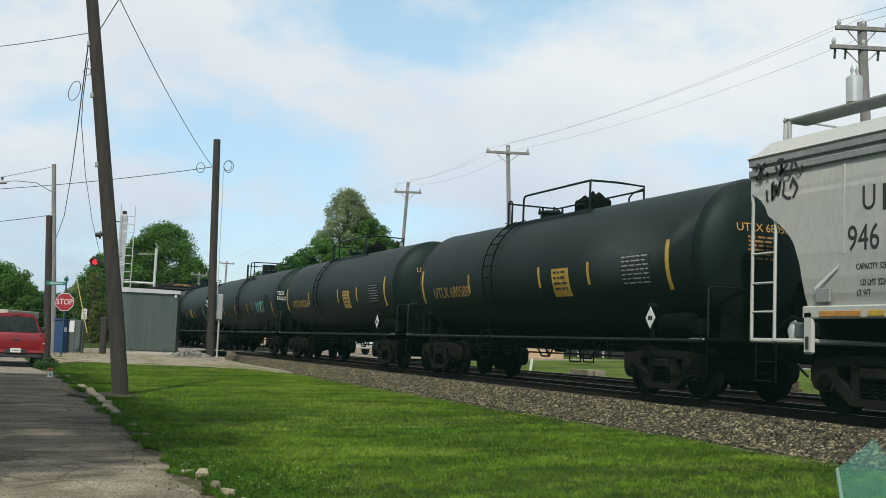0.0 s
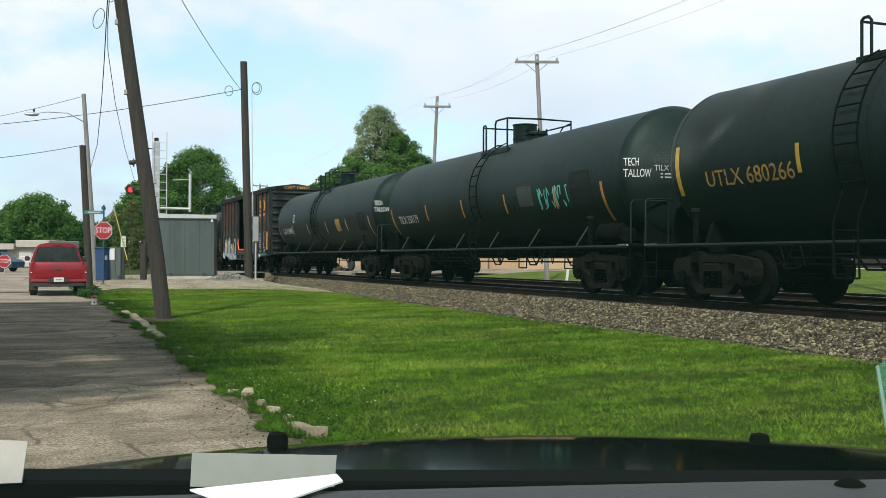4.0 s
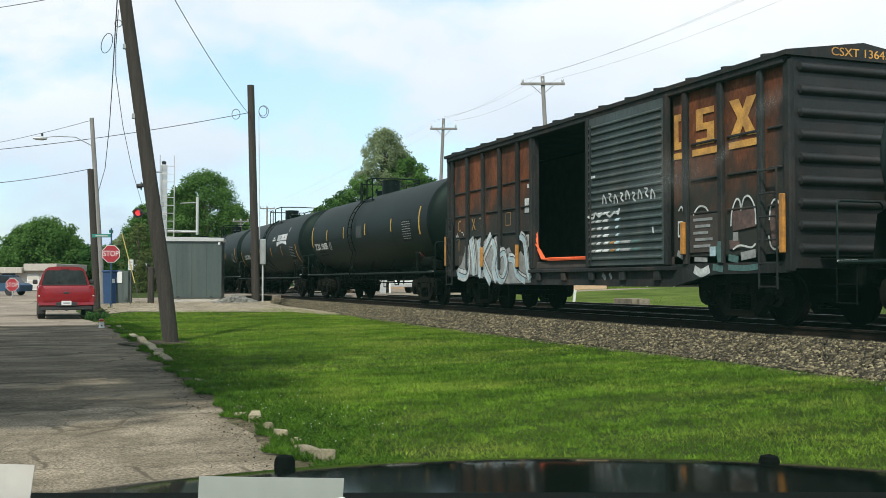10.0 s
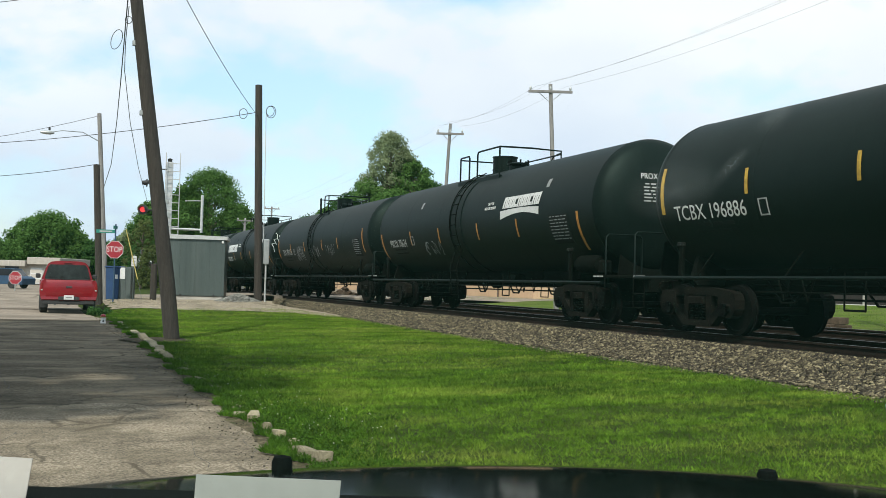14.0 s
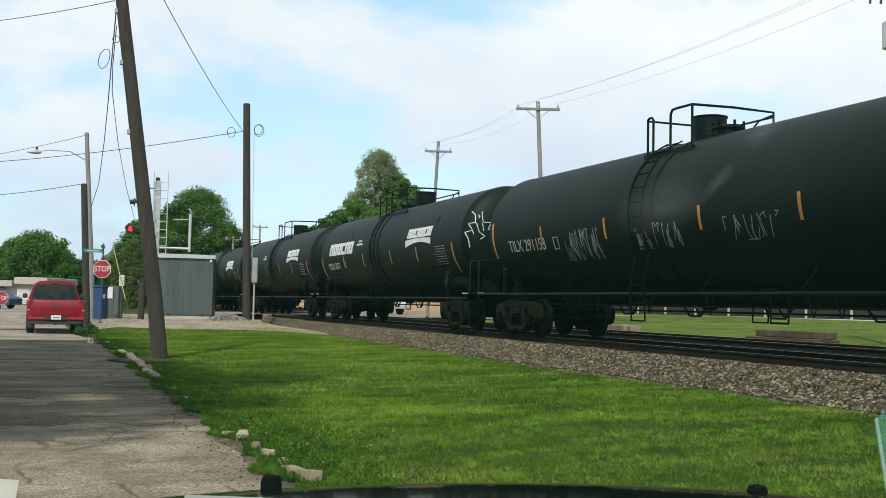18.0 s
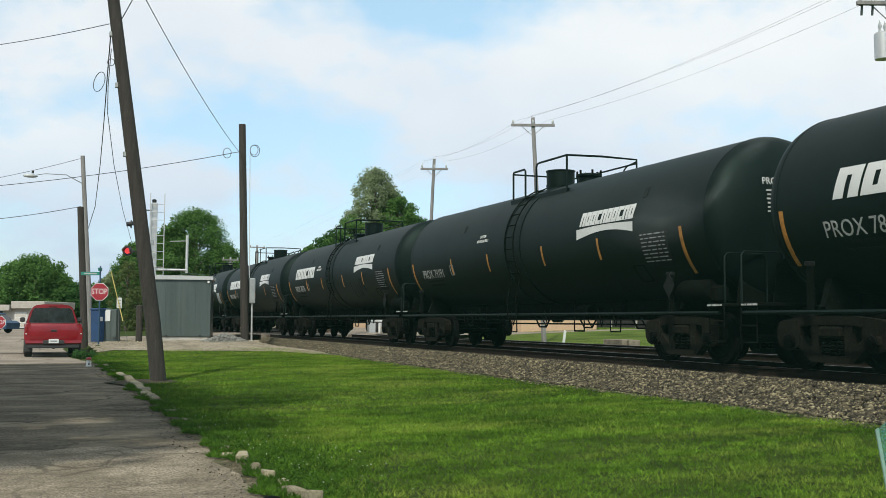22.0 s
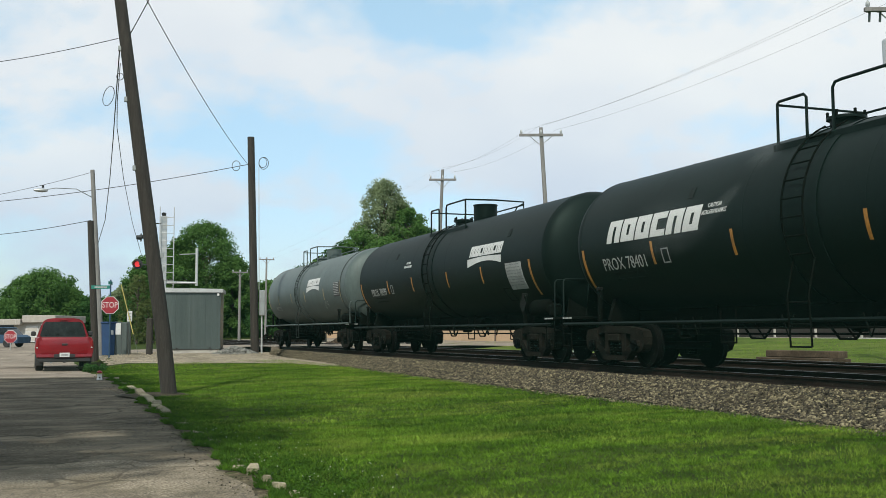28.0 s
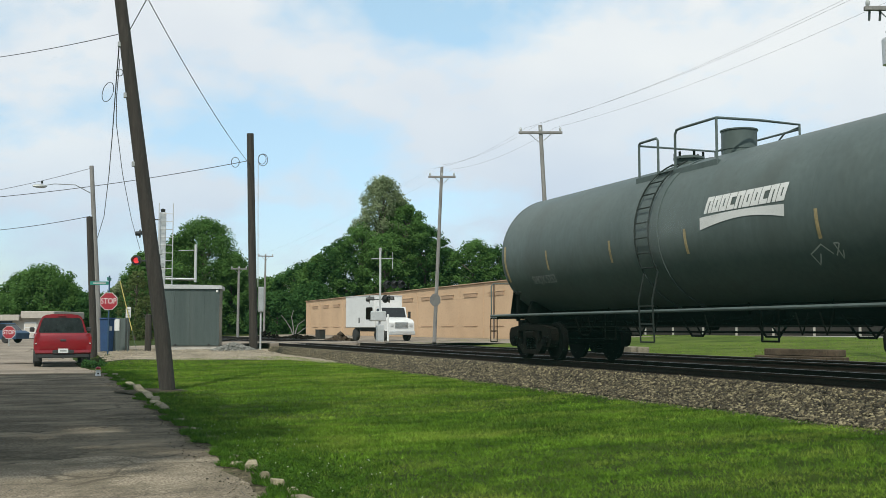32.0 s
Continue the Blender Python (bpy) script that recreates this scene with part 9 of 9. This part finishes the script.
def build_trees():
    # tall pale tree and the wood behind the warehouse
    def spot(ax, d):
        p = at_view(ax, 0, d)
        return p.x, p.y
    x, y = spot(-0.059, 152)
    tree(x, y, 0.3, 22.9, 9.3, 2, M_LEAF_PALE, "tall pale tree with a thin half-bare crown", 0.38, 150, 120, 0.16)
    x, y = spot(-0.044, 154)
    tree(x, y, 0.3, 20.2, 9.0, 1, M_LEAF, "tall spring tree with a rounded green crown", 0.25, 110, 260, 0.17)
    k = 0
    for ax, az, d, w, mat in ((-0.034, 0.116, 150, 10, M_LEAF), (-0.078, 0.098, 149, 10, M_LEAF), (-0.055, 0.09, 146, 10, M_LEAF), (-0.017, 0.098, 151, 9.5, M_LEAF_DK), (0.003, 0.076, 155, 9, M_LEAF_DK), (-0.1, 0.083, 150, 10, M_LEAF_DK), (-0.118, 0.070, 152, 9, M_LEAF), (-0.135, 0.062, 158, 9, M_LEAF_DK),
                              (-0.152, 0.053, 165, 9, M_LEAF), (-0.170, 0.048, 175, 10, M_LEAF), (-0.187, 0.045, 190, 11, M_LEAF_DK), (-0.205, 0.045, 190, 11, M_LEAF_DK), (-0.126, 0.042, 146, 9, M_LEAF_DK), (-0.158, 0.035, 150, 9, M_LEAF_DK),
                              (0.030, 0.083, 150, 10, M_LEAF), (0.052, 0.078, 155, 11, M_LEAF_DK), (0.078, 0.085, 160, 13, M_LEAF_DK), (0.11, 0.09, 160, 14, M_LEAF_DK), (0.15, 0.08, 160, 14, M_LEAF_DK),
                              (0.21, 0.07, 170, 15, M_LEAF_DK), (0.27, 0.06, 180, 16, M_LEAF_DK), (0.34, 0.06, 180, 16, M_LEAF_DK), (0.42, 0.06, 180, 16, M_LEAF_DK)):
        k += 1
        x, y = spot(ax, d)
        h = max(6.0, 1.2 + az * d)
        near = ax < 0.06
        tree(x, y, 0.3, h, w, 10 + k, mat, "dark green tree in the wood behind the warehouse", 0.05, 80 if near else 60, 170 if near else 110, 0.19 if near else 0.24)
    # round dense trees beyond the shed
    for ax, az, d, w, sd, mat in ((-0.2295, 0.1035, 165, 13.2, 40, M_LEAF), (-0.203, 0.070, 163, 8.0, 41, M_LEAF), (-0.250, 0.085, 168, 9.0, 42, M_LEAF)):
        x, y = spot(ax, d)
        tree(x, y, 0.3, 1.2 + az * d, w, sd, mat, "round dense green tree beyond the railway", 0.08, 150, 260, 0.17, shape=0.8)
    for ax, az, d, w, sd, mat in ((-0.288, 0.072, 200, 10.0, 50, M_LEAF), (-0.300, 0.05, 205, 9.0, 51, M_LEAF_PALE), (-0.276, 0.066, 200, 9.0, 52, M_LEAF), (-0.262, 0.05, 195, 9.0, 53, M_LEAF_DK), (-0.312, 0.04, 210, 9.0, 54, M_LEAF), (-0.266, 0.07, 205, 9.0, 55, M_LEAF_PALE)):
        x, y = spot(ax, d)
        tree(x, y, 0.3, 1.2 + az * d, w, sd, mat, "pale-leaved tree in the wood beyond the railway", 0.06, 80, 150, 0.24)
    # half-bare shrubs between the post stub and the cabinet
    for ax, az, d, w, sd in ((-0.294, 0.054, 88, 3.2, 70), (-0.283, 0.030, 86, 2.8, 71)):
        x, y = spot(ax, d)
        tree(x, y, 0.3, 1.2 + az * d, w, sd, M_LEAF_OLIVE, "thin half-bare olive shrub beside the crossing", 0.06, 70, 42, 0.10, name="shrub")
    # trees behind the cream building
    for ax, az, d, w, sd, mat in ((-0.382, 0.061, 150, 12.0, 60, M_LEAF), (-0.400, 0.053, 152, 9.0, 61, M_LEAF), (-0.418, 0.03, 160, 9, 62, M_LEAF_DK), (-0.355, 0.034, 150, 8, 63, M_LEAF), (-0.338, 0.034, 150, 9, 64, M_LEAF_DK), (-0.365, 0.045, 155, 9, 65, M_LEAF), (-0.44, 0.035, 160, 10, 66, M_LEAF), (-0.32, 0.03, 150, 9, 67, M_LEAF_DK), (-0.30, 0.028, 150, 9, 68, M_LEAF_DK), (-0.465, 0.04, 160, 12, 69, M_LEAF)):
        x, y = spot(ax, d)
        tree(x, y, 0.3, max(4, 1.2 + az * d), w, sd, mat, "green tree behind the cream building", 0.05, 80, 190, 0.19)
    # street trees to the left, whose shade falls on the street
    for k, (x, y, h, w) in enumerate(((-7.6, 7.5, 17.0, 10.0), (-7.8, 14.5, 16.0, 9.5), (-8.0, 21.5, 17.0, 9.5))):
        tree(x, y, 0, h, w, 90 + k, M_LEAF, "large leafy street tree shading the road", 0.3, 62, 90, 0.30, name="street_tree")


def blades(rng, n, spot, lo, hi, wid):
    r = np.random.RandomState(rng.randint(0, 99999))
    P = spot(r, n)
    a = r.rand(n) * 6.283
    h = lo + (hi - lo) * r.rand(n) ** 1.5
    w = wid * (0.6 + 0.8 * r.rand(n))
    lean = h * (0.3 + 1.2 * r.rand(n))
    b = r.rand(n) * 6.283
    dx, dy = np.cos(a) * w, np.sin(a) * w
    L = np.stack([P[:, 0] - dx, P[:, 1] - dy, P[:, 2]], 1)
    R = np.stack([P[:, 0] + dx, P[:, 1] + dy, P[:, 2]], 1)
    T = np.stack([P[:, 0] + np.cos(b) * lean, P[:, 1] + np.sin(b) * lean, P[:, 2] + h], 1)
    V = np.stack([L, R, T], 1).reshape(-1, 3)
    return V, np.arange(len(V)).reshape(-1, 3)


def build_grass():
    rng = random.Random(17)
    # lawn height by a table, for speed
    def lawn_z(x, y):
        sx = np.clip((x - 2.2) / 7.3, 0, 1)
        sx = sx * sx * (3 - 2 * sx)
        sy = np.clip((y - 34) / 15, 0, 1)
        sy = sy * sy * (3 - 2 * sy)
        e1 = np.clip((x - 1.0) / 2.2, 0, 1)
        e1 = e1 * e1 * (3 - 2 * e1)
        bx = np.clip((x - 9.6) / 1.6, 0, 1)
        bx = bx * bx * (3 - 2 * bx)
        e2 = np.clip((x - 8.6) / 2.6, 0, 1)
        e2 = e2 * e2 * (3 - 2 * e2)
        return 0.03 + 0.10 * sx + 0.40 * sy * e1 * (1 - e2) - 0.005

    foot = at_view(-0.2608, 0, 24.4)

    def clear_of_pole(P, r):
        d = np.hypot((P[:, 0] - foot.x + 0.35) / 0.75, (P[:, 1] - foot.y + 0.1) / 0.9)
        P[d < 0.85 + 0.45 * r.rand(len(P)), 2] -= 0.2
        return P

    def lawn(power, y0, y1):
        def f(r, n):
            y = y0 + (y1 - y0) * r.rand(n) ** power
            e = 10.3 + 0.6 * np.clip((y - 24) / 20, 0, 1) + 0.12 * np.sin(y * 1.9) + 0.1 * np.sin(y * 5.3)
            x = 2.1 + (e - 2.1) * r.rand(n)
            return clear_of_pole(np.stack([x, y, lawn_z(x, y)], 1), r)
        return f
    for n, pw, y0, y1, lo, hi, wd in ((190000, 1.3, 4.0, 16.0, 0.015, 0.045, 0.0045), (170000, 1.2, 12.0, 42.0, 0.018, 0.05, 0.008)):
        V, F = blades(rng, n, lawn(pw, y0, y1), lo, hi, wd)
        # the lawn is darker towards the railway, along the kerb and in patches
        tri = V.reshape(-1, 3, 3)
        x, y = tri[:, 0, 0], tri[:, 0, 1]
        dark_share = np.clip((x - 3.4) / 3.2, 0, 1) * np.clip((27 - y) / 12, 0, 1) * 0.88 + 0.55 * np.clip((x - 9.4) / 0.8, 0, 1) + 0.35 * np.clip((3.6 - x) / 1.0, 0, 1) + 0.16 * np.sin(x * 1.1 + y * 0.5) + 0.12 * np.sin(y * 1.7 - x * 0.8)
        dark = np.random.RandomState(int(n) % 997).rand(len(tri)) < dark_share
        for keep, mat, lab in ((~dark, M_GRASS, "short mown bright green lawn grass"), (dark, M_GRASS_DK, "dark green grass in the lawn")):
            P = tri[keep].reshape(-1, 3)
            tagged(new("grass", raw_mesh("grass", P, np.arange(len(P)).reshape(-1, 3), mat)), lab, "grass", kind="stuff")
    # clumps of longer blades that break up the lawn
    def tufted(y0, y1, power, count, spread):
        r0 = np.random.RandomState(int(y0 * 10) + count)
        y = y0 + (y1 - y0) * r0.rand(count) ** power
        x = 2.2 + (7.9 + 0.5 * np.clip((y - 24) / 20, 0, 1)) * r0.rand(count)

        def f(r, n):
            k = r.randint(0, count, n)
            px, py = x[k] + spread * r.normal(size=n), y[k] + spread * r.normal(size=n)
            return clear_of_pole(np.stack([px, py, lawn_z(px, py)], 1), r)
        return f
    for n, cnt, y0, y1, lo, hi, wd, sp in ((60000, 2600, 4.0, 15.0, 0.03, 0.06, 0.005, 0.06), (50000, 2600, 11.0, 40.0, 0.03, 0.065, 0.010, 0.12)):
        V, F = blades(rng, n, tufted(y0, y1, 1.2, cnt, sp), lo, hi, wd)
        tagged(new("grass", raw_mesh("grass", V, F, M_GRASS)), "longer tufts in the mown lawn", "grass", kind="stuff")
    def kerbside(r, n):
        y = 4.0 + 36 * r.rand(n) ** 1.3
        x = 1.88 - 0.08 * np.sin(y * 2.3) - 0.07 * np.sin(y * 5.1 + 1) - 0.04 * np.sin(y * 13.0) + 1.1 * r.rand(n) ** 1.8 * (1 + 0.4 * np.sin(y * 1.3))
        return clear_of_pole(np.stack([x, y, np.maximum(lawn_z(x, y), 0.02)], 1), r)
    V, F = blades(rng, 60000, kerbside, 0.025, 0.07, 0.007)
    tagged(new("weeds", raw_mesh("weeds", V, F, M_WEED)), "taller dark weeds along the kerb", "weeds", kind="stuff")
    r = np.random.RandomState(4)
    C = []
    for _ in range(70):
        y = 6.5 + 9 * r.rand() ** 1.3
        x = 2.15 + 1.1 * r.rand() ** 1.5
        C.append((x, y, 0.09 + 0.04 * r.rand()))
    V, F = leaf_cloud(rng, C, [0.008] * len(C), 6, 0.006)
    tagged(new("clover", raw_mesh("clover", V, F, M_CLOVER)), "small white clover blooms by the kerb", "flowers", kind="stuff")
    def far(r, n):
        x = 19.3 + 25 * r.rand(n) ** 1.4
        y = 14 + 60 * r.rand(n)
        keep = (y < 55.5) | (y > 65)
        x, y = x[keep], y[keep]
        s = np.clip((x - 20) / 22, 0, 1)
        return np.stack([x, y, 0.43 + 0.5 * s * s * (3 - 2 * s)], 1)
    xs, ys = steps(19.7, 43.9, 1.2), steps(6, 55.2, 1.5)
    vs, fs = sheet(xs, ys, 0.012, lambda x, y: height(x, y) + 0.17 * smooth(44, 54.5, y) * smooth(22, 27, x) * (1 - smooth(37, 43, x)))
    tagged(new("far_lawn", raw_mesh("far_lawn", vs, fs, M_FAR_LAWN, True)), "sunlit mown lawn beyond the tracks", "lawn", kind="structure")
    P = far(np.random.RandomState(8), 90000)
    V, F = blades(rng, len(P), lambda r, n: P, 0.02, 0.06, 0.024)
    tagged(new("grass", raw_mesh("grass", V, F, M_GRASS)), "mown grass beyond the tracks", "grass", kind="stuff")
    def tuft(r, n):
        c = at_view(-0.332, 0, 39.0)
        a, q = r.rand(n) * 6.28, r.rand(n) ** 0.5
        x, y = c.x + 0.4 * q * np.cos(a), c.y + 0.8 * q * np.sin(a)
        return np.stack([x, y, np.full(n, 0.05)], 1)
    c = tuft(np.random.RandomState(6), 26)
    C = [(x, y, 0.08 + 0.17 * ((k * 7) % 10) / 10) for k, (x, y, z) in enumerate(c)]
    V, F = leaf_cloud(rng, C, [0.13] * len(C), 55, 0.035)
    tagged(new("weeds", raw_mesh("weeds", V, F, M_LEAF_DK)), "bushy clump of broad-leaved weeds by the parked truck", "weeds", kind="stuff")
    C = []
    for _ in range(420):
        y = 5.6 + 6.5 * r.rand() ** 1.2
        x = 2.02 + 0.10 * math.sin(y * 2.1) + 0.75 * r.rand() ** 1.7
        C.append((x, y, 0.035 + 0.05 * r.rand()))
    V, F = leaf_cloud(rng, C, [0.055] * len(C), 34, 0.011)
    tagged(new("weeds", raw_mesh("weeds", V, F, M_WEED)), "low broad-leaved weeds among the kerb stones", "weeds", kind="stuff")


build_trees()
build_grass()

# ---- the parked car from which the view is taken ----
def cabin(ax, drop, d):
    """A place d metres ahead on the car's own heading, which is that of the middle of the clip."""
    return at_view(ax, -drop, d)


def build_own_car():
    c = thing("own_car", Matrix.Translation((0, 0, 0)) @ Matrix.Rotation(radians(-20.8), 4, "Z"), "black car with a glossy bonnet and a grained dashboard", "car")
    Z = EYE[2]
    # local: x right, y ahead. Bonnet crest and its slope up to the screen
    xs = [-0.95 + 1.9 * k / 24 for k in range(25)]
    prof = [(2.35, 0.44), (2.2, 0.385), (2.08, 0.350), (2.0, 0.336), (1.93, 0.328), (1.85, 0.3225), (1.75, 0.317), (1.5, 0.305), (1.15, 0.29)]
    vs, fs = [], []
    for y, drop in prof:
        for x in xs:
            bow = 0.062 * (abs(x - 0.25) / 0.95) ** 2.0 * (y / 2.0)
            vs.append((x, y, Z - drop - bow))
    n = len(xs)
    for j in range(len(prof) - 1):
        for i in range(n - 1):
            fs.append((j * n + i, j * n + i + 1, (j + 1) * n + i + 1, (j + 1) * n + i))
    s = Shape()
    s.add(vs, fs, True)
    s.add([(x, y, z - 0.02) for x, y, z in vs], fs, True)
    part("bonnet", s, M_BONNET, c, "dark glossy bonnet")
    for ax in (-0.306, 0.617):
        part("washer_nozzle", Shape().lathe([(-0.05, 0.020), (0.006, 0.020), (0.016, 0.016), (0.020, 0.0)], "z", 14, at=(ax, 2.0, Z - 0.350)), M_MATT, c)
    # black cowl, then the dash top
    part("cowl", Shape().slab(-0.9, 0.9, 0.93, 1.17, Z - 0.32, Z - 0.234, 0.008), M_MATT, c)
    part("cowl_lip", Shape().slab(-0.9, 0.9, 0.965, 0.985, Z - 0.24, Z - 0.2055, 0.003), M_MATT, c)
    vs, fs = [], []
    prof = [(0.955, 0.235), (0.93, 0.208), (0.90, 0.1975), (0.87, 0.1935), (0.75, 0.192), (0.62, 0.192), (0.5, 0.196), (0.42, 0.23)]
    xs = [-0.8 + 1.6 * k / 16 for k in range(17)]
    for y, drop in prof:
        for x in xs:
            vs.append((x, y, Z - drop + 0.026 * x - 0.02 * (abs(x) / 0.8) ** 4))
    n = len(xs)
    for j in range(len(prof) - 1):
        for i in range(n - 1):
            fs.append((j * n + i, j * n + i + 1, (j + 1) * n + i + 1, (j + 1) * n + i))
    s = Shape()
    s.add(vs, fs, True)
    s.add([(x, y, z - 0.03) for x, y, z in vs], fs, True)
    part("dashboard", s, M_DASH, c, "grained dark grey dashboard top")
    part("sensor_dome", Shape().lathe([(-0.02, 0.0155), (0.004, 0.0155), (0.011, 0.012), (0.015, 0.006), (0.016, 0)], "z", 18, at=(0.340, 0.86, Z - 0.195)), M_MATT, c)
    for k in range(7):
        part("vent_slat", Shape().slab(0.16 + k * 0.028, 0.18 + k * 0.028, 0.71, 0.80, Z - 0.191, Z - 0.183, 0.002), M_BLACK, c)
    part("body", Shape().slab(-0.85, 0.85, -2.2, 2.2, 0.25, 0.85, 0.08), M_BONNET, c)
    for sx in (-0.78, 0.78):
        for y in (-1.3, 1.55):
            wheel(c, sx, y, 0.34, 0.22)
    return c


def sheet_card(name, corners, mat, label, thick=0.0008):
    """A thin sheet through four places, in the order round its edge."""
    up = (corners[1] - corners[0]).cross(corners[3] - corners[0]).normalized() * thick
    vs = [p + up for p in corners] + [p - up for p in corners]
    fs = [(0, 1, 2, 3), (7, 6, 5, 4)] + [(k, (k + 1) % 4, 4 + (k + 1) % 4, 4 + k) for k in range(4)]
    return tagged(part(name, Shape().add(vs, fs), mat), label, "paper")


own = build_own_car()
# the car's heading as seen from the seat: x right, y ahead, height below the eye
seat = lambda x, y, drop: own.matrix_basis @ Vector((x, y, EYE[2] - drop))
sheet_card("paper_sheet", [seat(a * y, y, b * y) for a, b, y in ((-0.2364, 0.2215, 0.875), (-0.0962, 0.2065, 0.93), (-0.0903, 0.2129, 0.905), (-0.178, 0.243, 0.79))], M_PAPER, "white sheet of paper lying on the dashboard")
# the next two sheets are added in place of reflections in the glass
sheet_card("card", [seat(a * y, y, b * y) for a, b, y in ((-0.2343, 0.1859, 0.962), (-0.0963, 0.1881, 0.962), (-0.0984, 0.218, 0.962), (-0.2359, 0.218, 0.962))], M_SCREEN_REFLECTION, "grey sheet standing in for a reflection in the windscreen")
sheet_card("card", [seat(a * y, y, b * y) for a, b, y in ((-0.48, 0.1724, 0.962), (-0.391, 0.1751, 0.962), (-0.3965, 0.2146, 0.962), (-0.48, 0.2184, 0.962))], M_HAZY, "grey sheet standing in for a reflection in the windscreen")
st = sheet_card("windscreen_sticker", [seat(a * 0.72, 0.72, b * 0.72) for a, b in ((0.4206, 0.103), (0.458, 0.071), (0.54, 0.20), (0.448, 0.27))], M_STICKER, "translucent teal sticker on the windscreen")
st.visible_shadow = False
sheet_card("sticker_edge", [seat(a * 0.719, 0.719, b * 0.719) for a, b in ((0.4200, 0.102), (0.4228, 0.100), (0.4505, 0.27), (0.4470, 0.27))], M_STICKER_RIM, "pale rim of the windscreen sticker")


# the windscreen itself, its reflection haze put in as a greenish film, with two smears on it
def screen_patch(name, a0, a1, b0, b1, mat, label, y=0.70, n=6):
    vs = [seat(a * y, y + 0.25 * (b - 0.1), b * y) for b in (b0, b1) for a in [a0 + (a1 - a0) * k / n for k in range(n + 1)]]
    fs = [(k, k + 1, n + 2 + k, n + 1 + k) for k in range(n)]
    ob = tagged(part(name, Shape().add(vs, fs), mat), label, "windscreen", kind="structure")
    ob.visible_shadow = False
    return ob


screen_patch("windscreen", -0.9, 0.9, -0.75, 0.32, M_SCREEN, "windscreen of the parked car with a greenish reflection haze")


def smear_material():
    m = veil("windscreen_smear", (0.45, 0.5, 0.5), 0.1)
    nt = m.node_tree
    tc = nt.nodes.new("ShaderNodeTexCoord")
    gr = nt.nodes.new("ShaderNodeTexGradient")
    gr.gradient_type = "SPHERICAL"
    nz = nt.nodes.new("ShaderNodeTexNoise")
    nz.inputs["Scale"].default_value = 2.5
    mu = nt.nodes.new("ShaderNodeMath")
    mu.operation = "MULTIPLY"
    m2 = nt.nodes.new("ShaderNodeMath")
    m2.operation = "MULTIPLY"
    m2.inputs[1].default_value = 0.13
    nt.links.new(tc.outputs["Object"], gr.inputs["Vector"])
    nt.links.new(tc.outputs["Object"], nz.inputs["Vector"])
    nt.links.new(gr.outputs["Fac"], mu.inputs[0])
    nt.links.new(nz.outputs["Fac"], mu.inputs[1])
    nt.links.new(mu.outputs[0], m2.inputs[0])
    mix = [q for q in nt.nodes if q.bl_idname == "ShaderNodeMixShader"][0]
    nt.links.new(m2.outputs[0], mix.inputs[0])
    return m


M_SMEAR = smear_material()
for a, b, la, lb, turn in ((0.268, -0.122, 0.030, 0.007, 48), (0.312, -0.172, 0.026, 0.012, 40), (0.215, -0.10, 0.05, 0.03, 20)):
    y = 0.69
    vs = [(math.cos(k * 0.3927), math.sin(k * 0.3927), 0) for k in range(16)]
    ob = part("windscreen_smear", Shape().add(vs, [tuple(range(16))]), M_SMEAR)
    ob.matrix_basis = Matrix.Translation(seat(a * y, y, b * y)) @ Matrix.Rotation(radians(-20.8), 4, "Z") @ Matrix.Rotation(radians(90), 4, "X") @ Matrix.Rotation(radians(turn), 4, "Z") @ Matrix.Diagonal((la * y, lb * y, 1, 1))
    tagged(ob, "pale smear on the windscreen glass", "smear", "smears on the windscreen")
    ob.visible_shadow = False
# ---- what moves ----
def motions():
    for car, c0 in TRAIN:
        walk(car, [(t, pose(TRACK_X, s + c0, RAIL_Z)) for t, s in RUN])
    # wheels roll with the train: one turn table, shared by all axles at the same place on their truck
    ts, ss = [r[0] for r in RUN], [r[1] for r in RUN]
    table = [(k / 15, float(np.interp(k / 15, ts, ss))) for k in range(32 * 15 + 1)]
    done = {}
    for w, sy in WHEELS:
        if sy not in done:
            walk(w, [(t, pose(0, sy, 0.4565) @ Matrix.Rotation((s - ss[0]) / 0.4565 * -1.0, 4, "X")) for t, s in table])
            done[sy] = (w.animation_data.action, w.animation_data.action_slot)
        else:
            w.rotation_mode = "QUATERNION"
            w.animation_data_create()
            w.animation_data.action, w.animation_data.action_slot = done[sy]


motions()
